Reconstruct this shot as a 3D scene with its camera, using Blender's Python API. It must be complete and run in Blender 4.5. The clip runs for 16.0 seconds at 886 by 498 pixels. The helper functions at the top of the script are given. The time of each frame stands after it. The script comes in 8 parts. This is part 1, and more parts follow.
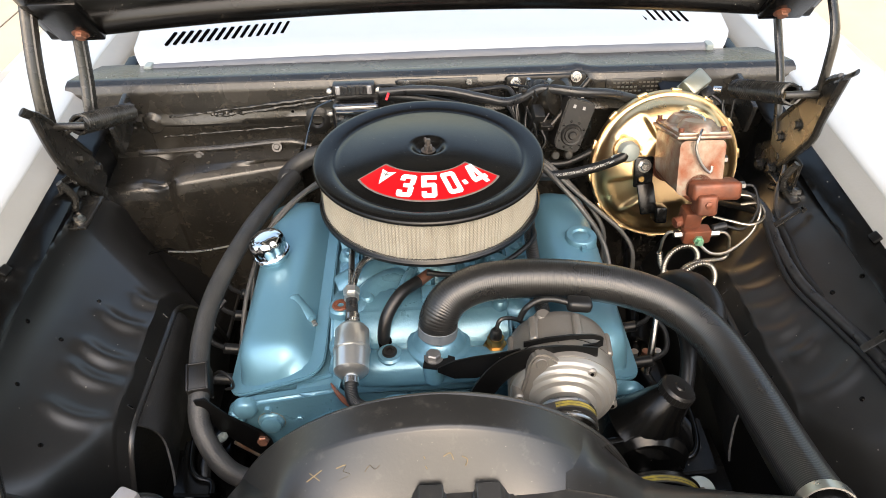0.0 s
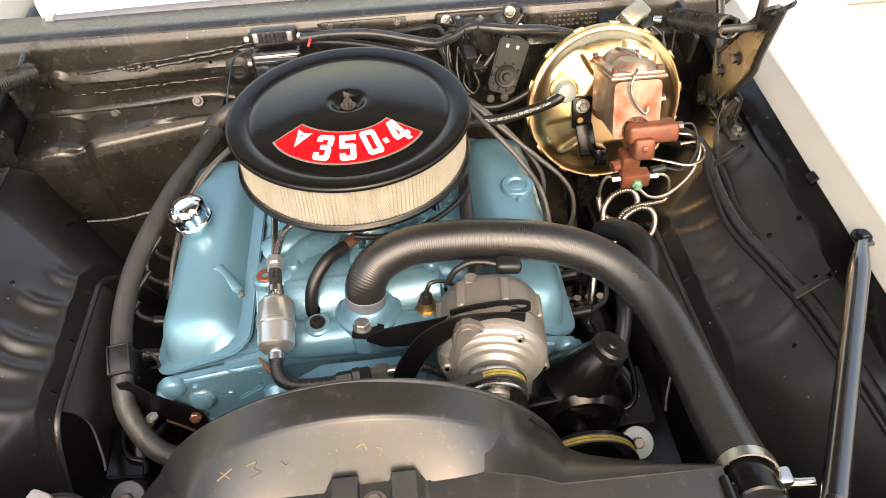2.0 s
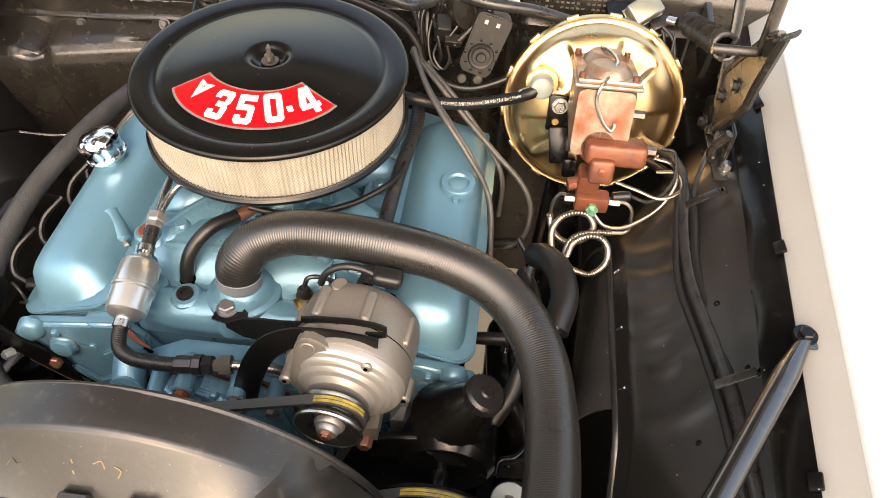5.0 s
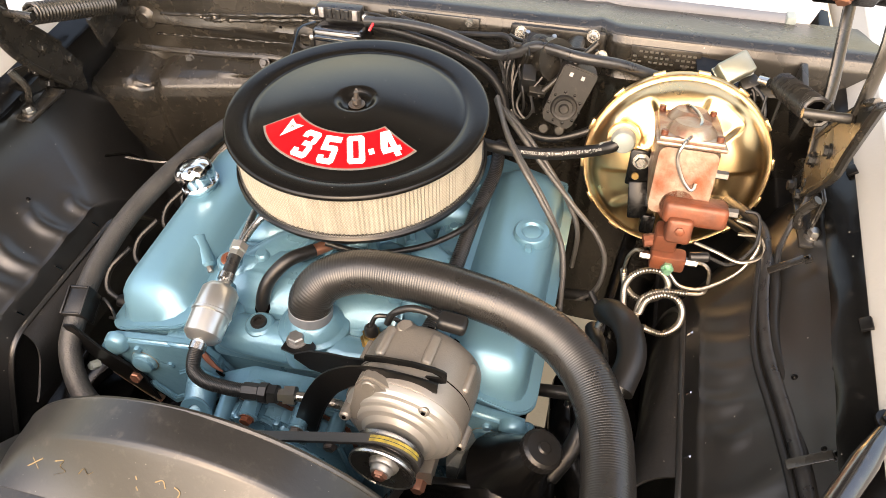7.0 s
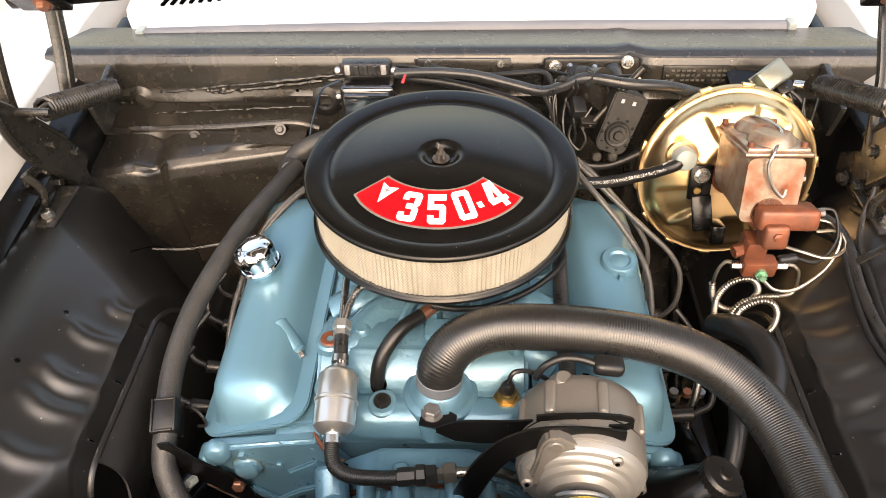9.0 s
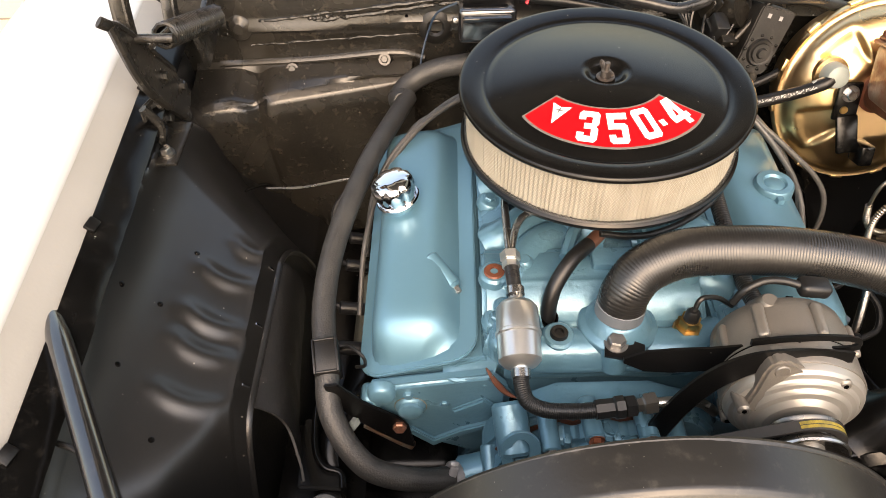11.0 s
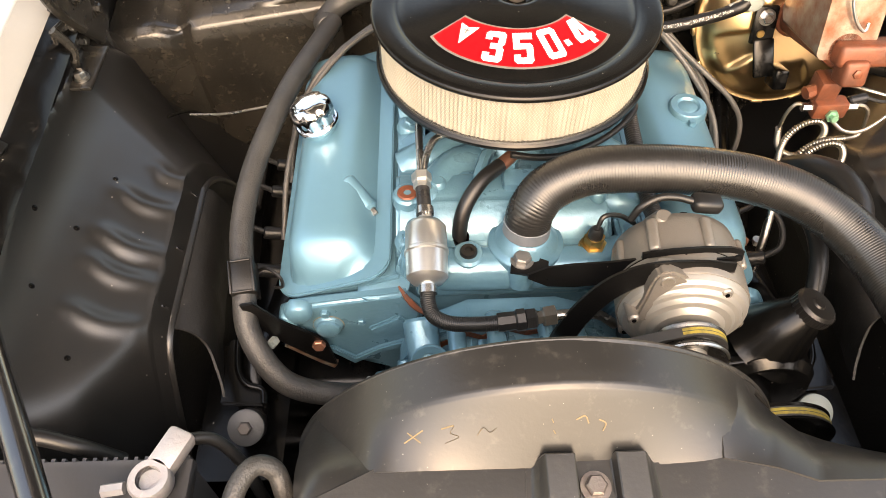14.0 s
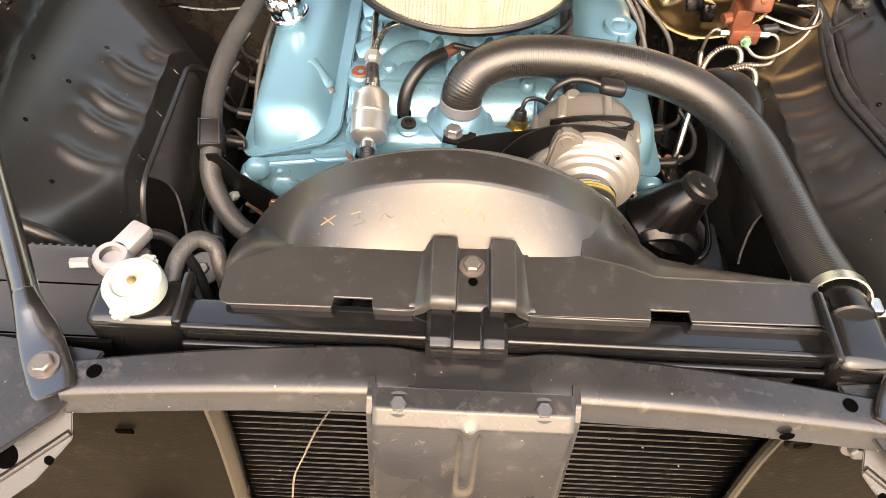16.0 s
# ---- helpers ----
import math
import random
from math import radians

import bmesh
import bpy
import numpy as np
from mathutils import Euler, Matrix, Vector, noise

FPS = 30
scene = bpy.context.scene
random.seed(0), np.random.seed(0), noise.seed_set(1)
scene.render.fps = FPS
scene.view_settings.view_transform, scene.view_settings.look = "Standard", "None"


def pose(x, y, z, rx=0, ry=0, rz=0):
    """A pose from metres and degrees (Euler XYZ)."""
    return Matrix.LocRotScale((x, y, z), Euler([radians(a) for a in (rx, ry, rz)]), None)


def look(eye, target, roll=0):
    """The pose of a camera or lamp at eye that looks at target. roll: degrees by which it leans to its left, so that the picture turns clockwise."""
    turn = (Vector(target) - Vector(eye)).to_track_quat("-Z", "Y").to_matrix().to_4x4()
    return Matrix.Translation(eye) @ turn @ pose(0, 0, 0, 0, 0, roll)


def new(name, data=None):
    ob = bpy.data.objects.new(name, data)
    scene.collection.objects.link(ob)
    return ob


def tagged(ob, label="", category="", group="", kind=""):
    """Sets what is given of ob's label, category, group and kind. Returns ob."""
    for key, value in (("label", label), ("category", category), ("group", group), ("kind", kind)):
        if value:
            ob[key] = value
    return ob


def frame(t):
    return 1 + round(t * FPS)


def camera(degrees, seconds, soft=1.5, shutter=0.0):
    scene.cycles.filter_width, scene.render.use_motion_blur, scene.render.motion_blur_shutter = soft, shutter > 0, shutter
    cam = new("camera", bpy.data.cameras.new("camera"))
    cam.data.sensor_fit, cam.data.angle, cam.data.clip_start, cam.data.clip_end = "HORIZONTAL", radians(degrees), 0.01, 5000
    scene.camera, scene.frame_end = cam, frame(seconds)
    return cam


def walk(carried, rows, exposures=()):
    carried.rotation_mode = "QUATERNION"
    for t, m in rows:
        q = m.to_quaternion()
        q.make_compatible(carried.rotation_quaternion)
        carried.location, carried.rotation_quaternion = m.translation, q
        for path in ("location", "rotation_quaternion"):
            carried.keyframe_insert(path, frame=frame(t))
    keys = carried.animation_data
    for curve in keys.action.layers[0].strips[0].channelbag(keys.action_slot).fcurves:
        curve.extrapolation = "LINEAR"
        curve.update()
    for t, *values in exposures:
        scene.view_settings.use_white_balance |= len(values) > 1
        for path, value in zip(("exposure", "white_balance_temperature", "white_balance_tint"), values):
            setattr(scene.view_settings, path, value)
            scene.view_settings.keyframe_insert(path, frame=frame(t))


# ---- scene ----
cam = camera(63.9, 16.0, soft=0.7)
PATH = [
    (0, (0.003, -0.904, 1.536), (0.045, 0.649, 0.277), -1.2),
    (0.5, (0.048, -0.849, 1.528), (0.065, 0.63, 0.182), -1.3),
    (1, (0.04, -0.827, 1.547), (0.063, 0.62, 0.166), -1.8),
    (1.5, (0.031, -0.831, 1.548), (0.079, 0.601, 0.153), -2.0),
    (2, (0.076, -0.838, 1.55), (0.171, 0.559, 0.122), -2.6),
    (2.5, (0.166, -0.832, 1.536), (0.282, 0.509, 0.057), -1.0),
    (3, (0.261, -0.834, 1.521), (0.34, 0.45, -0.01), 0.6),
    (3.5, (0.309, -0.821, 1.496), (0.335, 0.42, -0.072), 0.6),
    (4, (0.328, -0.768, 1.484), (0.299, 0.45, -0.102), 0.3),
    (4.5, (0.311, -0.73, 1.497), (0.25, 0.524, -0.06), 0.7),
    (5, (0.307, -0.706, 1.508), (0.182, 0.587, -0.013), 2.0),
    (5.2, (0.328, -0.692, 1.515), (0.152, 0.608, 0.005), 2.7),
    (7.3, (0.314, -0.702, 1.52), (-0.052, 0.627, 0.071), -1.3),
    (7.5, (0.297, -0.704, 1.518), (-0.014, 0.638, 0.068), -1.1),
    (8, (0.179, -0.706, 1.521), (0.036, 0.678, 0.084), -1.7),
    (8.2, (0.135, -0.711, 1.521), (0.056, 0.686, 0.092), -1.8),
    (10.3, (-0.053, -0.682, 1.515), (-0.154, 0.787, 0.162), -2.1),
    (10.5, (-0.094, -0.691, 1.506), (-0.18, 0.76, 0.133), -2.6),
    (11, (-0.168, -0.695, 1.469), (-0.214, 0.649, -0.011), -2.4),
    (11.5, (-0.2, -0.692, 1.426), (-0.229, 0.548, -0.143), -0.4),
    (12, (-0.231, -0.656, 1.394), (-0.305, 0.515, -0.226), -0.0),
    (12.5, (-0.24, -0.653, 1.384), (-0.372, 0.49, -0.252), -2.0),
    (13, (-0.217, -0.655, 1.408), (-0.354, 0.49, -0.226), -3.5),
    (13.5, (-0.178, -0.689, 1.433), (-0.247, 0.494, -0.177), -2.7),
    (14, (-0.095, -0.725, 1.467), (-0.073, 0.489, -0.122), -0.6),
    (14.5, (-0.009, -0.78, 1.491), (0.073, 0.426, -0.102), 2.5),
    (15, (0.045, -0.843, 1.497), (0.11, 0.365, -0.096), 3.5),
    (15.5, (0.039, -0.899, 1.486), (0.075, 0.311, -0.105), 4.0),
    (16, (-0.013, -0.933, 1.462), (0.011, 0.278, -0.129), 3.7),
]
walk(cam, [(t, look(eye, target, roll)) for t, eye, target, roll in PATH],
     [(0, 1.34, 6250, 14), (1.5, 1.78, 6950, 17), (3.5, 1.68, 7150, 18), (5, 1.75, 7150, 19), (7.5, 1.91, 7200, 20), (10.5, 1.54, 7080, 19), (11.5, 1.68, 7200, 19), (12.5, 1.73, 7300, 20), (14.0, 2.03, 7450, 19), (16, 2.27, 7500, 20)])

# ---- light ----
world = bpy.data.worlds.new("world")
scene.world = world
world.use_nodes = True
wn = world.node_tree.nodes
sky = wn.new("ShaderNodeTexSky")
sky.sky_type, sky.sun_disc = "NISHITA", False
sky.sun_elevation, sky.sun_rotation = radians(44), radians(176)
sky.air_density, sky.dust_density, sky.ozone_density = 2.0, 5.0, 0.5
wn["Background"].inputs[1].default_value = 0.15
world.node_tree.links.new(sky.outputs[0], wn["Background"].inputs[0])
sun = new("sun", bpy.data.lights.new("sun", "SUN"))
sun.data.energy, sun.data.angle, sun.data.color = 1.5, radians(96), (1.0, 0.97, 0.92)
sun.matrix_world = look((0.12, -1.78, 2.35), (0, 0, 0.6))

CX = 0.027  # the car's middle line


# ---- materials ----
def surface(name, base, rough, metal=0.0, other=None, mix=0.5, scale=12.0, fine=260.0, bump=0.15, rough_var=0.1, coat=0.0, spots=None, spot_amount=0.35, spot_scale=45.0, spec=0.5, specks=0.0):
    """A painted, cast or moulded surface: a base colour drifting to another, spots of dirt or wear, and a fine relief."""
    m = bpy.data.materials.new(name)
    m.use_nodes = True
    n, l = m.node_tree.nodes, m.node_tree.links
    b = n["Principled BSDF"]
    co = n.new("ShaderNodeTexCoord")
    big = n.new("ShaderNodeTexNoise")
    big.inputs["Scale"].default_value, big.inputs["Detail"].default_value = scale, 6
    small = n.new("ShaderNodeTexNoise")
    small.inputs["Scale"].default_value, small.inputs["Detail"].default_value = fine, 4
    for t in (big, small):
        l.new(co.outputs["Object"], t.inputs["Vector"])
    ramp = n.new("ShaderNodeMapRange")
    ramp.inputs[1].default_value, ramp.inputs[2].default_value = 0.35, 0.7
    l.new(big.outputs["Fac"], ramp.inputs[0])
    other = other or tuple(c * 0.75 for c in base)
    cm = n.new("ShaderNodeMix")
    cm.data_type = "RGBA"
    cm.inputs[6].default_value, cm.inputs[7].default_value = (*base, 1), (*other, 1)
    k = n.new("ShaderNodeMath")
    k.operation, k.inputs[1].default_value = "MULTIPLY", mix
    l.new(ramp.outputs[0], k.inputs[0])
    l.new(k.outputs[0], cm.inputs[0])
    colour = cm.outputs[2]
    if spots:
        sp = n.new("ShaderNodeTexNoise")
        sp.inputs["Scale"].default_value, sp.inputs["Detail"].default_value, sp.inputs["Roughness"].default_value = spot_scale, 8, 0.7
        l.new(co.outputs["Object"], sp.inputs["Vector"])
        sr = n.new("ShaderNodeMapRange")
        sr.inputs[1].default_value, sr.inputs[2].default_value, sr.inputs[4].default_value = 0.56, 0.74, spot_amount
        l.new(sp.outputs["Fac"], sr.inputs[0])
        sm = n.new("ShaderNodeMix")
        sm.data_type = "RGBA"
        sm.inputs[7].default_value = (*spots, 1)
        l.new(sr.outputs[0], sm.inputs[0])
        l.new(colour, sm.inputs[6])
        colour = sm.outputs[2]
    if specks:  # sparse grains of dust and chipped paint
        vo = n.new("ShaderNodeTexVoronoi")
        vo.inputs["Scale"].default_value = specks
        l.new(co.outputs["Object"], vo.inputs["Vector"])
        near = n.new("ShaderNodeMath")
        near.operation, near.inputs[1].default_value = "LESS_THAN", 0.085
        l.new(vo.outputs["Distance"], near.inputs[0])
        sep = n.new("ShaderNodeSeparateColor")
        l.new(vo.outputs["Color"], sep.inputs[0])
        few = n.new("ShaderNodeMath")
        few.operation, few.inputs[1].default_value = "GREATER_THAN", 0.82
        l.new(sep.outputs[0], few.inputs[0])
        both = n.new("ShaderNodeMath")
        both.operation = "MULTIPLY"
        l.new(near.outputs[0], both.inputs[0])
        l.new(few.outputs[0], both.inputs[1])
        dm = n.new("ShaderNodeMix")
        dm.data_type = "RGBA"
        dm.inputs[7].default_value = (0.16, 0.15, 0.13, 1)
        l.new(both.outputs[0], dm.inputs[0])
        l.new(colour, dm.inputs[6])
        colour = dm.outputs[2]
    l.new(colour, b.inputs["Base Color"])
    rr = n.new("ShaderNodeMapRange")
    rr.inputs[3].default_value, rr.inputs[4].default_value = max(0.02, rough - rough_var), min(1, rough + rough_var)
    l.new(big.outputs["Fac"], rr.inputs[0])
    l.new(rr.outputs[0], b.inputs["Roughness"])
    b.inputs["Metallic"].default_value = metal
    b.inputs["Coat Weight"].default_value = coat
    b.inputs["Coat Roughness"].default_value = 0.12
    b.inputs["Specular IOR Level"].default_value = spec
    if bump:
        bp = n.new("ShaderNodeBump")
        bp.inputs["Strength"].default_value, bp.inputs["Distance"].default_value = bump, 0.0008
        l.new(small.outputs["Fac"], bp.inputs["Height"])
        l.new(bp.outputs[0], b.inputs["Normal"])
    return m


WHITE = surface("white_paint", (0.42, 0.43, 0.43), 0.25, other=(0.395, 0.405, 0.405), bump=0.02, coat=0.5, rough_var=0.05)
CHASSIS = surface("chassis_black", (0.0018, 0.0018, 0.0018), 0.24, other=(0.0045, 0.0043, 0.004), bump=0.12, spots=(0.06, 0.055, 0.048), spot_amount=0.2, rough_var=0.12, spec=0.30, specks=80)
RADBLACK = surface("radiator_gloss_black", (0.005, 0.005, 0.0052), 0.13, other=(0.009, 0.009, 0.009), bump=0.04, spots=(0.07, 0.06, 0.05), spot_amount=0.15, rough_var=0.05)
LINER = surface("liner_black", (0.0075, 0.0073, 0.0069), 0.385, other=(0.0115, 0.0108, 0.010), scale=7, bump=0.10, fine=420, spots=(0.05, 0.047, 0.042), spot_amount=0.14, rough_var=0.10, spec=0.82, specks=75)
FIREWALL = surface("firewall_black", (0.0105, 0.0098, 0.0085), 0.25, other=(0.034, 0.030, 0.024), scale=9, bump=0.45, fine=120, spots=(0.15, 0.125, 0.095), spot_amount=0.26, spot_scale=70, rough_var=0.14, specks=70)
SUPPORT = surface("support_black", (0.013, 0.013, 0.0138), 0.27, other=(0.03, 0.029, 0.027), scale=14, bump=0.15, spots=(0.16, 0.14, 0.12), spot_amount=0.3, rough_var=0.12, specks=85)
PLASTIC = surface("shroud_plastic", (0.014, 0.0137, 0.013), 0.31, other=(0.022, 0.021, 0.0195), scale=10, bump=0.14, spots=(0.12, 0.11, 0.095), spot_amount=0.26, spot_scale=60, rough_var=0.06, spec=0.55, specks=210)
RUBBER = surface("hose_rubber", (0.006, 0.0058, 0.0056), 0.38, other=(0.013, 0.0125, 0.0118), bump=0.2, fine=500, spec=0.4)
HEATER = surface("heater_hose_rubber", (0.020, 0.0197, 0.0192), 0.48, other=(0.046, 0.045, 0.042), scale=40, bump=0.9, fine=420, spots=(0.12, 0.118, 0.112), spot_amount=0.4, spot_scale=260)
HINGE = surface("hinge_black", (0.013, 0.0125, 0.0115), 0.27, other=(0.034, 0.031, 0.026), scale=26, bump=0.25, spots=(0.14, 0.12, 0.09), spot_amount=0.3, rough_var=0.12, specks=85)
FLAP = surface("flap_rubber", (0.0080, 0.0078, 0.0075), 0.55, other=(0.014, 0.0134, 0.0125), scale=16, bump=0.5, fine=240, spots=(0.045, 0.041, 0.036), spot_amount=0.22, spec=0.3, specks=90)
RIBBED = surface("ribbed_rubber", (0.0125, 0.0121, 0.0115), 0.29, other=(0.016, 0.0152, 0.0143), bump=0.1, fine=700, spec=0.6)
WIRE = surface("wire_black", (0.009, 0.009, 0.009), 0.38, bump=0.05, spec=0.4)
TAPE = surface("loom_tape", (0.013, 0.013, 0.0135), 0.3, other=(0.032, 0.032, 0.032), scale=60, bump=0.5, fine=160)
BLUE = surface("engine_blue", (0.112, 0.240, 0.315), 0.37, metal=0.42, other=(0.094, 0.205, 0.275), scale=8, bump=0.10, fine=180, coat=0.15, spots=(0.15, 0.31, 0.39), spot_amount=0.08, rough_var=0.07)
BLUECAST = surface("engine_blue_casting", (0.098, 0.212, 0.282), 0.30, metal=0.32, other=(0.062, 0.148, 0.203), scale=20, bump=0.55, fine=150, coat=0.15, spots=(0.045, 0.10, 0.125), spot_amount=0.35, spot_scale=60, rough_var=0.1)
LID = surface("lid_black", (0.0035, 0.0035, 0.0034), 0.22, other=(0.0065, 0.006, 0.0055), scale=30, bump=0.03, fine=600, spots=(0.035, 0.03, 0.025), spot_amount=0.12, spot_scale=120, rough_var=0.04, specks=120, spec=0.28)
RED = surface("decal_red", (0.43, 0.005, 0.008), 0.38, bump=0.0, mix=0.1, spec=0.2)
DECALWHITE = surface("decal_white", (0.82, 0.82, 0.80), 0.35, bump=0.0, mix=0.05)
DECALGREY = surface("decal_grey", (0.14, 0.13, 0.12), 0.4, bump=0.0, mix=0.1)
CHROME = surface("chrome", (0.82, 0.82, 0.83), 0.1, metal=1.0, bump=0.01, mix=0.1, rough_var=0.03)
BOLT = surface("plated_bolt", (0.30, 0.295, 0.285), 0.38, metal=0.9, other=(0.2, 0.19, 0.18), bump=0.2, scale=60)
MESH = surface("screen_wire", (0.60, 0.57, 0.50), 0.4, metal=0.7, bump=0.0)
STEEL = surface("steel", (0.50, 0.49, 0.47), 0.28, metal=1.0, other=(0.36, 0.34, 0.31), bump=0.1, scale=40)
ZINC = surface("filter_zinc", (0.62, 0.63, 0.62), 0.30, metal=0.9, other=(0.5, 0.5, 0.49), bump=0.06, scale=30)
ALLOY = surface("alternator_alloy", (0.21, 0.193, 0.17), 0.42, metal=0.6, other=(0.165, 0.15, 0.128), scale=30, bump=0.45, fine=500, spots=(0.22, 0.2, 0.17), spot_amount=0.3)
MACHINED = surface("machined_alloy", (0.31, 0.30, 0.275), 0.36, metal=0.55, other=(0.25, 0.24, 0.22), bump=0.04, scale=14, fine=700)
GOLD = surface("gold_zinc", (0.84, 0.61, 0.31), 0.29, metal=1.0, other=(0.66, 0.44, 0.26), mix=0.8, scale=9, bump=0.03, spots=(0.60, 0.60, 0.30), spot_amount=0.25, spot_scale=12, rough_var=0.05)
RUST = surface("rusty_iron", (0.17, 0.050, 0.022), 0.46, metal=0.25, other=(0.07, 0.032, 0.02), mix=0.8, scale=55, bump=0.9, fine=140, spots=(0.06, 0.03, 0.02), spot_amount=0.5)
IRON = surface("bare_iron", (0.29, 0.245, 0.195), 0.36, metal=0.6, other=(0.19, 0.060, 0.028), mix=1.0, scale=38, bump=0.5, fine=200, spots=(0.24, 0.075, 0.035), spot_amount=0.9, spot_scale=30)
BRASS = surface("brass", (0.55, 0.36, 0.13), 0.35, metal=1.0, other=(0.3, 0.2, 0.09), bump=0.2)
COPPER = surface("copper", (0.30, 0.145, 0.095), 0.48, metal=0.8, other=(0.25, 0.12, 0.08), bump=0.3)
CAPWHITE = surface("cap_white", (0.245, 0.275, 0.26), 0.40, other=(0.205, 0.23, 0.21), bump=0.08)
CREAM = surface("bottle_cream", (0.62, 0.50, 0.30), 0.45, other=(0.52, 0.40, 0.23), bump=0.1, scale=10)
JAMB = surface("fender_jamb", (0.28, 0.277, 0.263), 0.45, other=(0.23, 0.225, 0.205), scale=6, bump=0.2, spots=(0.32, 0.29, 0.25), spot_amount=0.4)
DULLSTEEL = surface("dull_steel", (0.17, 0.152, 0.138), 0.45, metal=0.8, other=(0.12, 0.09, 0.08), bump=0.5, scale=60)
LEAD = surface("terminal_lead", (0.33, 0.33, 0.335), 0.5, metal=0.5, other=(0.33, 0.28, 0.27), bump=0.5, scale=60, spots=(0.62, 0.66, 0.66), spot_amount=0.5)
BATTERY = surface("battery_case", (0.05, 0.05, 0.053), 0.45, other=(0.065, 0.065, 0.067), bump=0.12)
GREY = surface("fade_grey", (0.115, 0.13, 0.145), 0.5, other=(0.085, 0.095, 0.105), bump=0.1)
BELT = surface("belt_rubber", (0.03, 0.029, 0.028), 0.55, bump=0.2)
YELLOW = surface("belt_yellow", (0.34, 0.26, 0.03), 0.5, other=(0.10, 0.085, 0.03), mix=0.9, scale=140, bump=0.1)
REDWIRE = surface("wire_red", (0.55, 0.02, 0.03), 0.4, bump=0.0)
INSUL = surface("hood_insulation", (0.012, 0.013, 0.0135), 0.9, other=(0.008, 0.009, 0.0095), scale=60, bump=1.0, fine=400)
SEALGREY = surface("seal_rubber", (0.11, 0.112, 0.12), 0.5, other=(0.15, 0.15, 0.155), bump=0.1)
GREENBOLT = surface("green_zinc", (0.25, 0.5, 0.33), 0.35, metal=0.7, bump=0.1)
CONCRETE = surface("concrete_ground", (0.46, 0.38, 0.27), 0.85, other=(0.36, 0.30, 0.21), scale=2.5, fine=90, bump=1.2, spots=(0.55, 0.47, 0.34), spot_amount=0.6, spot_scale=160)
JOINT = surface("joint_shadow", (0.17, 0.14, 0.10), 0.9, bump=0.4)
PAPER = surface("filter_paper", (0.33, 0.305, 0.25), 0.75, other=(0.265, 0.24, 0.19), scale=38, bump=0.2, mix=0.8)
FIN = surface("cooling_fins", (0.62, 0.54, 0.42), 0.34, metal=0.8, other=(0.30, 0.25, 0.18), bump=0.5, scale=60)
BAFFLE = surface("baffle_black", (0.0014, 0.0012, 0.001), 0.45, other=(0.007, 0.0058, 0.0038), scale=14, bump=0.4, spots=(0.05, 0.04, 0.026), spot_amount=0.35, spec=0.03)
PULLEY = surface("pulley_dark", (0.15, 0.145, 0.135), 0.27, metal=0.9, other=(0.10, 0.095, 0.085), bump=0.1, scale=30)
BRACKET = surface("bracket_black", (0.0025, 0.0025, 0.0026), 0.34, other=(0.006, 0.0058, 0.0056), bump=0.15, spec=0.25, specks=110)
DUSTY = surface("dusty_casting", (0.011, 0.0098, 0.008), 0.36, metal=0.3, other=(0.032, 0.028, 0.022), scale=30, bump=0.6, fine=160, spots=(0.16, 0.14, 0.11), spot_amount=0.4, spot_scale=70)
# black without gloss: puts the shade of holes, slots and gaps into the colour
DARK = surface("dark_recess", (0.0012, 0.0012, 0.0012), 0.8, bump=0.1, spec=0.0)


# ---- shapes ----
def part(name, bm, mat, parent=None, label="", sharp=38):
    bmesh.ops.recalc_face_normals(bm, faces=bm.faces)
    lim = radians(sharp)
    for f in bm.faces:
        f.smooth = True
    for e in bm.edges:
        if len(e.link_faces) == 2 and e.calc_face_angle(0) > lim:
            e.smooth = False
    me = bpy.data.meshes.new(name)
    bm.to_mesh(me)
    bm.free()
    me.materials.append(mat)
    ob = new(name, me)
    if parent:
        ob.parent = parent
        if parent.type == "EMPTY":
            ob.matrix_parent_inverse = parent.matrix_basis.inverted()
    if label:
        ob["label"] = label
    return ob


def thing(name, at, label, category, group="", kind=""):
    e = new(name)
    e.empty_display_size = 0.02
    e.matrix_basis = Matrix.Translation(at)
    return tagged(e, label, category, group, kind)


def join(*bms):
    out = bmesh.new()
    for b in bms:
        me = bpy.data.meshes.new("tmp")
        b.to_mesh(me)
        b.free()
        out.from_mesh(me)
        bpy.data.meshes.remove(me)
    return out


def moved(bm, m):
    bm.transform(m)
    return bm


def box(c, s, bevel=0.0, seg=2, m=None):
    bm = bmesh.new()
    bmesh.ops.create_cube(bm, size=1)
    bm.transform(Matrix.Diagonal((*s, 1)))
    if bevel:
        bmesh.ops.bevel(bm, geom=list(bm.edges), offset=bevel, segments=seg, profile=0.5, affect="EDGES")
    bm.transform(Matrix.Translation(c) @ (m or Matrix()))
    return bm


def lathe(profile, n=32, m=None):
    """Turned round z: (radius, height) pairs; a radius of 0 closes the end."""
    bm = bmesh.new()
    rings = []
    for r, z in profile:
        if r < 1e-6:
            rings.append([bm.verts.new((0, 0, z))])
        else:
            rings.append([bm.verts.new((r * math.cos(a), r * math.sin(a), z)) for a in (2 * math.pi * i / n for i in range(n))])
    for a, b in zip(rings, rings[1:]):
        for i in range(n):
            j = (i + 1) % n
            q = [a[i % len(a)], a[j % len(a)], b[j % len(b)], b[i % len(b)]]
            q = list(dict.fromkeys(q))
            if len(q) > 2:
                bm.faces.new(q)
    if m:
        bm.transform(m)
    return bm


def along(a, b):
    """A pose at a whose z points to b."""
    return Matrix.Translation(a) @ (Vector(b) - Vector(a)).to_track_quat("Z", "Y").to_matrix().to_4x4()


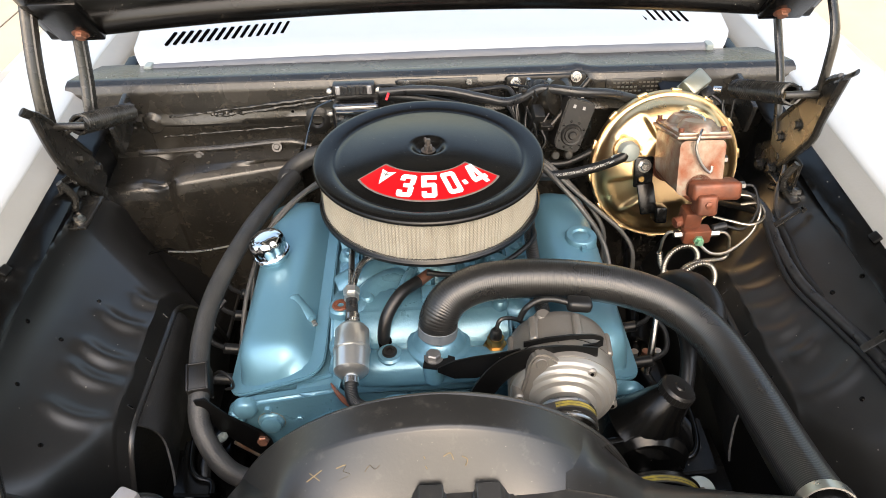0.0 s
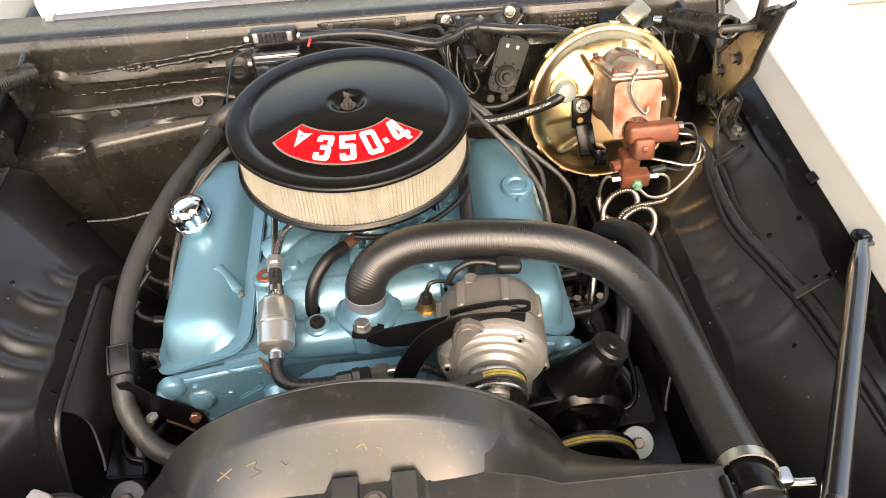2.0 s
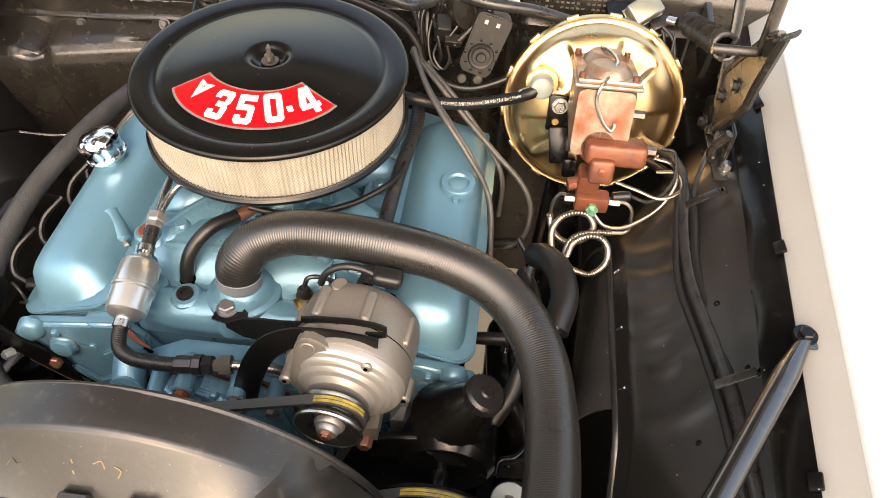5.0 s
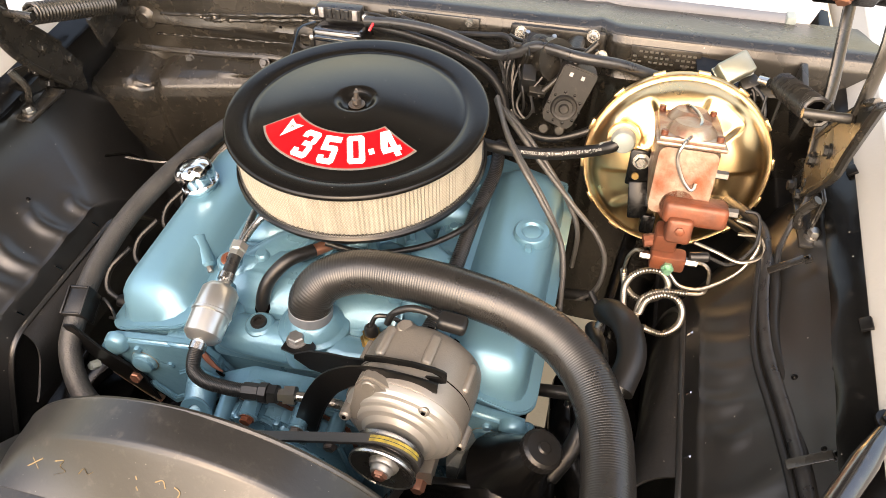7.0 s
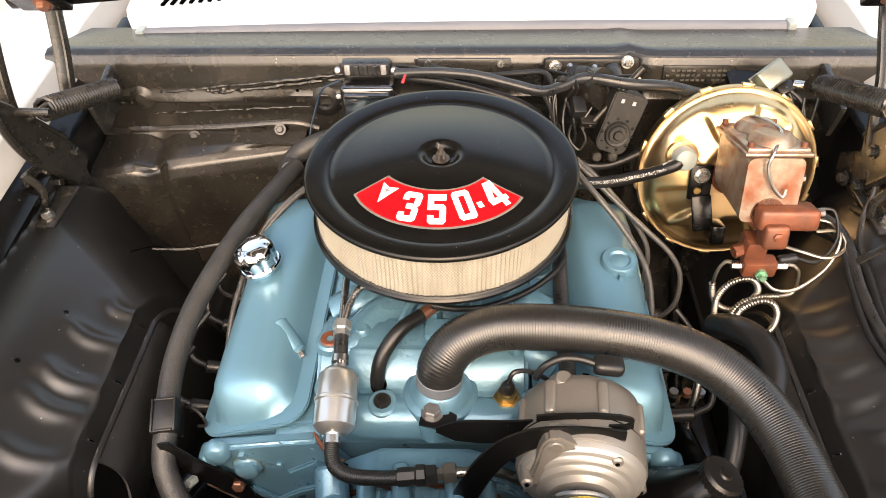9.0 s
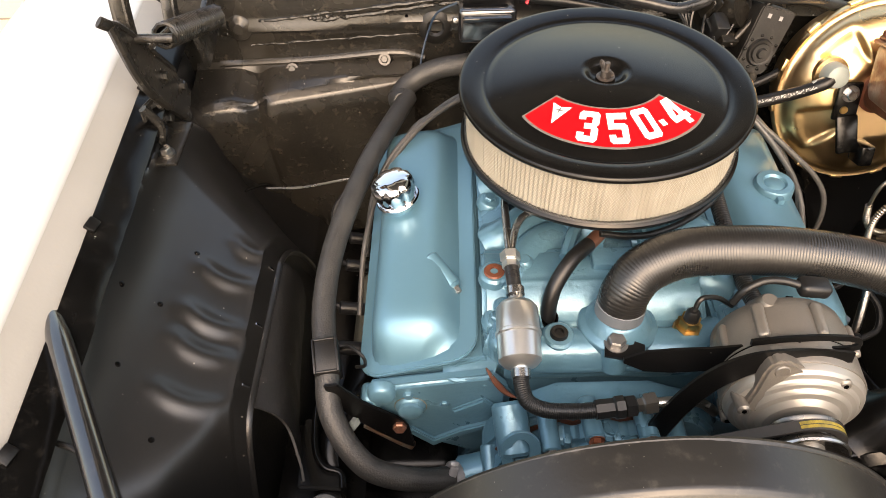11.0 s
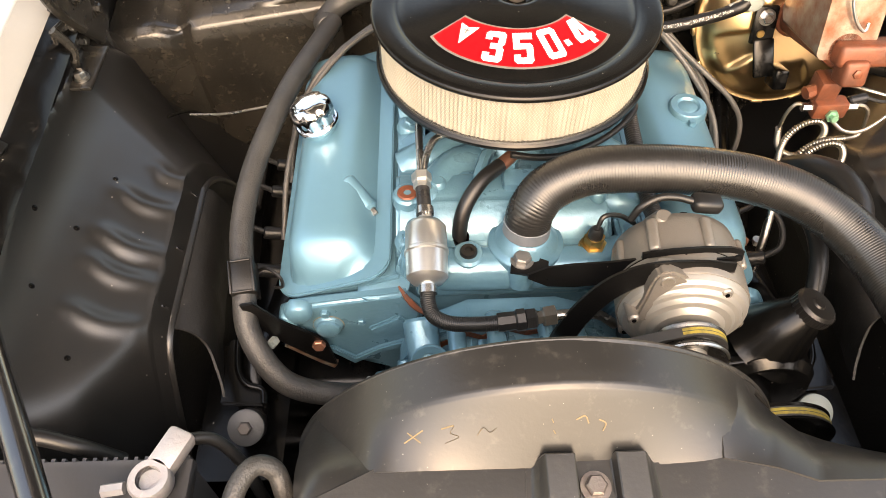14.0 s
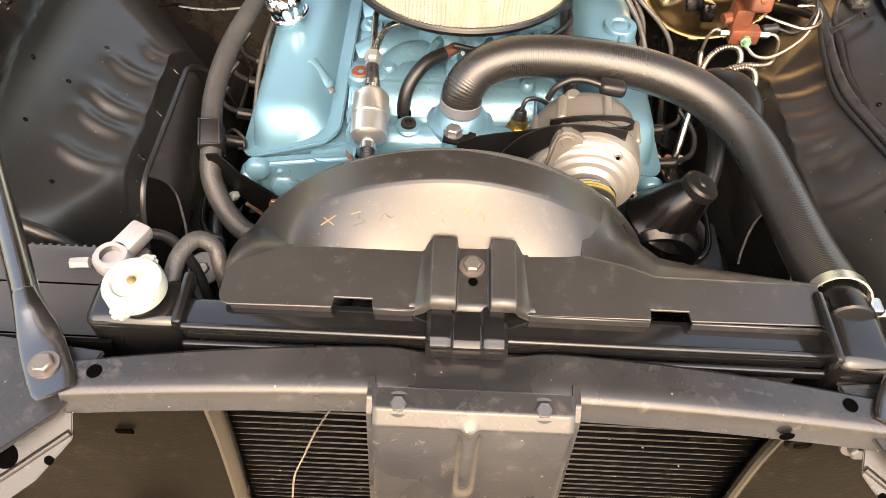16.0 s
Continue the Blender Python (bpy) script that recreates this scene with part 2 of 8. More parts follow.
def rod(a, b, r, n=16, bevel=0.0, r2=None):
    h = (Vector(b) - Vector(a)).length
    r2 = r if r2 is None else r2
    if bevel:
        pr = [(0, 0), (r - bevel, 0), (r, bevel), (r2, h - bevel), (r2 - bevel, h), (0, h)]
    else:
        pr = [(0, 0), (r, 0), (r2, h), (0, h)]
    return lathe(pr, n, along(a, b))


def smooth_path(pts, sub=8):
    p = [Vector(q) for q in pts]
    if len(p) == 2:
        return [p[0].lerp(p[1], i / sub) for i in range(sub + 1)]
    q = [2 * p[0] - p[1], *p, 2 * p[-1] - p[-2]]
    out = []
    for i in range(1, len(q) - 2):
        a, b, c, d = q[i - 1], q[i], q[i + 1], q[i + 2]
        for k in range(sub):
            s = k / sub
            out.append(0.5 * (2 * b + (c - a) * s + (2 * a - 5 * b + 4 * c - d) * s * s + (3 * b - a - 3 * c + d) * s**3))
    return out + [p[-1]]


def tube(pts, r, n=12, sub=8, flat=1.0, caps=True, smooth=True, radii=None):
    """A round or flattened hose along a smooth line. radii: a function of the share of the way."""
    path = smooth_path(pts, sub) if smooth else [Vector(p) for p in pts]
    bm = bmesh.new()
    t0 = (path[1] - path[0]).normalized()
    nrm = t0.orthogonal().normalized()
    rings, length = [], [0.0]
    for a, b in zip(path, path[1:]):
        length.append(length[-1] + (b - a).length)
    for i, p in enumerate(path):
        t = (path[min(i + 1, len(path) - 1)] - path[max(i - 1, 0)]).normalized()
        nrm = (nrm - t * nrm.dot(t)).normalized()
        bi = t.cross(nrm)
        rr = r * (radii(length[i] / length[-1]) if radii else 1)
        rings.append([bm.verts.new(p + rr * (math.cos(2 * math.pi * k / n) * nrm + flat * math.sin(2 * math.pi * k / n) * bi)) for k in range(n)])
    for a, b in zip(rings, rings[1:]):
        for k in range(n):
            bm.faces.new((a[k], a[(k + 1) % n], b[(k + 1) % n], b[k]))
    if caps:
        bm.faces.new(rings[0][::-1])
        bm.faces.new(rings[-1])
    return bm


def ribbed_tube(pts, r, rib, pitch, n=28):
    """A hose with rings round it, pitch metres apart and rib metres high."""
    path = smooth_path(pts, 24)
    length = [0.0]
    for a, b in zip(path, path[1:]):
        length.append(length[-1] + (b - a).length)
    count = int(length[-1] / pitch) * 3
    out, j = [], 0
    for i in range(count + 1):
        s = length[-1] * i / count
        while j < len(length) - 2 and length[j + 1] < s:
            j += 1
        f = (s - length[j]) / max(length[j + 1] - length[j], 1e-9)
        out.append(path[j].lerp(path[j + 1], f))
    state = {"i": 0}

    def radii(_):
        state["i"] += 1
        return 1 + (rib / r if state["i"] % 3 == 1 else 0)

    return tube(out, r, n, smooth=False, radii=radii)


def sheet(f, nu, nv, thick=0.002):
    """A pressed sheet: f(u, v) gives places for u, v from 0 to 1; it gets a thickness and closed edges."""
    bm = bmesh.new()
    g = [[Vector(f(i / nu, j / nv)) for j in range(nv + 1)] for i in range(nu + 1)]

    def normal(i, j):
        du = g[min(i + 1, nu)][j] - g[max(i - 1, 0)][j]
        dv = g[i][min(j + 1, nv)] - g[i][max(j - 1, 0)]
        c = du.cross(dv)
        return c.normalized() if c.length > 1e-12 else Vector((0, 0, 1))

    top = [[bm.verts.new(g[i][j]) for j in range(nv + 1)] for i in range(nu + 1)]
    low = [[bm.verts.new(g[i][j] - thick * normal(i, j)) for j in range(nv + 1)] for i in range(nu + 1)]
    for i in range(nu):
        for j in range(nv):
            bm.faces.new((top[i][j], top[i + 1][j], top[i + 1][j + 1], top[i][j + 1]))
            bm.faces.new((low[i][j], low[i][j + 1], low[i + 1][j + 1], low[i + 1][j]))
    for i in range(nu):
        for j, s in ((0, 1), (nv, -1)):
            bm.faces.new((top[i][j], low[i][j], low[i + 1][j], top[i + 1][j])[::s])
    for j in range(nv):
        for i, s in ((0, -1), (nu, 1)):
            bm.faces.new((top[i][j], low[i][j], low[i][j + 1], top[i][j + 1])[::s])
    return bm


def prism(outline, depth, m=None, bevel=0.0, seg=2):
    """A plate: an outline in x and y, depth thick along z."""
    bm = bmesh.new()
    vs = [bm.verts.new((x, y, 0)) for x, y in outline]
    f = bm.faces.new(vs)
    r = bmesh.ops.extrude_face_region(bm, geom=[f])
    bmesh.ops.translate(bm, vec=(0, 0, depth), verts=[v for v in r["geom"] if isinstance(v, bmesh.types.BMVert)])
    if bevel:
        bmesh.ops.bevel(bm, geom=list(bm.edges), offset=bevel, segments=seg, affect="EDGES", clamp_overlap=True)
    if m:
        bm.transform(m)
    return bm


def loft(rings, caps=True):
    bm = bmesh.new()
    vs = [[bm.verts.new(p) for p in r] for r in rings]
    n = len(vs[0])
    for a, b in zip(vs, vs[1:]):
        for k in range(n):
            bm.faces.new((a[k], a[(k + 1) % n], b[(k + 1) % n], b[k]))
    if caps:
        bm.faces.new(vs[0][::-1])
        bm.faces.new(vs[-1])
    return bm


def axes(origin, x, y, z):
    m = Matrix((x, y, z)).transposed().to_4x4()
    m.translation = origin
    return m


def hex_bolt(at, to, r, h=None, washer=0.0, mat=None, parent=None, name="bolt", label=""):
    """A hexagon head at a place, pointing to another, with a washer under it."""
    h = h or r * 0.8
    m = along(at, to)
    bm = lathe([(0, -0.002), (r, -0.002), (r, h * 0.8), (r * 0.82, h), (0, h)], 6)
    if washer:
        bm = join(bm, lathe([(0, -0.003), (washer, -0.003), (washer, 0.0005), (0, 0.0005)], 20))
    return part(name, moved(bm, m), mat or STEEL, parent, label)


def bend(x, pairs):
    """A smooth curve through pairs of x and y."""
    if x <= pairs[0][0]:
        return pairs[0][1]
    for (a, p), (b, q) in zip(pairs, pairs[1:]):
        if x <= b:
            s = (x - a) / (b - a)
            return p + (q - p) * s
    return pairs[-1][1]


# ---- ground and body of the car ----
def ground():
    bm = bmesh.new()
    bmesh.ops.create_grid(bm, x_segments=40, y_segments=40, size=300)
    ob = part("ground", bm, CONCRETE)
    tagged(ob, "tan sandy concrete ground with thin joints", "ground", kind="structure")
    for x, y, sx, sy in ((2.1, 0.9, 0.008, 30), (-2.4, 0.9, 0.008, 30), (0, 1.95, 30, 0.008), (0, -2.6, 30, 0.008), (5.0, 0.9, 0.008, 30), (-5.2, 0.9, 0.008, 30)):
        part("joint", box((x, y, 0.0015), (sx, sy, 0.005)), JOINT, ob)


ground()


def fender_edge(y):
    """How far the fender's inner edge lies from the car's middle line."""
    return 0.601 + (y + 0.628) * 0.062


def fender(side):
    def f(u, v):
        y = -0.86 + 2.2 * u
        xi = fender_edge(min(y, 0.5))
        d = y + 0.25
        low = 0.33 + math.sqrt(0.36**2 - d * d) if abs(d) < 0.348 else 0.24
        sec = [(xi + 0.0125, 0.929), (xi + 0.0130, 0.9305), (xi + 0.0145, 0.932), (xi + 0.019, 0.934), (xi + 0.03, 0.9362), (xi + 0.05, 0.939), (xi + 0.10, 0.943), (xi + 0.15, 0.944),
               (0.82, 0.938), (0.85, 0.930), (0.868, 0.918), (0.880, 0.900), (0.888, 0.870), (0.893, 0.82), (0.896, 0.75), (0.893, None), (0.887, None), (0.875, None)]
        k = min(int(v * (len(sec) - 1) + 1e-6), len(sec) - 2)
        s = v * (len(sec) - 1) - k

        def z(i):
            return sec[i][1] if sec[i][1] is not None else 0.75 + (low - 0.75) * (i - 14) / 3

        x = sec[k][0] + (sec[k + 1][0] - sec[k][0]) * s
        return (CX + side * x, y, z(k) + (z(k + 1) - z(k)) * s + 0.012 * (y + 0.14))

    ob = part("fender", sheet(f, 90, 17, 0.003 * side), WHITE)
    def lip(u, v):
        y = -0.86 + 2.2 * u
        xi = fender_edge(min(y, 0.5))
        prof = [(xi - 0.020, 0.892), (xi - 0.0195, 0.899), (xi - 0.016, 0.9045), (xi + 0.006, 0.923), (xi + 0.0125, 0.929)]
        k = min(int(v * 4 + 1e-6), 3)
        s = v * 4 - k
        return (CX + side * (prof[k][0] + (prof[k + 1][0] - prof[k][0]) * s), y, prof[k][1] + (prof[k + 1][1] - prof[k][1]) * s + 0.012 * (y + 0.14))

    part("fender_lip", sheet(lip, 60, 8, 0.003 * side), JAMB, ob, "dull off-white painted inner lip")
    tagged(ob, "glossy white painted steel front fender", "fender", "front fenders", "structure")
    return ob


fender(1)
fender(-1)


def curve(x, pairs):
    """A rounded curve through pairs of x and y."""
    if x <= pairs[0][0]:
        return pairs[0][1]
    if x >= pairs[-1][0]:
        return pairs[-1][1]
    k = next(i for i in range(len(pairs) - 1) if x <= pairs[i + 1][0])

    def slope(i):
        a, b = pairs[max(0, i - 1)], pairs[min(len(pairs) - 1, i + 1)]
        return (b[1] - a[1]) / (b[0] - a[0])

    (a, p), (b, q) = pairs[k], pairs[k + 1]
    h = b - a
    s = (x - a) / h
    return p * (1 + 2 * s) * (1 - s) ** 2 + q * (3 - 2 * s) * s * s + h * s * (1 - s) * (slope(k) * (1 - s) - slope(k + 1) * s)


CREASE = [(0.44, -0.262), (0.463, -0.290), (0.492, -0.350), (0.516, -0.394), (0.57, -0.432), (0.61, -0.448)]


def liner_drop(y, dx, side):
    """How far the hump falls away: past a crease in front, and in a long round behind."""
    w = 1 - 0.5 * max(0.0, min(1.0, (dx - 0.40) / 0.2))
    d = curve(dx, CREASE) - y
    s = 0.011
    soft = d if d > 12 * s else s * math.log(1 + math.exp(d / s))
    e = max(0.0, y + 0.045 - 0.75 * max(0.0, dx - 0.455))
    return min((1.9 if side < 0 else 0.95) * soft, 0.34) + w * min(7 * e * e + 0.35 * e, 0.30)


LINER_PROFILE = {-1: [(0.40, 0.726), (0.437, 0.741), (0.455, 0.7455), (0.463, 0.7480), (0.480, 0.7545), (0.50, 0.7635), (0.53, 0.7805), (0.555, 0.797), (0.575, 0.815), (0.590, 0.838), (0.600, 0.866)],
                 1: [(0.40, 0.726), (0.437, 0.741), (0.455, 0.7455), (0.471, 0.7520), (0.494, 0.770), (0.52, 0.794), (0.545, 0.820), (0.564, 0.8375), (0.580, 0.851), (0.597, 0.868)]}
FLANGE = [(0, (-0.0125, -0.0350)), (0.08, (-0.0165, -0.0310)), (0.16, (-0.0168, -0.0280)), (0.25, (-0.0140, -0.0268)), (0.34, (-0.0115, -0.0270)), (0.42, (-0.0105, -0.0255)), (0.75, (-0.0055, -0.0135)), (0.92, (-0.0012, -0.0030)), (1, (0, 0))]


def inner_fender(side):
    """The wheelhouse liner: a smooth pressed hump with ribs, a rail at the fender and a wall down to the frame."""
    if side < 0:
        ribs = [((0.498, -0.035), (0.460, -0.051)), ((0.524, -0.094), (0.471, -0.107)), ((0.528, -0.165), (0.475, -0.177)), ((0.532, -0.208), (0.479, -0.221)), ((0.535, -0.278), (0.478, -0.285))]
    else:
        ribs = [((0.475, -0.040), (0.515, -0.055)), ((0.475, -0.084), (0.518, -0.101)), ((0.475, -0.130), (0.518, -0.143)), ((0.472, -0.176), (0.516, -0.185)), ((0.487, -0.228), (0.520, -0.228)), ((0.491, -0.303), (0.545, -0.285))]

    def rib_height(dx, y):
        h = 0.0
        for (x0, y0), (x1, y1) in ribs:
            vx, vy = x1 - x0, y1 - y0
            s = ((dx - x0) * vx + (y - y0) * vy) / (vx * vx + vy * vy)
            t = min(1.0, max(0.0, s))
            d = math.hypot(dx - x0 - t * vx, y - y0 - t * vy + 0.007 * math.sin(math.pi * t))
            h = max(h, (0.0085 if side < 0 else 0.0065) * math.exp(-((d / 0.0135) ** 2)) * (0.35 + 0.65 * math.sin(math.pi * min(1, max(0, 0.08 + 0.84 * t)))))
        return h

    rim = 0.463 if side < 0 else 0.471

    def ridge(y):
        return curve(rim, LINER_PROFILE[side]) - liner_drop(y, rim, side)

    def f(u, v):
        y = -0.66 + 1.02 * u
        edge = fender_edge(y)
        if v < 0.1199:  # rounded lower edge and steep flange up to the hump
            s = v / 0.12
            return (CX + side * (rim + bend(s, [(a, q[0]) for a, q in FLANGE])), y, ridge(y) + bend(s, [(a, q[1]) for a, q in FLANGE]))
        if v < 0.8249:  # the hump
            s = (v - 0.12) / 0.705
            dx = rim + (edge - 0.030 - rim) * s
            z = curve(dx, LINER_PROFILE[side]) - liner_drop(y, dx, side)
            z += rib_height(dx, y)
            z += 0.0014 * math.exp(-(((dx - rim) / 0.004) ** 2))
            z += 0.0016 * math.sin(31 * y + 17 * dx) * math.sin(23 * dx) + 0.0012 * noise.noise(Vector((dx * 22, y * 22, side)))
            return (CX + side * dx, y, z)
        s = (v - 0.825) / 0.175  # the rail under the fender's lip
        dx = edge - 0.030 + 0.016 * min(1, s * 1.6)
        z0 = curve(edge - 0.030, LINER_PROFILE[side]) - liner_drop(y, edge - 0.03, side)
        z1 = 0.902 + 0.012 * (y + 0.14)
        z = z0 + (z1 - z0) * s
        return (CX + side * (dx + 0.004 * math.sin(s * 9)), y, z)

    ob = part("inner_fender", sheet(f, 260, 120, 0.002 * side), LINER, sharp=40)
    tagged(ob, "satin black wheelhouse liner with pressed ribs", "inner fender", "inner fenders", "structure")
    # rail flange with its clips along the fender
    def rail(u, v):
        y = -0.80 + 1.28 * u
        e = fender_edge(min(y, 0.5))
        wob = 0.0022 * noise.noise(Vector((y * 16, 3.1 * side, 0))) + 0.001 * noise.noise(Vector((y * 60, side, 0)))
        prof = [(e - 0.050 + wob, 0.884), (e - 0.042, 0.8935 + wob), (e - 0.026, 0.8995 + wob), (e - 0.019, 0.905)]
        k = min(int(v * 3 + 1e-6), 2)
        s = v * 3 - k
        return (CX + side * (prof[k][0] + (prof[k + 1][0] - prof[k][0]) * s), y, prof[k][1] + (prof[k + 1][1] - prof[k][1]) * s + 0.012 * (y + 0.14))

    part("rail", sheet(rail, 160, 3, 0.002 * side), CHASSIS, ob)
    for y in (-0.14, -0.415, -0.56, 0.12):
        e = fender_edge(y) - 0.0245
        part("clip", box((CX + side * e, y, 0.9085 + 0.012 * (y + 0.14)), (0.013, 0.017, 0.005), 0.0015, m=pose(0, 0, 0, 0, -38 * side, 6 * side + 30 * y)), BRACKET, ob)
    for y, dx in ((-0.17, 0.557), (-0.265, 0.574), (-0.338, 0.527), (-0.077, 0.538), (-0.17, 0.590), (-0.32, 0.60)):
        z = curve(dx, LINER_PROFILE[side]) - liner_drop(y, dx, side)
        part("plug", lathe([(0, 0.004), (0.0022, 0.0035), (0.004, 0.001), (0.004, -0.003), (0, -0.003)], 10, Matrix.Translation((CX + side * dx, y, z + 0.001)) @ pose(0, 0, 0, 0, -35 * side, 0)), CHASSIS if dx > 0.5 else STEEL, ob)
    def hung(u, v):
        """The rubber flap: it hangs from the flange, narrow behind, and ends in a free tip before the slit."""
        y0 = -0.030 - 0.233 * u
        y1 = -0.020 - 0.323 * u
        top = Vector((CX + side * (rim - 0.0150), y0, ridge(max(y0, -0.255)) - 0.034))
        low = Vector((CX + side * (0.434 - 0.028 * u - 0.025 * u**3), y1, 0.615 + 0.045 * u + 0.025 * u**4))
        q = top.lerp(low, v)
        b = math.sin(math.pi * v**0.8) * (0.012 + 0.008 * u)
        w = 0.0015 * noise.noise(Vector((q.y * 30, v * 4, side)))
        return (q.x - side * (b * 0.75 + w), q.y + 0.010 * math.sin(math.pi * v) * u**6, q.z + b * 0.65)

    part("splash_flap", sheet(hung, 60, 24, 0.003 * side), FLAP, ob, "dusty black rubber splash flap", sharp=50)
    # dark wall from the flange down to the frame
    def wall(u, v):
        y = -0.66 + 1.02 * u
        z0 = ridge(y) - 0.031
        return (CX + side * (rim - 0.0145 + 0.012 * min(1.0, 8 * v) - 0.03 * v), y, z0 + (0.36 - z0) * v)

    part("frame_wall", sheet(wall, 90, 16, 0.002 * side), FLAP, ob)
    for y in (-0.058, -0.154, -0.243):  # small bright pins on the flange
        z = curve(rim, LINER_PROFILE[side]) - liner_drop(y, rim, side)
        part("pin", rod((CX + side * (rim - 0.0105), y, z - 0.018), (CX + side * (rim - 0.0075), y - 0.004, z - 0.006), 0.0016, 6), CHROME, ob)
    return ob


inner_fender(1)
inner_fender(-1)


SEALER = surface("seam_sealer_black", (0.006, 0.0056, 0.005), 0.2, other=(0.03, 0.026, 0.02), scale=60, bump=1.0, fine=220, spots=(0.22, 0.19, 0.14), spot_amount=0.3, spot_scale=120, rough_var=0.1)
TAGGREY = surface("tag_lettering", (0.07, 0.065, 0.055), 0.5, bump=0.2)


def firewall():
    def f(u, v):
        x = -0.66 + 1.37 * u
        prof = [(0.30, 0.30), (0.335, 0.55), (0.338, 0.74), (0.332, 0.80), (0.328, 0.86), (0.329, 0.905), (0.334, 0.936), (0.340, 0.947), (0.353, 0.951), (0.475, 0.926)]
        k = min(int(v * 9 + 1e-6), 8)
        s = v * 9 - k
        y = prof[k][0] + (prof[k + 1][0] - prof[k][0]) * s
        z = prof[k][1] + (prof[k + 1][1] - prof[k][1]) * s
        y -= 0.006 * math.exp(-(((z - 0.88) / 0.006) ** 2))
        y -= 0.005 * math.exp(-(((z - 0.862 + 0.03 * x) / 0.004) ** 2)) * (1 if x < 0 else 0.2)
        y += 0.012 * math.exp(-(((x - 0.30) / 0.012) ** 2)) - 0.010 * (1 / (1 + math.exp(-(x - 0.31) / 0.01)))
        return (x, y, z)

    ob = part("firewall", sheet(f, 110, 54, -0.003), FIREWALL)
    tagged(ob, "black painted pressed steel firewall with sealed seams", "firewall", kind="structure")
    # box below on the passenger side
    def shelf(u, v):
        x = -0.60 + 0.36 * u
        ridge = 0.225 + 0.07 * u
        z0 = 0.790 + 0.012 * u - 0.012 * math.exp(-(((u - 0.28) / 0.05) ** 2))
        prof = [(0.332, 0.815), (0.322, z0 + 0.012), (0.29, z0 + 0.006), (ridge + 0.012, z0), (ridge, z0 - 0.010), (ridge - 0.006, z0 - 0.03), (ridge - 0.004, 0.70), (ridge + 0.01, 0.60), (ridge + 0.02, 0.45)]
        k = min(int(v * 8 + 1e-6), 7)
        s = v * 8 - k
        y = prof[k][0] + (prof[k + 1][0] - prof[k][0]) * s
        return (x, y + 0.012 * math.exp(-(((u - 0.3) / 0.03) ** 2)) * (1 if v > 0.4 else 0), prof[k][1] + (prof[k + 1][1] - prof[k][1]) * s)

    part("heater_cover", sheet(shelf, 50, 40, 0.002), FIREWALL, ob)
    for x, z in ((-0.439, 0.800), (-0.285, 0.815)):
        hex_bolt((x, 0.314, z + 0.006), (x, 0.2, z + 0.09), 0.0065, 0.005, 0.010, HINGE, ob)
    for z0, z1, x0, x1, r in ((0.866, 0.915, -0.56, -0.15, 0.0050), (0.882, 0.921, -0.53, -0.16, 0.0035), (0.872, 0.894, -0.545, -0.36, 0.0042), (0.846, 0.862, -0.50, -0.20, 0.0028), (0.888, 0.880, -0.40, -0.17, 0.0025)):
        rnd = random.Random(int(z0 * 1000))
        pts = [(x0 + (x1 - x0) * k / 26, 0.3255 + 0.001 * rnd.random(), z0 + (z1 - z0) * k / 26 + 0.0022 * (rnd.random() - 0.5)) for k in range(27)]
        part("seam_sealer", tube(pts, r, 8, 3, radii=lambda s: 0.75 + 0.9 * noise.noise(Vector((s * 40, z0 * 90, 0)))), SEALER, ob)
    part("lower_seam", tube([(-0.56, 0.326, 0.812), (-0.40, 0.326, 0.818), (-0.27, 0.326, 0.828), (-0.22, 0.328, 0.815)], 0.006, 8, 6, flat=0.6), FIREWALL, ob)
    part("cover_plate", box((0.033, 0.328, 0.932), (0.150, 0.006, 0.030), 0.002, m=pose(0, 0, 0, -10, 0, 0)), FIREWALL, ob)
    for x in (-0.026, 0.092):
        part("screw", rod((x, 0.330, 0.940), (x, 0.321, 0.942), 0.006, 12), STEEL, ob)
    for x, z in ((-0.20, 0.916), (-0.245, 0.89), (0.30, 0.92), (0.50, 0.925)):
        part("screw", rod((x, 0.332, z), (x, 0.3245, z + 0.001), 0.003, 8), DARK, ob)
    tag = part("tag_plate", box((0.402, 0.3165, 0.925), (0.105, 0.003, 0.030), 0.001, m=pose(0, 0, 0, -9, 0, 0)), FIREWALL, ob)
    for row in range(3):
        for k in range(12):
            if (k * 7 + row * 5) % 6:
                part("print_bar", box((0.357 + 0.008 * k, 0.3135 + 0.0012 * (1 - row), 0.933 - 0.008 * row), (0.005, 0.0012, 0.0028), m=pose(0, 0, 0, -9, 0, 0)), TAGGREY, tag)
    return ob


firewall()


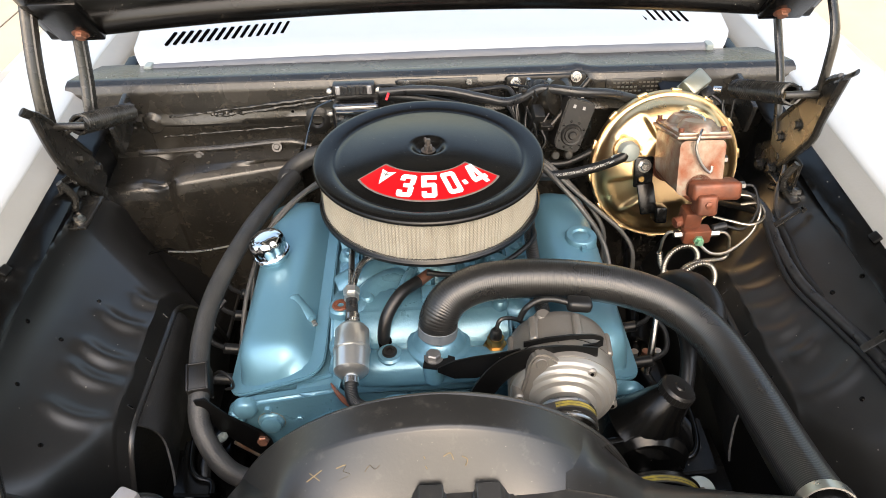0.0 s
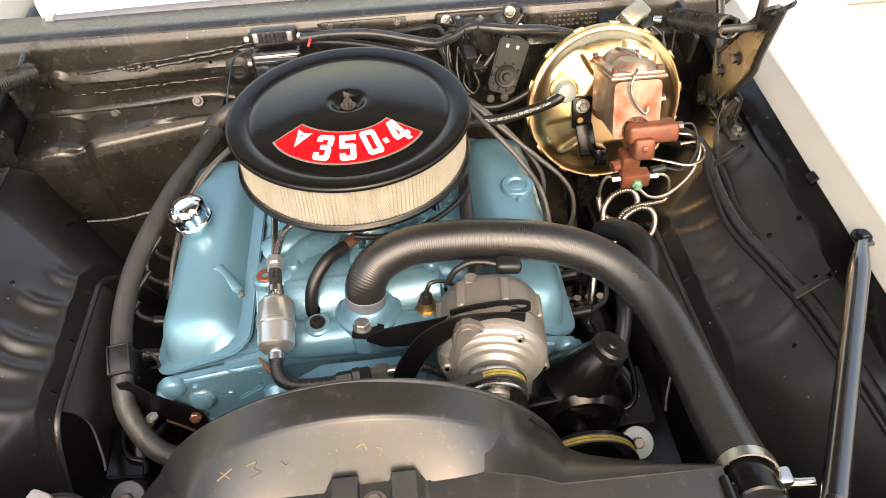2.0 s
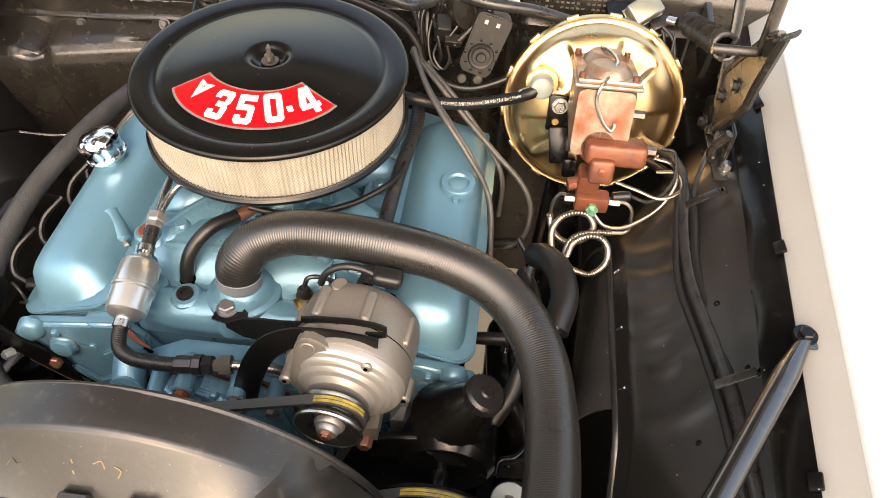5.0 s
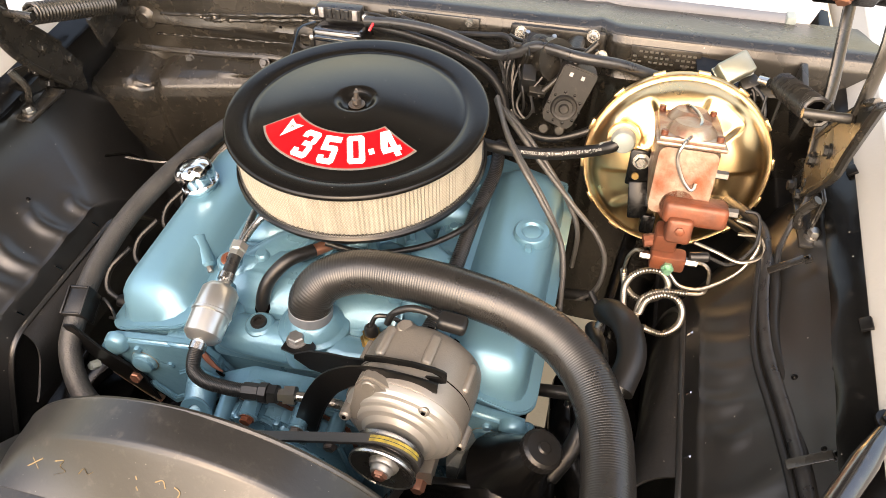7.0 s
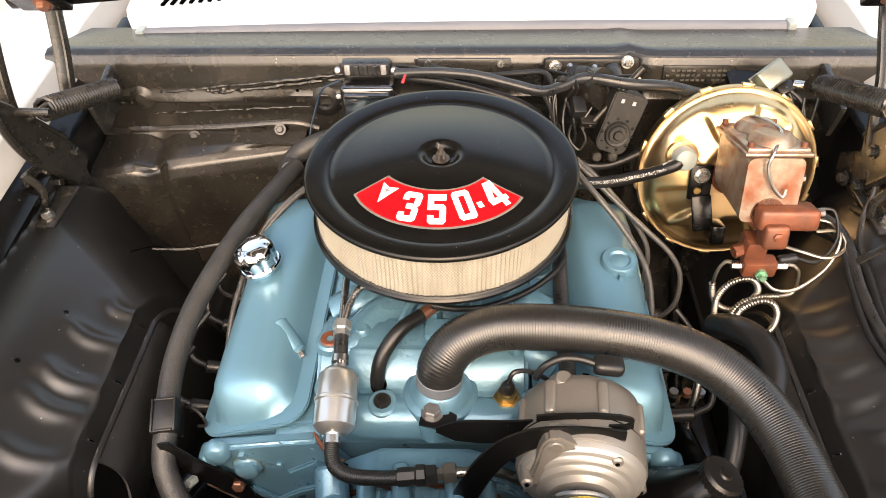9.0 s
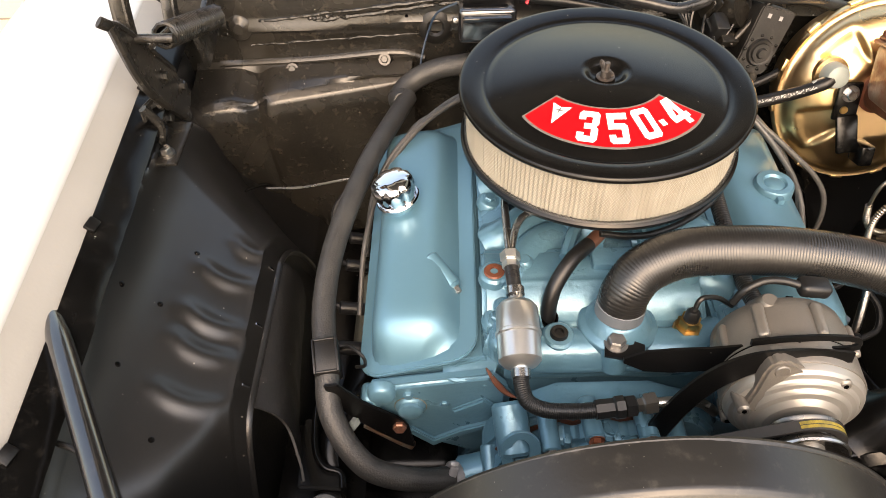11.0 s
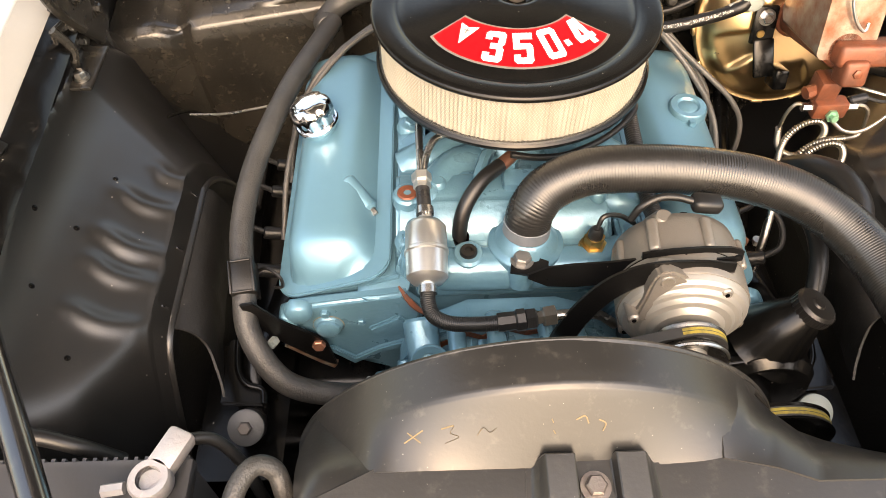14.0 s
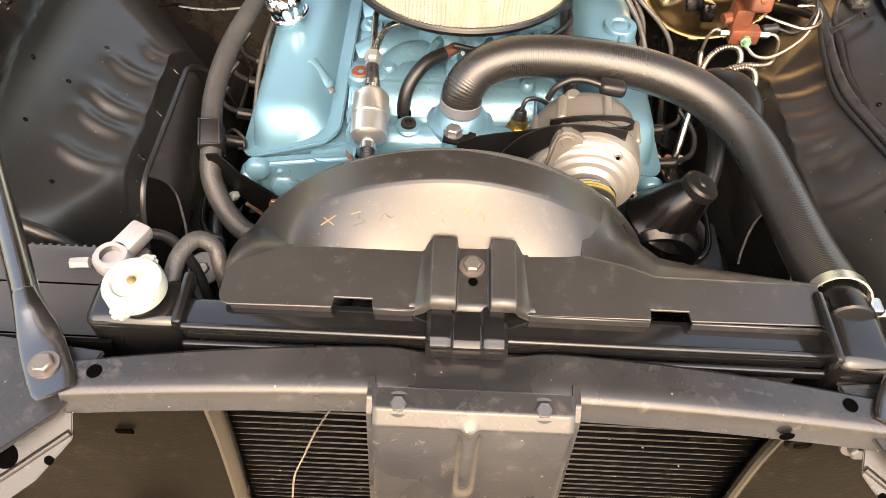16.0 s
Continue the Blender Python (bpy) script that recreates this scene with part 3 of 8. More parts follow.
def cowl():
    def f(u, v):
        x = -0.56 + 1.18 * u
        prof = [(0.462, 0.924), (0.470, 0.935), (0.482, 0.9445), (0.50, 0.948), (0.56, 0.952), (0.64, 0.958), (0.75, 0.966), (0.90, 0.985), (1.10, 1.01)]
        k = min(int(v * 8 + 1e-6), 7)
        s = v * 8 - k
        bow = 0.02 * (1 - ((x - CX) / 0.62) ** 2)
        return (x * (1 + 0.10 * v), prof[k][0] + (prof[k + 1][0] - prof[k][0]) * s + bow, prof[k][1] + (prof[k + 1][1] - prof[k][1]) * s)

    ob = part("cowl_panel", sheet(f, 40, 24, -0.003), WHITE)
    tagged(ob, "white painted cowl panel with dark louvre slots", "cowl panel", kind="structure")
    for side in (-1, 1):
        for i in range(15):
            x = CX + side * (0.31 + 0.0165 * i)
            part("louvre_slot", box((x, 0.600 + 0.018 * side - 0.0030 * i, 0.9535), (0.0065, 0.055, 0.006), m=pose(0, 0, 0, 4, 0, 8 * side)), DARK, ob)
    # dark gutter corners beside the cowl
    for side in (-1, 1):
        def corner(u, v):
            x = CX + side * (0.535 + 0.095 * u)
            return (x, 0.36 + 0.16 * v, 0.915 + 0.004 * math.sin(9 * u) + 0.010 * v)
        part("corner_plate", sheet(corner, 8, 8, 0.003 * side), CHASSIS, ob)
        part("bracket", box((CX + side * 0.60, 0.405, 0.926), (0.075, 0.055, 0.006), 0.002, m=pose(0, 0, 0, 0, 0, 20 * side)), CHASSIS, ob)
        hex_bolt((CX + side * 0.615, 0.408, 0.929), (CX + side * 0.615, 0.408, 1), 0.009, 0.007, 0.014, CHASSIS, ob)
    seal = thing("cowl_seal", (CX, 0.448, 0.925), "dark grey rubber hood seal along the cowl", "rubber seal")
    part("strip", tube([(-0.53, 0.446, 0.930), (-0.3, 0.455, 0.931), (0.03, 0.462, 0.932), (0.33, 0.466, 0.931), (0.585, 0.465, 0.930)], 0.0125, 12, 8, flat=0.75), SEALGREY, seal)
    for x, y in ((-0.538, 0.446), (0.592, 0.465)):
        part("end_clip", box((x, y, 0.932), (0.016, 0.026, 0.022), 0.004), CAPWHITE, seal)


cowl()


def radiator_support():
    def f(u, v):
        x = CX - 0.352 + 0.71 * u
        d = x - CX
        back = -0.618 - 0.22 * d * d
        front = -0.663 - 0.10 * d * d
        dip = 0.010 / (1 + math.exp((abs(d + 0.003) - 0.055) / 0.006))
        prof = [(back + 0.001, 0.880), (back, 0.900), (back - 0.003, 0.9035), (front + 0.004, 0.9040), (front, 0.9015), (front - 0.002, 0.897), (front - 0.006, 0.879), (front + 0.004, 0.874)]
        k = min(int(v * 7 + 1e-6), 6)
        s = v * 7 - k
        z = prof[k][1] + (prof[k + 1][1] - prof[k][1]) * s
        y = prof[k][0] + (prof[k + 1][0] - prof[k][0]) * s
        lift = max(0.0, min(1.0, (y - front) / (back - front)))
        return (x, y, z - dip * lift - 0.05 * d * d)

    ob = part("radiator_support", sheet(f, 80, 21, 0.002), SUPPORT, sharp=30)
    tagged(ob, "black steel radiator support bar with bolts and holes", "radiator support", kind="structure")
    for x, y in ((-0.300, -0.656), (0.356, -0.655), (0.300, -0.673)):
        at = Matrix.Translation((x, y, 0.9010)) if not 0 < x < 0.32 else along((x, -0.6800, 0.886), (x, -0.9, 0.90))
        part("hole", lathe([(0, 0.0004), (0.0062, 0.0004), (0.0066, 0.0), (0, -0.001)], 20, at), DARK, ob)
    for side in (-1, 1):  # outboard ends with the brackets for the braces
        part("end_plate", prism([(0.33, -0.63), (0.60, -0.60), (0.64, -0.72), (0.44, -0.78), (0.35, -0.69)], 0.006, Matrix.Translation((CX, 0, 0.884)) @ Matrix.Diagonal((side, 1, 1, 1)), 0.002), SUPPORT, ob)
        part("end_web", prism([(0.33, 0), (0.60, 0), (0.60, -0.34), (0.36, -0.34)], 0.004, axes(Vector((CX, -0.615, 0.884)), Vector((side, 0, 0)), Vector((0, 0, 1)), Vector((0, -1, 0)))), BAFFLE, ob)
    # middle latch panel, front
    def latch(u, v):
        x = -0.064 + 0.182 * u
        prof = [(-0.662, 0.9065), (-0.680, 0.905), (-0.690, 0.895), (-0.697, 0.86), (-0.712, 0.78), (-0.722, 0.70), (-0.73, 0.55)]
        k = min(int(v * 6 + 1e-6), 5)
        s = v * 6 - k
        y = prof[k][0] + (prof[k + 1][0] - prof[k][0]) * s
        z = prof[k][1] + (prof[k + 1][1] - prof[k][1]) * s
        y += 0.010 * (1 if u < 0.04 or u > 0.96 else 0)
        y -= 0.0055 / (1 + math.exp((abs(x - 0.024) - 0.0065) / 0.0012)) / (1 + math.exp((0.800 - z) / 0.004)) / (1 + math.exp((z - 0.894) / 0.003))
        return (x, y, z)

    part("latch_panel", sheet(latch, 120, 90, 0.002), SUPPORT, ob)
    for x in (-0.037, 0.086):
        hex_bolt((x, -0.6755, 0.9055), (x, -0.70, 1.0), 0.0075, 0.005, 0.011, SUPPORT, ob)
    # side baffles of the front
    for side, top, low in ((-1, 0.236, 0.252), (1, 0.292, 0.315)):
        part("baffle", prism([(top, 0.868), (0.34, 0.868), (0.345, 0.858), (0.74, 0.858), (0.74, 0.30), (low + 0.02, 0.30)], 0.004, axes(Vector((CX, -0.648, 0)), Vector((side, 0, 0)), Vector((0, 0, 1)), Vector((0, -1, 0)))), BAFFLE, ob)
        part("baffle_edge", tube([(CX + side * top, -0.656, 0.870), (CX + side * (top + 0.006), -0.658, 0.75), (CX + side * (low + 0.01), -0.662, 0.50)], 0.010, 10, 4, flat=0.7), CHASSIS, ob)
        hex_bolt((CX + side * 0.345, -0.655, 0.845), (CX + side * 0.345, -0.9, 0.86), 0.008, 0.005, 0.012, DULLSTEEL, ob)
        # corner bracket in front of the bar's end
        cb = axes(Vector((CX, -0.678, 0.870)), Vector((side, 0, 0)), Vector((0, 0.75, 0.66)), Vector((0, -0.66, 0.75)))
        part("corner_bracket", prism([(0.348, 0.004), (0.348, -0.026), (0.352, -0.031), (0.380, -0.065), (0.420, -0.096), (0.540, -0.100), (0.540, 0.006)], 0.003, cb, 0.001), SUPPORT, ob)
        part("bracket_rib", tube([cb @ Vector(p) for p in ((0.350, -0.020, 0.003), (0.380, -0.042, 0.0035), (0.410, -0.064, 0.0035), (0.450, -0.090, 0.003))], 0.0032, 10, 4), SUPPORT, ob)
        for hx, hy, hr in ((0.407, -0.043, 0.012), (0.368, -0.046, 0.004)):
            part("hole", lathe([(0, 0.0036), (hr, 0.0036), (hr + 0.0005, 0.003), (0, 0.002)], 24, cb @ Matrix.Translation((hx, hy, 0))), DARK, ob)
    part("embossed_ring", lathe([(0.0075, 0), (0.009, 0.0035), (0.014, 0.0035), (0.017, 0)], 28, along((0.353, -0.6525, 0.812), (0.353, -0.9, 0.83))), BAFFLE, ob)
    hex_bolt((0.405, -0.655, 0.812), (0.41, -0.9, 0.88), 0.009, 0.010, 0.014, BOLT, ob)
    part("slot_hole", box((-0.317, -0.6545, 0.766), (0.018, 0.003, 0.007), 0.001), DARK, ob)
    return ob


radiator_support()


def hood():
    e = thing("hood", (CX, 0.20, 1.10), "raised car hood with grey insulation under it", "hood", kind="structure")
    tilt = radians(52)

    def at(x, s, n):
        bow = 0.030 * (1 - (x / 0.62) ** 2)
        return (CX + x, 0.235 - s * math.cos(tilt) - n * math.sin(tilt) + 0.3 * bow, 1.118 + s * math.sin(tilt) - n * math.cos(tilt) + bow)

    part("skin", sheet(lambda u, v: at(-0.64 + 1.28 * u, 1.22 * v, 0), 30, 20, 0.004), WHITE, e)
    part("insulation", sheet(lambda u, v: at(-0.50 + 1.0 * u, 0.10 + 1.0 * v, 0.018 + 0.004 * math.sin(9 * u) * math.sin(7 * v)), 30, 30, 0.008), INSUL, e)
    rim = [at(-0.60, 0.02, 0.02), at(-0.30, 0.015, 0.02), at(0, 0.015, 0.02), at(0.30, 0.015, 0.02), at(0.60, 0.02, 0.02)]
    part("rear_frame", tube(rim, 0.030, 12, 8, flat=0.8), CHASSIS, e)
    for side in (-1, 1):
        part("side_frame", tube([at(side * 0.585, 0.02 + 0.3 * k, 0.02) for k in range(5)], 0.030, 10, 4), CHASSIS, e)
        part("hinge_plate", box(at(side * 0.55, 0.06, 0.05), (0.07, 0.10, 0.012), 0.003, m=pose(0, 0, 0, -52, 0, 0)), CHASSIS, e)
        hex_bolt(at(side * 0.545, 0.03, 0.056), at(side * 0.545, 0.03, 0.2), 0.009, 0.008, 0.013, COPPER, e)


hood()


def unseen_nose():
    """Unseen nose, added to close the bay's front, shading the baffles and bouncing light."""
    def f(u, v):
        x = -0.86 + 1.78 * u
        prof = [(-0.82, 0.62), (-0.85, 0.695), (-0.95, 0.71), (-1.0, 0.685), (-1.02, 0.55), (-1.0, 0.30)]
        k = min(int(v * 5 + 1e-6), 4)
        s = v * 5 - k
        bow = 0.06 * ((x - CX) / 0.89) ** 2
        return (x, prof[k][0] + (prof[k + 1][0] - prof[k][0]) * s + bow, prof[k][1] + (prof[k + 1][1] - prof[k][1]) * s)

    ob = part("unseen_nose", sheet(f, 40, 20, 0.003), WHITE)
    tagged(ob, "unseen white painted nose panel, added to shade the car's front", "nose panel", kind="structure")


unseen_nose()


# ---- engine ----
EX = 0.010  # the engine's middle line


def valve_cover(side):
    """side -1: passenger side, with the chrome oil cap."""
    y0, y1 = -0.240, 0.190
    EX = 0.010 if side < 0 else 0.003
    e = thing("valve_cover", (EX + side * 0.215, -0.02, 0.75), "satin light blue painted steel valve cover", "valve cover", "valve covers")

    def sec(inset, low):
        # flange line, outer wall, top, inner wall: (distance from the middle, height)
        return [(0.288 - inset * 0.3, 0.737), (0.286 - inset, 0.765), (0.283 - inset, 0.786), (0.276 - inset, 0.796), (0.262 - inset * 0.7, 0.8015), (0.225, 0.8065), (0.212 + inset * 0.5, 0.8055),
                (0.202 + inset, 0.8015), (0.192 + inset, 0.794), (0.183 + inset, 0.784), (0.176 + inset * 0.3, 0.776)]

    rings = []
    shape = [(0.0, 0.0, 0.02), (0.003, 0.001, 0.20), (0.010, 0.002, 0.44), (0.020, 0.002, 0.70), (0.030, 0.001, 0.89), (0.042, 0.0005, 0.975), (0.058, 0.0, 1.0)]
    ends = [(y0 + 0.008 + d, i, h) for d, i, h in shape] + [(y1 - 0.008 - d, i, h) for d, i, h in shape[::-1]]
    for y, i, h in ends:
        pts = []
        inset = 0.030 * (1 - h) ** 1.3
        for dx, z in sec(inset, 0):
            base = 0.737 + (0.288 - dx) * 0.336
            z = base + (z - base) * h
            pts.append((EX + side * dx, y, z))
        base = [(EX + side * (0.178 + inset * 0.3), y, 0.768), (EX + side * (0.286 - inset * 0.3), y, 0.730)]
        rings.append(pts + base)
    part("cover", loft(rings), BLUE, e, sharp=50)
    # flange all round with soft corners
    out = []
    w0, w1 = 0.158, 0.302
    for cx, cy, a0 in ((w0 + 0.03, y0 + 0.030, 180), (w1 - 0.03, y0 + 0.030, 270), (w1 - 0.03, y1 - 0.03, 0), (w0 + 0.03, y1 - 0.03, 90)):
        for k in range(7):
            a = radians(a0 + 15 * k)
            out.append((cx + 0.030 * math.cos(a), cy + 0.030 * math.sin(a)))
    m = Matrix.Translation((EX, 0, 0.832)) @ Matrix.Diagonal((side, 1, 1, 1))
    shear = Matrix(((1, 0, 0, 0), (0, 1, 0, 0), (-0.336, 0, 1, 0), (0, 0, 0, 1)))
    part("flange", prism(out, 0.007, m @ shear, 0.002), BLUE, e)
    if side < 0:
        c = Vector((-0.248, -0.005, 0.800))
        part("filler_neck", rod(c - Vector((0, 0, 0.012)), c + Vector((-0.001, 0, 0.010)), 0.024, 24, 0.003), BLUE, e)
        # stud boss
        part("boss", rod((-0.208, -0.098, 0.797), (-0.174, -0.138, 0.783), 0.0125, 20, 0.004, 0.011), BLUE, e)
        hex_bolt((-0.174, -0.138, 0.783), (-0.150, -0.166, 0.774), 0.0048, 0.008, 0.006, BOLT, e)
    else:
        c = Vector((0.256, 0.012, 0.800))
        part("blank_boss", lathe([(0, 0.012), (0.010, 0.012), (0.013, 0.010), (0.016, 0.013), (0.0235, 0.013), (0.026, 0.010), (0.027, -0.006), (0, -0.006)], 28, Matrix.Translation(c)), BLUE, e)
        part("lug", box(c + Vector((0, -0.026, 0.005)), (0.010, 0.016, 0.012), 0.003), BLUE, e)
    return e


valve_cover(-1)
valve_cover(1)


def oil_cap():
    c = Vector((-0.249, -0.004, 0.811))
    e = thing("oil_filler_cap", c, "shiny chrome push-in oil filler cap", "oil cap")
    m = Matrix.Translation(c) @ pose(0, 0, 0, -2, -14, 0)
    prof = [(0.010, 0.0365), (0.020, 0.0355), (0.0255, 0.0325), (0.0285, 0.028), (0.0298, 0.022), (0.0295, 0.016), (0.0275, 0.011), (0.0265, 0.004), (0.0275, 0.001), (0.0270, -0.003)]
    rings = []
    for r, z in prof:
        ring = []
        for k in range(72):
            a = 2 * math.pi * k / 72
            lobe = max(0.0, min(1.0, (r - 0.018) / 0.008)) * (1 if z > 0.003 else 0)
            q = r * (1 - 0.085 * lobe * max(0.0, math.cos(7 * a + 0.5)) ** 1.5)
            ring.append(m @ Vector((q * math.cos(a), q * math.sin(a), z)))
        rings.append(ring)
    part("cap", loft(rings), CHROME, e, sharp=50)
    part("skirt", lathe([(0, 0.0035), (0.0285, 0.0035), (0.0300, 0.0015), (0.0290, -0.002), (0, -0.002)], 40, m), CHROME, e)


oil_cap()


STAIN = surface("amber_stain", (0.16, 0.11, 0.045), 0.45, other=(0.06, 0.075, 0.06), scale=90, bump=0.3)


def engine():
    e = thing("engine", (EX, 0, 0.35), "light blue painted cast iron V8 engine block and manifold", "engine")
    # block and front faces
    block = [(-0.12, 0.40), (0.14, 0.40), (0.20, 0.50), (0.16, 0.60), (0.255, 0.665), (0.292, 0.735), (0.16, 0.775), (0.10, 0.735), (-0.08, 0.735), (-0.14, 0.775), (-0.272, 0.735), (-0.24, 0.665), (-0.14, 0.60), (-0.18, 0.50)]
    m = axes(Vector((0, -0.235, 0)), Vector((1, 0, 0)), Vector((0, 0, 1)), Vector((0, -1, 0)))
    part("block", prism([(x, z) for x, z in block], -0.45, m, 0.004), BLUECAST, e)
    # cylinder heads with their front ends
    for side in (-1, 1):
        pts = [(0.145, 0.768), (0.262, 0.748), (0.290, 0.742), (0.292, 0.712), (0.250, 0.652), (0.216, 0.612), (0.182, 0.640), (0.131, 0.662), (0.122, 0.735)]
        hm = axes(Vector((EX, -0.240, 0)), Vector((side, 0, 0)), Vector((0, 0, 1)), Vector((0, -1, 0)))
        part("cylinder_head", prism(pts, 0.018, hm, 0.005, 3), BLUECAST, e)
        x = EX + side * 0.240
        part("core_plug", lathe([(0, 0.012), (0.011, 0.012), (0.0145, 0.010), (0.0155, 0.006), (0.017, 0.005), (0.019, 0.002), (0.019, -0.004), (0, -0.004)], 28, along((x, -0.258, 0.707), (x, -0.4, 0.715))), BLUECAST, e)
        part("core_rust", lathe([(0.0178, 0.0022), (0.0196, 0.0014), (0.0196, -0.002), (0.0178, -0.002)], 28, along((x, -0.258, 0.707), (x, -0.4, 0.715))), STAIN, e)
        hex_bolt((x + side * 0.001, -0.2575, 0.734), (x + side * 0.001, -0.4, 0.74), 0.006, 0.006, 0.0075, BLUECAST, e)
        hex_bolt((EX + side * 0.199, -0.2575, 0.711), (EX + side * 0.199, -0.4, 0.72), 0.0055, 0.004, 0.0068, BLUECAST, e)
        # ledge under the valve cover's corner
        ledge = [(0.200, -0.250, 0.758), (0.186, -0.258, 0.760), (0.168, -0.256, 0.758), (0.150, -0.259, 0.752), (0.140, -0.252, 0.757), (0.134, -0.235, 0.772), (0.150, -0.215, 0.770), (0.200, -0.215, 0.757)]
        part("head_ledge", loft([[(EX + side * (a * k + 0.18 * (1 - k)), b * k - 0.24 * (1 - k), c - d) for a, b, c in ledge] for k, d in ((0.90, 0.030), (0.97, 0.006), (1.0, 0.003), (0.99, 0.0008), (0.95, 0.0))]), BLUECAST, e, sharp=45)
        part("deck_face", prism([(0.245, 0.650), (0.130, 0.735), (0.105, 0.690), (0.110, 0.590), (0.165, 0.570), (0.215, 0.598)], 0.012, axes(Vector((EX, -0.238, 0)), Vector((side, 0, 0)), Vector((0, 0, 1)), Vector((0, -1, 0))), 0.004), BLUECAST, e)
        part("deck_step", prism([(0.250, 0.656), (0.216, 0.616), (0.180, 0.644), (0.130, 0.668), (0.131, 0.680), (0.182, 0.656), (0.214, 0.632), (0.240, 0.662)], 0.007, axes(Vector((EX, -0.2585, 0)), Vector((side, 0, 0)), Vector((0, 0, 1)), Vector((0, -1, 0))), 0.002), BLUECAST, e)
        part("pad", prism([(0.192, 0.700), (0.152, 0.728), (0.134, 0.708), (0.172, 0.676)], 0.008, axes(Vector((EX, -0.256, 0)), Vector((side, 0, 0)), Vector((0, 0, 1)), Vector((0, -1, 0))), 0.003), BLUECAST, e)
        part("head_boss", lathe([(0, 0.010), (0.012, 0.010), (0.016, 0.006), (0.018, -0.004), (0, -0.004)], 20, along((EX + side * 0.272, -0.258, 0.738), (EX + side * 0.272, -0.4, 0.75))), BLUECAST, e, sharp=70)
        part("head_boss", box((EX + side * 0.286, -0.252, 0.722), (0.026, 0.030, 0.022), 0.008, 3), BLUECAST, e)
    part("gasket_edge", tube([(-0.1395, -0.247, 0.771), (-0.128, -0.2570, 0.755), (-0.116, -0.2615, 0.740), (-0.104, -0.2630, 0.731)], 0.0032, 8, 6, flat=0.5, radii=lambda s: 0.35 + 0.9 * math.sin(math.pi * s)), RUST, e)
    part("gasket_edge", tube([(-0.112, -0.2665, 0.734), (-0.095, -0.267, 0.727), (-0.06, -0.267, 0.722), (-0.03, -0.267, 0.720)], 0.0022, 8, 6), DARK, e)
    part("motor_mount", box((-0.255, -0.20, 0.52), (0.16, 0.16, 0.10), 0.02, 3), CHASSIS, e)
    part("motor_mount", box((0.275, -0.20, 0.52), (0.12, 0.12, 0.10), 0.02, 3), CHASSIS, e)
    # valley cover and intake runners
    part("valley", box((EX, -0.02, 0.735), (0.26, 0.40, 0.05), 0.012), BLUECAST, e)
    part("plenum", lathe([(0, 0.845), (0.06, 0.845), (0.078, 0.838), (0.088, 0.815), (0.11, 0.785), (0.13, 0.75), (0, 0.75)], 28, Matrix.Translation((EX + 0.004, 0.02, 0)) @ Matrix.Diagonal((0.9, 1.25, 1, 1))), BLUECAST, e, sharp=60)
    for side in (-1, 1):
        for y, y2 in ((-0.155, -0.085), (-0.075, -0.035), (0.035, 0.02), (0.125, 0.07)):
            part("runner", tube([(EX + side * 0.142, y, 0.788), (EX + side * 0.115, y + 0.2 * (y2 - y), 0.800), (EX + side * 0.075, y2, 0.800), (EX + side * 0.03, y2 + 0.02, 0.790)], 0.026, 14, 6, flat=0.85), BLUECAST, e, sharp=70)
        flange = [(0.115, -0.215), (0.150, -0.215), (0.153, 0.16), (0.115, 0.16)]
        part("port_flange", prism(flange, 0.020, Matrix.Translation((EX, 0, 0.778)) @ Matrix.Diagonal((side, 1, 1, 1)) @ Matrix(((1, 0, 0, 0), (0, 1, 0, 0), (-0.25, 0, 1, 0.03), (0, 0, 0, 1))), 0.005), BLUECAST, e)
        for y in (-0.195, -0.115, -0.055, 0.005, 0.08):
            part("bolt_pad", lathe([(0, 0.004), (0.014, 0.004), (0.017, 0.001), (0.019, -0.008), (0, -0.008)], 18, along((EX + side * 0.134, y, 0.795), (EX + side * 0.124, y, 0.85))), BLUECAST, e, sharp=70)
            hex_bolt((EX + side * 0.136, y, 0.796), (EX + side * 0.126, y, 0.85), 0.0085, 0.008, 0.012, BLUECAST, e)
    # water crossover at the front
    part("crossover", tube([(-0.128, -0.205, 0.772), (-0.10, -0.222, 0.772), (-0.05, -0.226, 0.773), (0.02, -0.226, 0.775), (0.09, -0.226, 0.773), (0.145, -0.205, 0.772)], 0.027, 14, 6, flat=1.0), BLUECAST, e, sharp=70)
    part("crossover_face", box((-0.02, -0.238, 0.764), (0.20, 0.018, 0.042), 0.007), BLUECAST, e)
    part("crossover_end", box((-0.112, -0.215, 0.775), (0.05, 0.05, 0.055), 0.014, 3), BLUECAST, e)
    # water jacket face of the manifold
    face = [(-0.105, 0.740), (-0.095, 0.806), (-0.108, 0.818), (-0.150, 0.8185), (-0.160, 0.814), (-0.203, 0.792), (-0.210, 0.770), (-0.205, 0.740)]
    part("jacket", prism(face, 0.262, axes(Vector((-0.142, 0, 0)), Vector((0, 1, 0)), Vector((0, 0, 1)), Vector((1, 0, 0))), 0.007, 3), BLUECAST, e, sharp=60)
    part("jacket_recess", lathe([(0, -0.002), (0.006, -0.002), (0.0085, 0.001), (0.010, 0.001), (0.010, -0.004), (0, -0.004)], 20, Matrix.Translation((-0.0635, -0.196, 0.797)) @ pose(0, 0, 0, 25, 0, 0)), DARK, e)
    part("step", box((0.040, -0.128, 0.822), (0.10, 0.030, 0.014), 0.005), BLUECAST, e)
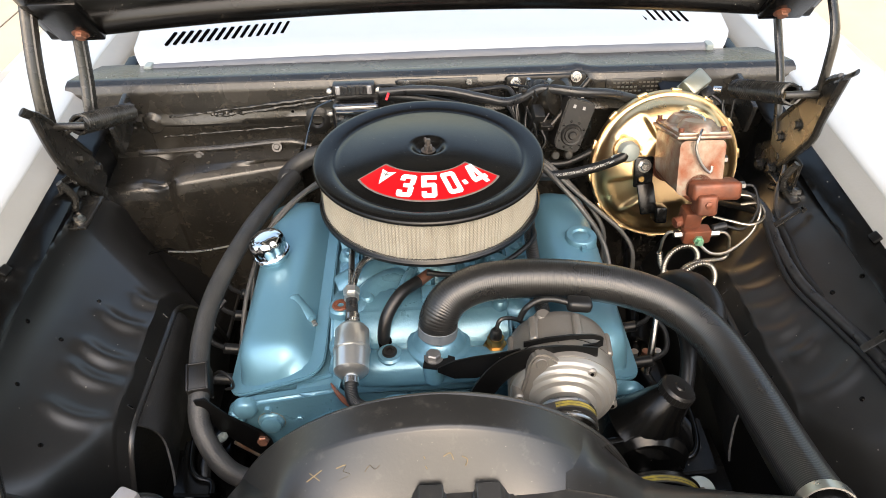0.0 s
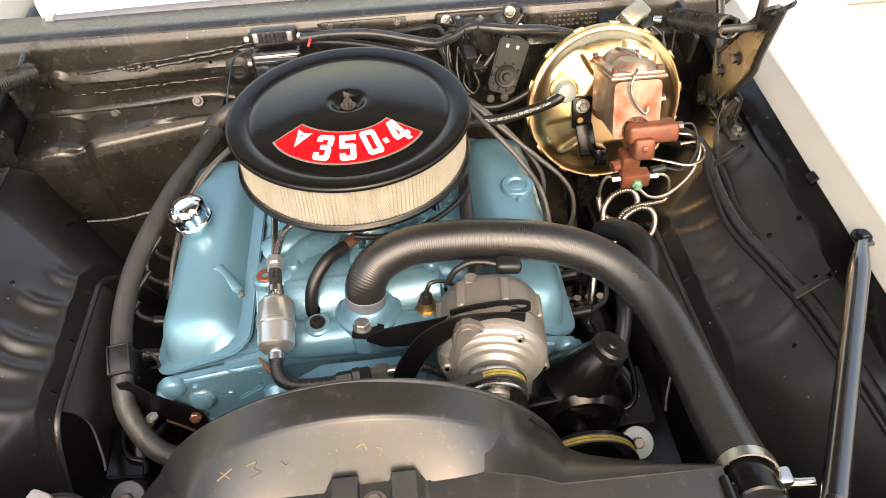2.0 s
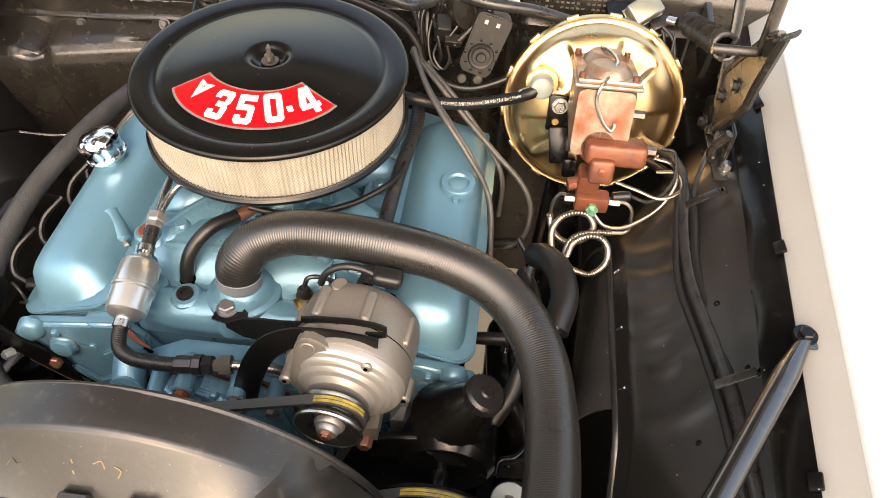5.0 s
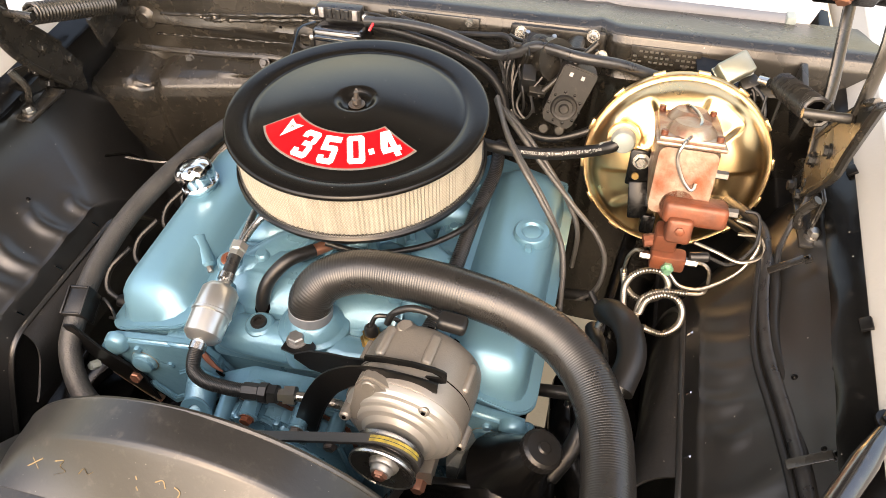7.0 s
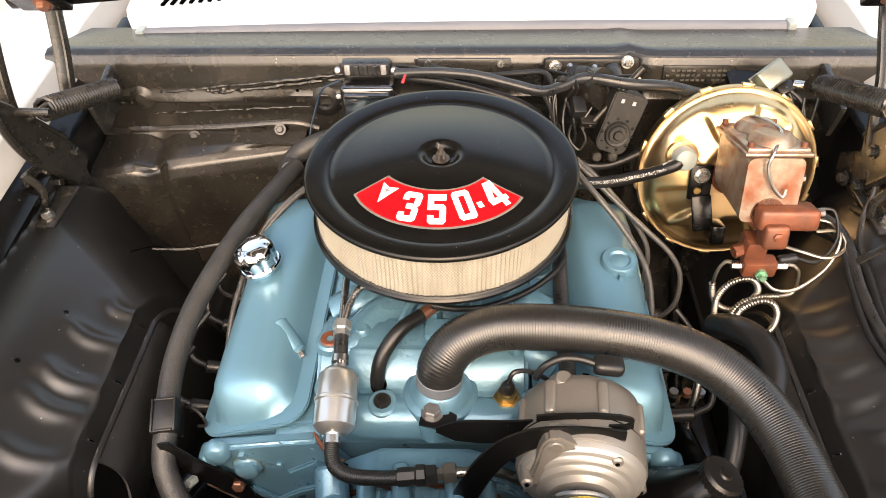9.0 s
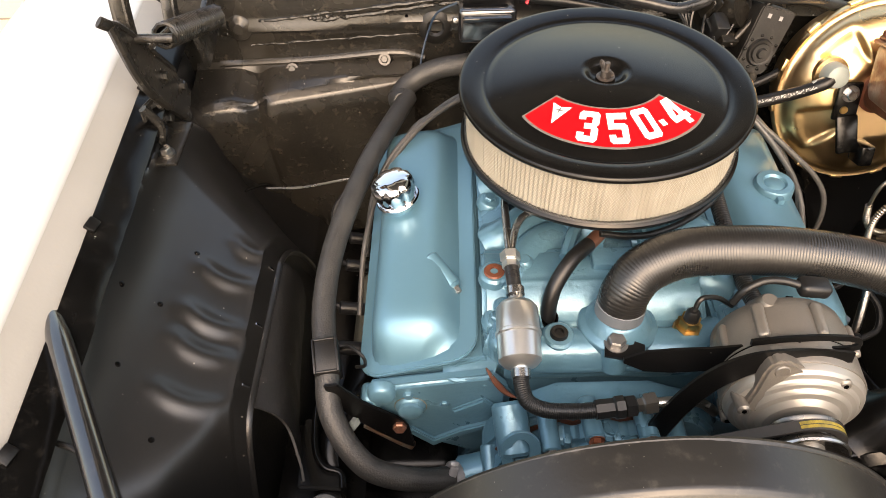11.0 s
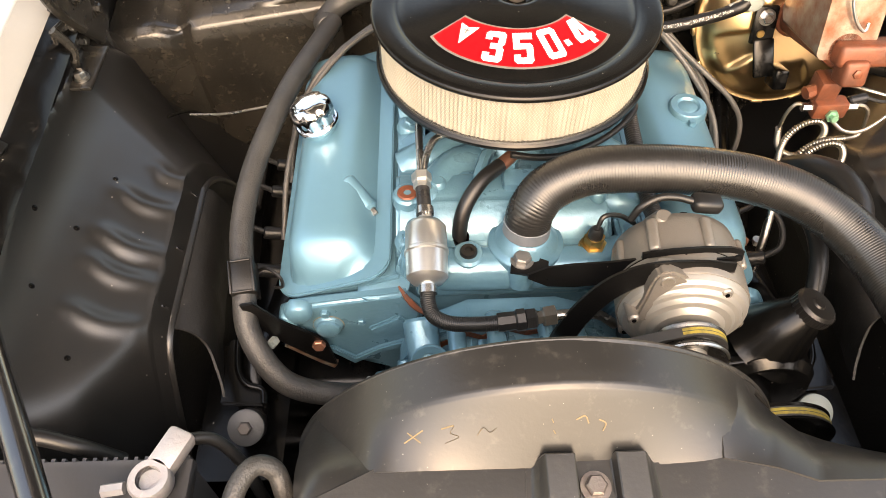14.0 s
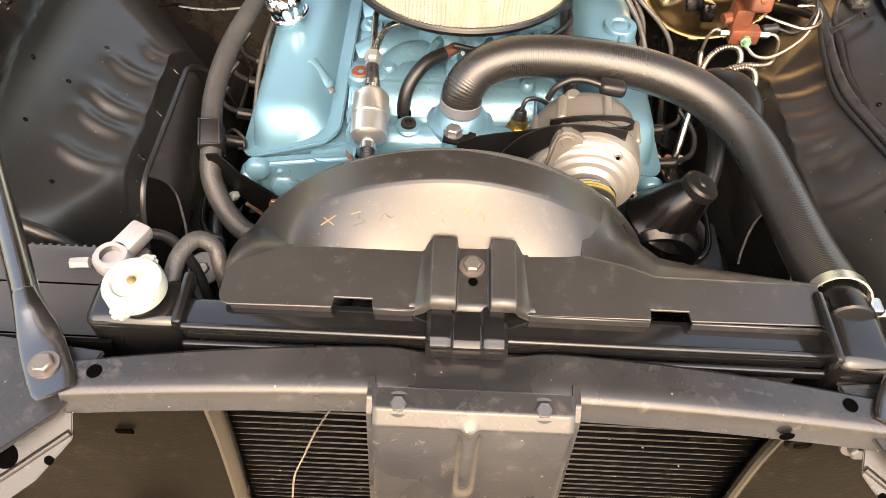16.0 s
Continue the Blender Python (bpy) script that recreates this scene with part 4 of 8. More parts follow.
    for x, y, z in ((-0.118, -0.182, 0.806), (-0.090, -0.128, 0.821), (0.105, -0.150, 0.821), (0.075, -0.130, 0.83)):
        part("cast_boss", lathe([(0, 0.004), (0.007, 0.004), (0.011, 0.0), (0.012, -0.008), (0, -0.008)], 16, Matrix.Translation((x, y, z))), BLUECAST, e)
    # raised webs
    for x0, y0, x1, y1 in ((-0.085, -0.03, -0.055, 0.05), (-0.04, -0.125, -0.02, -0.07), (0.06, -0.12, 0.05, -0.06), (0.10, -0.06, 0.075, 0.0)):
        part("rib", tube([(x0, y0, 0.822), ((x0 + x1) / 2, (y0 + y1) / 2, 0.828), (x1, y1, 0.825)], 0.008, 8, 4), BLUECAST, e)
    # rusty plugs
    part("plug_seat", lathe([(0, 0.0035), (0.015, 0.0035), (0.018, 0.0005), (0.019, -0.012), (0, -0.012)], 24, Matrix.Translation((-0.127, -0.147, 0.821))), BLUECAST, e)
    part("rust_plug", lathe([(0, -0.002), (0.0045, -0.002), (0.005, 0.0012), (0.0105, 0.0015), (0.0125, 0), (0.0125, -0.004), (0, -0.004)], 20, Matrix.Translation((-0.127, -0.147, 0.8250))), RUST, e)
    part("plug_boss", lathe([(0, 0.004), (0.016, 0.004), (0.019, 0.001), (0.020, -0.03), (0, -0.03)], 24, Matrix.Translation((-0.056, -0.222, 0.797))), BLUECAST, e)
    part("plug", lathe([(0, 0.0), (0.0045, 0.0), (0.005, 0.004), (0.0092, 0.004), (0.0105, 0.002), (0.0105, -0.01), (0, -0.01)], 20, Matrix.Translation((-0.056, -0.222, 0.802))), RUBBER, e)
    # thermostat housing
    part("thermostat_housing", lathe([(0, 0.033), (0.0262, 0.033), (0.0290, 0.0315), (0.0315, 0.026), (0.0375, 0.020), (0.0385, 0.0165), (0.0440, 0.0150), (0.0455, 0.0125), (0.0455, 0.004), (0.044, -0.002), (0.042, -0.03), (0, -0.03)], 40, along((0.013, -0.207, 0.786), (0.015, -0.203, 0.85))), BLUECAST, e, sharp=70)
    for x, y in ((0.005, -0.244), (0.032, -0.166)):
        part("ear", lathe([(0, 0.010), (0.014, 0.010), (0.016, 0.007), (0.016, -0.02), (0, -0.02)], 20, Matrix.Translation((x, y, 0.793))), BLUECAST, e)
    # temperature sender
    part("sender_body", lathe([(0, 0.016), (0.012, 0.016), (0.012, 0.004), (0.016, 0.003), (0.016, -0.01), (0, -0.01)], 6, Matrix.Translation((0.093, -0.212, 0.797))), BRASS, e)
    part("sender_plug", lathe([(0, 0.016), (0.005, 0.016), (0.008, 0.012), (0.0088, 0.0), (0, 0.0)], 18, Matrix.Translation((0.093, -0.212, 0.812))), WIRE, e)
    part("sender_stain", lathe([(0, 0.001), (0.017, 0.001), (0.0185, 0.0), (0, -0.001)], 22, Matrix.Translation((0.094, -0.214, 0.7945))), STAIN, e)
    part("sender_lead", tube([(0.093, -0.212, 0.826), (0.100, -0.205, 0.840), (0.120, -0.200, 0.835), (0.14, -0.20, 0.82)], 0.003, 8, 6), WIRE, e)
    # timing cover and water pump
    ym = lambda y: axes(Vector((0, y, 0)), Vector((1, 0, 0)), Vector((0, 0, 1)), Vector((0, -1, 0)))
    cover = [(-0.145, 0.660), (-0.112, 0.722), (-0.060, 0.756), (0.050, 0.758), (0.100, 0.735), (0.130, 0.700), (0.12, 0.50), (0.0, 0.42), (-0.11, 0.50)]
    part("timing_cover", prism(cover, 0.044, ym(-0.254), 0.007, 3), BLUECAST, e)
    pump = [(-0.142, 0.640), (-0.118, 0.700), (-0.086, 0.728), (-0.060, 0.748), (-0.042, 0.738), (-0.018, 0.760), (0.010, 0.746), (0.040, 0.754), (0.085, 0.725), (0.100, 0.62), (0.0, 0.56), (-0.10, 0.60)]
    part("gasket_edge", prism([(x * 1.006, 0.66 + (z - 0.66) * 1.02) for x, z in pump], 0.0014, ym(-0.2985)), RUST, e)
    part("water_pump", prism(pump, 0.028, ym(-0.3002), 0.006, 3), BLUECAST, e)
    part("pump_nose", lathe([(0, 0.055), (0.035, 0.055), (0.045, 0.045), (0.065, 0.035), (0.072, 0.015), (0.072, 0), (0, 0)], 28, along((0.0, -0.320, 0.640), (0.0, -0.5, 0.640))), BLUECAST, e, sharp=60)
    part("pump_neck", rod((-0.09, -0.307, 0.660), (-0.172, -0.311, 0.632), 0.022, 20, 0.003), BLUECAST, e)
    part("inlet_boss", rod((-0.116, -0.280, 0.752), (-0.108, -0.332, 0.722), 0.020, 24, 0.004), BLUECAST, e)
    for (x0, y0, z0), (x1, y1, z1), mat in (((-0.030, -0.288, 0.768), (-0.026, -0.338, 0.769), RUST), ((-0.073, -0.288, 0.745), (-0.070, -0.335, 0.737), DULLSTEEL), ((0.030, -0.29, 0.760), (0.034, -0.334, 0.760), DULLSTEEL), ((-0.136, -0.290, 0.668), (-0.134, -0.336, 0.650), RUST), ((0.07, -0.29, 0.735), (0.072, -0.33, 0.733), DULLSTEEL)):
        part("bolt_boss", rod((x0, y0, z0), (x1, y1, z1), 0.0112, 18, 0.002), BLUECAST, e)
        hex_bolt((x1, y1, z1), (x1, y1 - 0.1, z1), 0.0078, 0.006, 0.0095, mat, e)
    for x, z in ((-0.052, 0.742), (0.002, 0.748), (0.055, 0.742)):
        part("rib", box((x, -0.322, z - 0.012), (0.010, 0.014, 0.030), 0.004), BLUECAST, e)
    # lifting eye at the front
    def ellipse(a, b, n=28):
        return [(a * math.cos(2 * math.pi * k / n), b * math.sin(2 * math.pi * k / n)) for k in range(n)]
    me = axes(Vector((-0.104, -0.330, 0.738)), Vector((1, 0, 0)), Vector((0, 0.40, 0.917)), Vector((0, -0.917, 0.40)))
    rings = [[me @ Vector((x, y + (-0.016 if y < 0 else 0) * abs(y) / 0.024, z)) for x, y in ellipse(ra, rb)] for ra, rb, z in ((0.0098, 0.0145, 0), (0.0220, 0.0240, 0), (0.0228, 0.0248, 0.002), (0.0220, 0.0240, 0.0045), (0.0105, 0.0152, 0.0045), (0.0098, 0.0145, 0.0035), (0.0098, 0.0145, 0))]
    part("lifting_eye", loft(rings, caps=False), BLUECAST, e)
    part("eye_foot", box((-0.098, -0.333, 0.700), (0.026, 0.005, 0.036), 0.002, m=None), BLUECAST, e)
    hex_bolt((-0.098, -0.336, 0.690), (-0.098, -0.45, 0.69), 0.007, 0.006, 0.009, RUST, e)
    # exhaust manifold stubs, dark, beside the heads
    for side in (-1, 1):
        part("exhaust_manifold", tube([(EX + side * 0.250, -0.19, 0.575), (EX + side * 0.258, -0.10, 0.570), (EX + side * 0.258, 0.05, 0.565), (EX + side * 0.255, 0.18, 0.54), (EX + side * 0.25, 0.22, 0.44)], 0.026, 12, 5), CHASSIS, e)
        for y in (-0.16, -0.05, 0.05, 0.15):
            part("exhaust_port", rod((EX + side * 0.22, y, 0.625), (EX + side * 0.258, y, 0.575), 0.020, 12), CHASSIS, e)
    part("oil_pan", box((EX, -0.02, 0.33), (0.24, 0.45, 0.16), 0.03), CHASSIS, e)
    return e


engine()


def air_cleaner():
    c = Vector((0.009, 0.025, 0.0))
    e = thing("air_cleaner", c + Vector((0, 0, 0.880)), "round open-element air cleaner with black lid and red decal", "air cleaner")
    T = Matrix.Translation(c)
    part("base_pan", lathe([(0, 0.862), (0.062, 0.862), (0.066, 0.864), (0.078, 0.866), (0.088, 0.876), (0.112, 0.884), (0.160, 0.888), (0.1675, 0.8885), (0.1715, 0.8900), (0.1732, 0.8925), (0.1730, 0.8960), (0.1705, 0.8985), (0.168, 0.8950), (0, 0.893)], 112, T), LID, e)
    part("gasket_ring", lathe([(0.058, 0.866), (0.0745, 0.8655), (0.0755, 0.860), (0.0735, 0.855), (0.058, 0.855)], 64, T), RUBBER, e)
    part("carburettor_throat", lathe([(0, 0.864), (0.058, 0.864), (0.060, 0.850), (0.065, 0.846), (0.065, 0.826), (0, 0.826)], 40, T), CHASSIS, e)
    # pleated paper behind a wire screen
    z0, z1 = 0.8935, 0.9655
    n = 185
    verts, faces = [], []
    for k in range(7):
        s = k / 6
        for i in range(2 * n):
            a = math.pi * i / n
            r = 0.1662 if i % 2 == 0 else 0.1642
            lean = 0.004 * math.sin(11 * a) + 0.002 * math.sin(29 * a + 1) + s * (0.003 + 0.005 * math.sin(5 * a)) + 0.0015 * math.sin(6 * s + 17 * a)
            r += 0.0006 * math.sin(7 * a + 2) + (0.0007 * math.sin(37 * a) if i % 2 else 0)
            verts.append((c.x + r * math.cos(a + lean), c.y + r * math.sin(a + lean), z0 + (z1 - z0) * s))
    for k in range(6):
        for i in range(2 * n):
            j = (i + 1) % (2 * n)
            faces.append((2 * n * k + i, 2 * n * k + j, 2 * n * (k + 1) + j, 2 * n * (k + 1) + i))
    me = bpy.data.meshes.new("filter_element")
    me.from_pydata(verts, [], faces)
    me.materials.append(PAPER)
    el = tagged(new("filter_element", me), "cream pleated paper filter element")
    el.parent = e
    el.matrix_parent_inverse = e.matrix_basis.inverted()
    part("end_seal", lathe([(0.156, z0), (0.1690, z0), (0.1696, z0 + 0.004), (0.1680, z0 + 0.006), (0.156, z0 + 0.006)], 96, T), RUBBER, el)
    # wire screen of crossing strands
    verts, faces = [], []
    rows, cols, R, w = 26, 300, 0.1684, 0.00024

    def strand(a0, za, a1, zb):
        k = len(verts)
        for a, z, s in ((a0, za, -1), (a1, zb, -1), (a1, zb, 1), (a0, za, 1)):
            verts.append((c.x + R * math.cos(a), c.y + R * math.sin(a), z + s * w))
        faces.append((k, k + 1, k + 2, k + 3))

    step = 2 * math.pi / cols
    dz = (z1 - z0) / rows
    for i in range(cols):
        for j in range(rows):
            a = i * step + (0.5 * step if j % 2 else 0)
            strand(a, z0 + j * dz, a + 0.5 * step, z0 + (j + 1) * dz)
            strand(a, z0 + j * dz, a - 0.5 * step, z0 + (j + 1) * dz)
    me = bpy.data.meshes.new("wire_screen")
    me.from_pydata(verts, [], faces)
    me.materials.append(MESH)
    ws = new("wire_screen", me)
    ws.parent = el
    # domed lid with a dished middle and a rolled rim
    dome = [(0.0315, 0.9850), (0.045, 0.9838), (0.060, 0.9820), (0.075, 0.9798), (0.090, 0.9772), (0.105, 0.9743), (0.120, 0.9712), (0.132, 0.9688), (0.1390, 0.9676)]
    lid = part("lid", lathe([(0, 0.9745), (0.010, 0.9745), (0.017, 0.9760), (0.021, 0.9795), (0.0245, 0.9835), (0.028, 0.9850), *dome, (0.1415, 0.9660), (0.1440, 0.9660), (0.1465, 0.9676), (0.150, 0.9692),
                             (0.158, 0.9702), (0.167, 0.9706), (0.1715, 0.9704), (0.1740, 0.9690), (0.1750, 0.9665), (0.1750, 0.9645), (0.1738, 0.9628), (0.1715, 0.9630), (0.1700, 0.9650), (0.12, 0.9655), (0, 0.9655)], 144, T), LID, e, "satin black steel lid", sharp=60)
    # stud and wing nut
    part("stud", rod(c + Vector((0, 0, 0.972)), c + Vector((0.0005, 0.0005, 0.995)), 0.0031, 12), DULLSTEEL, lid)
    part("washer", lathe([(0, 0.9758), (0.011, 0.9758), (0.011, 0.9770), (0.0035, 0.9775), (0, 0.9775)], 24, T), DULLSTEEL, lid)
    nut = join(lathe([(0, 0.977), (0.0068, 0.977), (0.0058, 0.985), (0, 0.985)], 16, T), *[prism([(0, 0), (0.006, -0.001), (0.016, 0.009), (0.0155, 0.014), (0.010, 0.014), (0.004, 0.006)], 0.0034, axes(c + Vector((0, 0, 0.977)), Vector((math.cos(a), math.sin(a), 0)), Vector((0, 0, 1)), Vector((math.sin(a), -math.cos(a), 0))), 0.0009) for a in (radians(115), radians(295))])
    part("wing_nut", nut, DULLSTEEL, lid)

    def lid_rise(r):
        return bend(r, dome)

    # decal: red sector with a grey edge, white figures
    def sector(grow, z, name, mat):
        bm = bmesh.new()
        rows = []
        for k in range(41):
            s = k / 40
            row = []
            for j in range(7):
                f = j / 6
                edge = abs(2 * s - 1) ** 6
                r0 = 0.0685 - grow + 0.006 * max(0.0, 1 - 2 * s) ** 2
                r1 = 0.1272 + grow - 0.004 * edge
                r = r0 + (r1 - r0) * f
                side = math.degrees(grow / r)
                a0 = -57.5 + 0.5 * (1 - f) - side
                a1 = 50.5 + 5.0 * f + side
                a = radians(a0 + (a1 - a0) * s)
                row.append(bm.verts.new(c + Vector((r * math.sin(a), -r * math.cos(a), z + lid_rise(r)))))
            rows.append(row)
        for p, q in zip(rows, rows[1:]):
            for j in range(6):
                bm.faces.new((p[j], p[j + 1], q[j + 1], q[j]))
        return part(name, bm, mat, lid)

    sector(0.0, 0.0007, "decal_edge", DECALGREY)
    sector(-0.0026, 0.0012, "decal", RED)
    five = [(0, 1.5), (1, 1.5), (1, 1.17), (0.34, 1.17), (0.34, 0.98), (0.86, 0.98), (1, 0.84), (1, 0.14), (0.86, 0), (0.14, 0), (0, 0.14), (0, 0.44), (0.34, 0.44), (0.34, 0.29), (0.66, 0.29), (0.66, 0.69), (0, 0.69)]
    three = [(0.14, 1.5), (0.86, 1.5), (1, 1.36), (1, 0.88), (0.88, 0.76), (1, 0.64), (1, 0.14), (0.86, 0), (0.14, 0), (0, 0.14), (0, 0.44), (0.34, 0.44), (0.34, 0.29), (0.66, 0.29), (0.66, 0.62), (0.30, 0.62), (0.30, 0.90), (0.66, 0.90), (0.66, 1.20), (0.34, 1.20), (0.34, 1.06), (0, 1.06), (0, 1.36)]
    outer = [(0.14, 0), (0.86, 0), (1, 0.14), (1, 1.36), (0.86, 1.5), (0.14, 1.5), (0, 1.36), (0, 0.14)]
    inner = [(0.36, 0.29), (0.64, 0.29), (0.66, 0.31), (0.66, 1.19), (0.64, 1.21), (0.36, 1.21), (0.34, 1.19), (0.34, 0.31)]
    nought = [[outer[i], outer[(i + 1) % 8], inner[(i + 1) % 8], inner[i]] for i in range(8)]
    four = [[(0.58, 0), (0.92, 0), (0.92, 0.28), (1.08, 0.28), (1.08, 0.56), (0.92, 0.56), (0.92, 1.5), (0.58, 1.5), (0.58, 1.02), (0.58, 0.56), (0.58, 0.28)],
            [(0, 0.28), (0.58, 0.28), (0.58, 0.56), (0.37, 0.56), (0.58, 1.02), (0.58, 1.5), (0.40, 1.5), (0, 0.60)]]
    dash = [[(0.1, 0.5), (0.75, 0.5), (0.75, 0.85), (0.1, 0.85)]]
    for polys, ang, r, wide, tall, turn in (([three], -19.3, 0.1000, 0.0228, 0.0292, -14), ([five], -0.6, 0.0990, 0.0218, 0.0292, 0), (nought, 18.6, 0.0968, 0.0218, 0.0292, 19), (dash, 29.5, 0.1010, 0.0105, 0.0250, 30), (four, 42.3, 0.0980, 0.0228, 0.0280, 38)):
        a, q = radians(ang), radians(turn)
        mid = Vector((r * math.sin(a), -r * math.cos(a)))
        bm = bmesh.new()
        for poly in polys:
            vs = []
            for u, v in poly:
                x, y = (u - 0.5) * wide, (v - 0.75) * tall
                p = mid + Vector((x * math.cos(q) - y * math.sin(q), x * math.sin(q) + y * math.cos(q)))
                vs.append(bm.verts.new(c + Vector((p.x, p.y, lid_rise(p.length) + 0.0019))))
            bm.faces.new(vs)
        bmesh.ops.remove_doubles(bm, verts=bm.verts, dist=1e-6)
        part("figure", bm, DECALWHITE, lid)
    a, q = radians(-42.3), radians(-31)
    bm = bmesh.new()
    mid = Vector((0.0945 * math.sin(a), -0.0945 * math.cos(a)))
    vs = []
    for x, y in ((-0.0115, 0.0125), (0.0, 0.0085), (0.0115, 0.0125), (0.0, -0.0175)):
        p = mid + Vector((x * math.cos(q) - y * math.sin(q), x * math.sin(q) + y * math.cos(q)))
        vs.append(bm.verts.new(c + Vector((p.x, p.y, lid_rise(p.length) + 0.0019))))
    bm.faces.new(vs)
    part("emblem", bm, DECALWHITE, lid)
    bm = bmesh.new()
    for w, h in ((0.0042, 0.0009), (0.0009, 0.0042)):
        vs = []
        for x, y in ((-w, -h), (w, -h), (w, h), (-w, h)):
            p = mid + Vector((x * math.cos(q) - (y + 0.003) * math.sin(q), x * math.sin(q) + (y + 0.003) * math.cos(q)))
            vs.append(bm.verts.new(c + Vector((p.x, p.y, lid_rise(p.length) + 0.0024 + 0.0002 * (w > h)))))
        bm.faces.new(vs)
    part("emblem_star", bm, DECALGREY, lid)


air_cleaner()


# ---- cooling ----
HOSE_LINE = [(0.012, -0.206, 0.822), (0.016, -0.200, 0.850), (0.036, -0.186, 0.871), (0.078, -0.176, 0.884), (0.140, -0.178, 0.890), (0.200, -0.183, 0.889), (0.260, -0.190, 0.881), (0.312, -0.207, 0.871), (0.352, -0.240, 0.861), (0.378, -0.290, 0.853), (0.389, -0.350, 0.851), (0.391, -0.414, 0.858), (0.386, -0.48, 0.876), (0.380, -0.540, 0.899)]


def radiator_hose():
    e = thing("radiator_hose", HOSE_LINE[0], "thick black ribbed rubber upper radiator hose", "radiator hose")
    part("hose", ribbed_tube(HOSE_LINE, 0.0268, 0.00055, 0.0030), RIBBED, e, sharp=75)
    a, b = Vector((0.379, -0.548, 0.902)), Vector((0.384, -0.52, 0.891))
    part("collar", rod((0.0115, -0.2065, 0.818), (0.0128, -0.204, 0.834), 0.0278, 32, 0.001), GREY, e, "grey band round the lower hose end")
    clamp = part("hose_clamp", lathe([(0.0275, 0), (0.0295, 0), (0.0295, 0.013), (0.0275, 0.013)], 36, along(a, b)), STEEL, e, "bright steel worm clamp")
    part("worm_screw", rod((0.412, -0.552, 0.892), (0.442, -0.556, 0.896), 0.0048, 12), STEEL, clamp)
    part("worm_housing", box((0.412, -0.548, 0.893), (0.020, 0.018, 0.018), 0.003), STEEL, clamp)


radiator_hose()


def radiator():
    e = thing("radiator", (CX, -0.60, 0.45), "black crossflow radiator with side tanks", "radiator")
    part("top_channel", box((0.056, -0.597, 0.897), (0.585, 0.034, 0.020), 0.004), RADBLACK, e)
    part("top_lip", box((0.056, -0.611, 0.906), (0.585, 0.006, 0.009), 0.0024, 3), RADBLACK, e)
    part("front_lip", box((0.056, -0.619, 0.888), (0.585, 0.007, 0.012), 0.003, 3), RADBLACK, e)
    part("core", box((0.056, -0.595, 0.66), (0.56, 0.03, 0.45)), FIN, e)
    part("side_tank", box((-0.283, -0.583, 0.68), (0.088, 0.052, 0.45), 0.010, 3), RADBLACK, e)
    part("tank_seam", box((-0.240, -0.583, 0.905), (0.010, 0.056, 0.016), 0.003), RADBLACK, e)
    part("side_tank", box((0.378, -0.588, 0.692), (0.056, 0.076, 0.45), 0.012, 3), RADBLACK, e)
    part("tank_seam", box((0.347, -0.588, 0.915), (0.008, 0.074, 0.020), 0.003), RADBLACK, e)
    part("outlet_neck", rod((0.378, -0.575, 0.905), (0.381, -0.53, 0.896), 0.0245, 24, 0.002), CHASSIS, e)
    part("filler_neck", rod((-0.281, -0.581, 0.895), (-0.281, -0.581, 0.914), 0.021, 28, 0.002), RADBLACK, e)
    cap = part("radiator_cap", lathe([(0, 0.010), (0.007, 0.009), (0.010, 0.0075), (0.017, 0.0075), (0.019, 0.010), (0.0255, 0.009), (0.0275, 0.005), (0.0275, -0.006), (0.0255, -0.008), (0, -0.008)], 40, Matrix.Translation((-0.281, -0.581, 0.922))), CAPWHITE, e, "pale off-white pressure cap")
    for s in (-1, 1):
        part("ear", prism([(-0.012, 0), (0.012, 0), (0.008, 0.012), (0.0, 0.015), (-0.008, 0.012)], 0.008, Matrix.Translation((-0.281, -0.581, 0.918)) @ pose(0, 0, 0, 0, 0, 172 if s < 0 else -8) @ Matrix.Translation((0, 0.022, 0)), 0.003), CAPWHITE, cap)
    part("rivet", lathe([(0, 0.004), (0.004, 0.003), (0.0045, 0), (0, 0)], 14, Matrix.Translation((-0.281, -0.581, 0.930))), BRASS, cap)
    part("overflow_hose", tube([(-0.262, -0.560, 0.895), (-0.258, -0.532, 0.905), (-0.246, -0.512, 0.905), (-0.231, -0.512, 0.893), (-0.224, -0.528, 0.870), (-0.222, -0.535, 0.80)], 0.0085, 12, 8), HEATER, e)
    # added black sheet: painted shade between the condenser rows, hides the core
    part("core_shade_sheet", box((CX, -0.637, 0.66), (0.64, 0.004, 0.43)), DARK, e)
    for k in range(29):  # condenser rows
        part("condenser_tube", box((CX, -0.645, 0.866 - 0.0148 * k), (0.62, 0.010, 0.0030), 0.0008, 1), CHASSIS, e)
    verts, faces = [], []
    for k in range(29):
        for i in range(206):
            x, z, n = CX - 0.309 + 0.003 * i, 0.866 - 0.0148 * k, len(verts)
            verts += [(x, -0.6515, z + 0.0004), (x + 0.0020, -0.6515, z + 0.0010), (x + 0.0026, -0.6496, z + 0.0034), (x + 0.0006, -0.6496, z + 0.0028)]
            faces += [(n, n + 1, n + 2, n + 3)]
    fm = bpy.data.meshes.new("condenser_fins")
    fm.from_pydata(verts, [], faces)
    fm.materials.append(FIN)
    new("condenser_fins", fm).parent = e
    part("stray_wire", tube([(-0.09, -0.652, 0.875), (-0.10, -0.655, 0.85), (-0.120, -0.660, 0.80), (-0.138, -0.662, 0.74), (-0.155, -0.662, 0.68), (-0.168, -0.660, 0.60)], 0.0012, 6, 6), STEEL, e)


radiator()


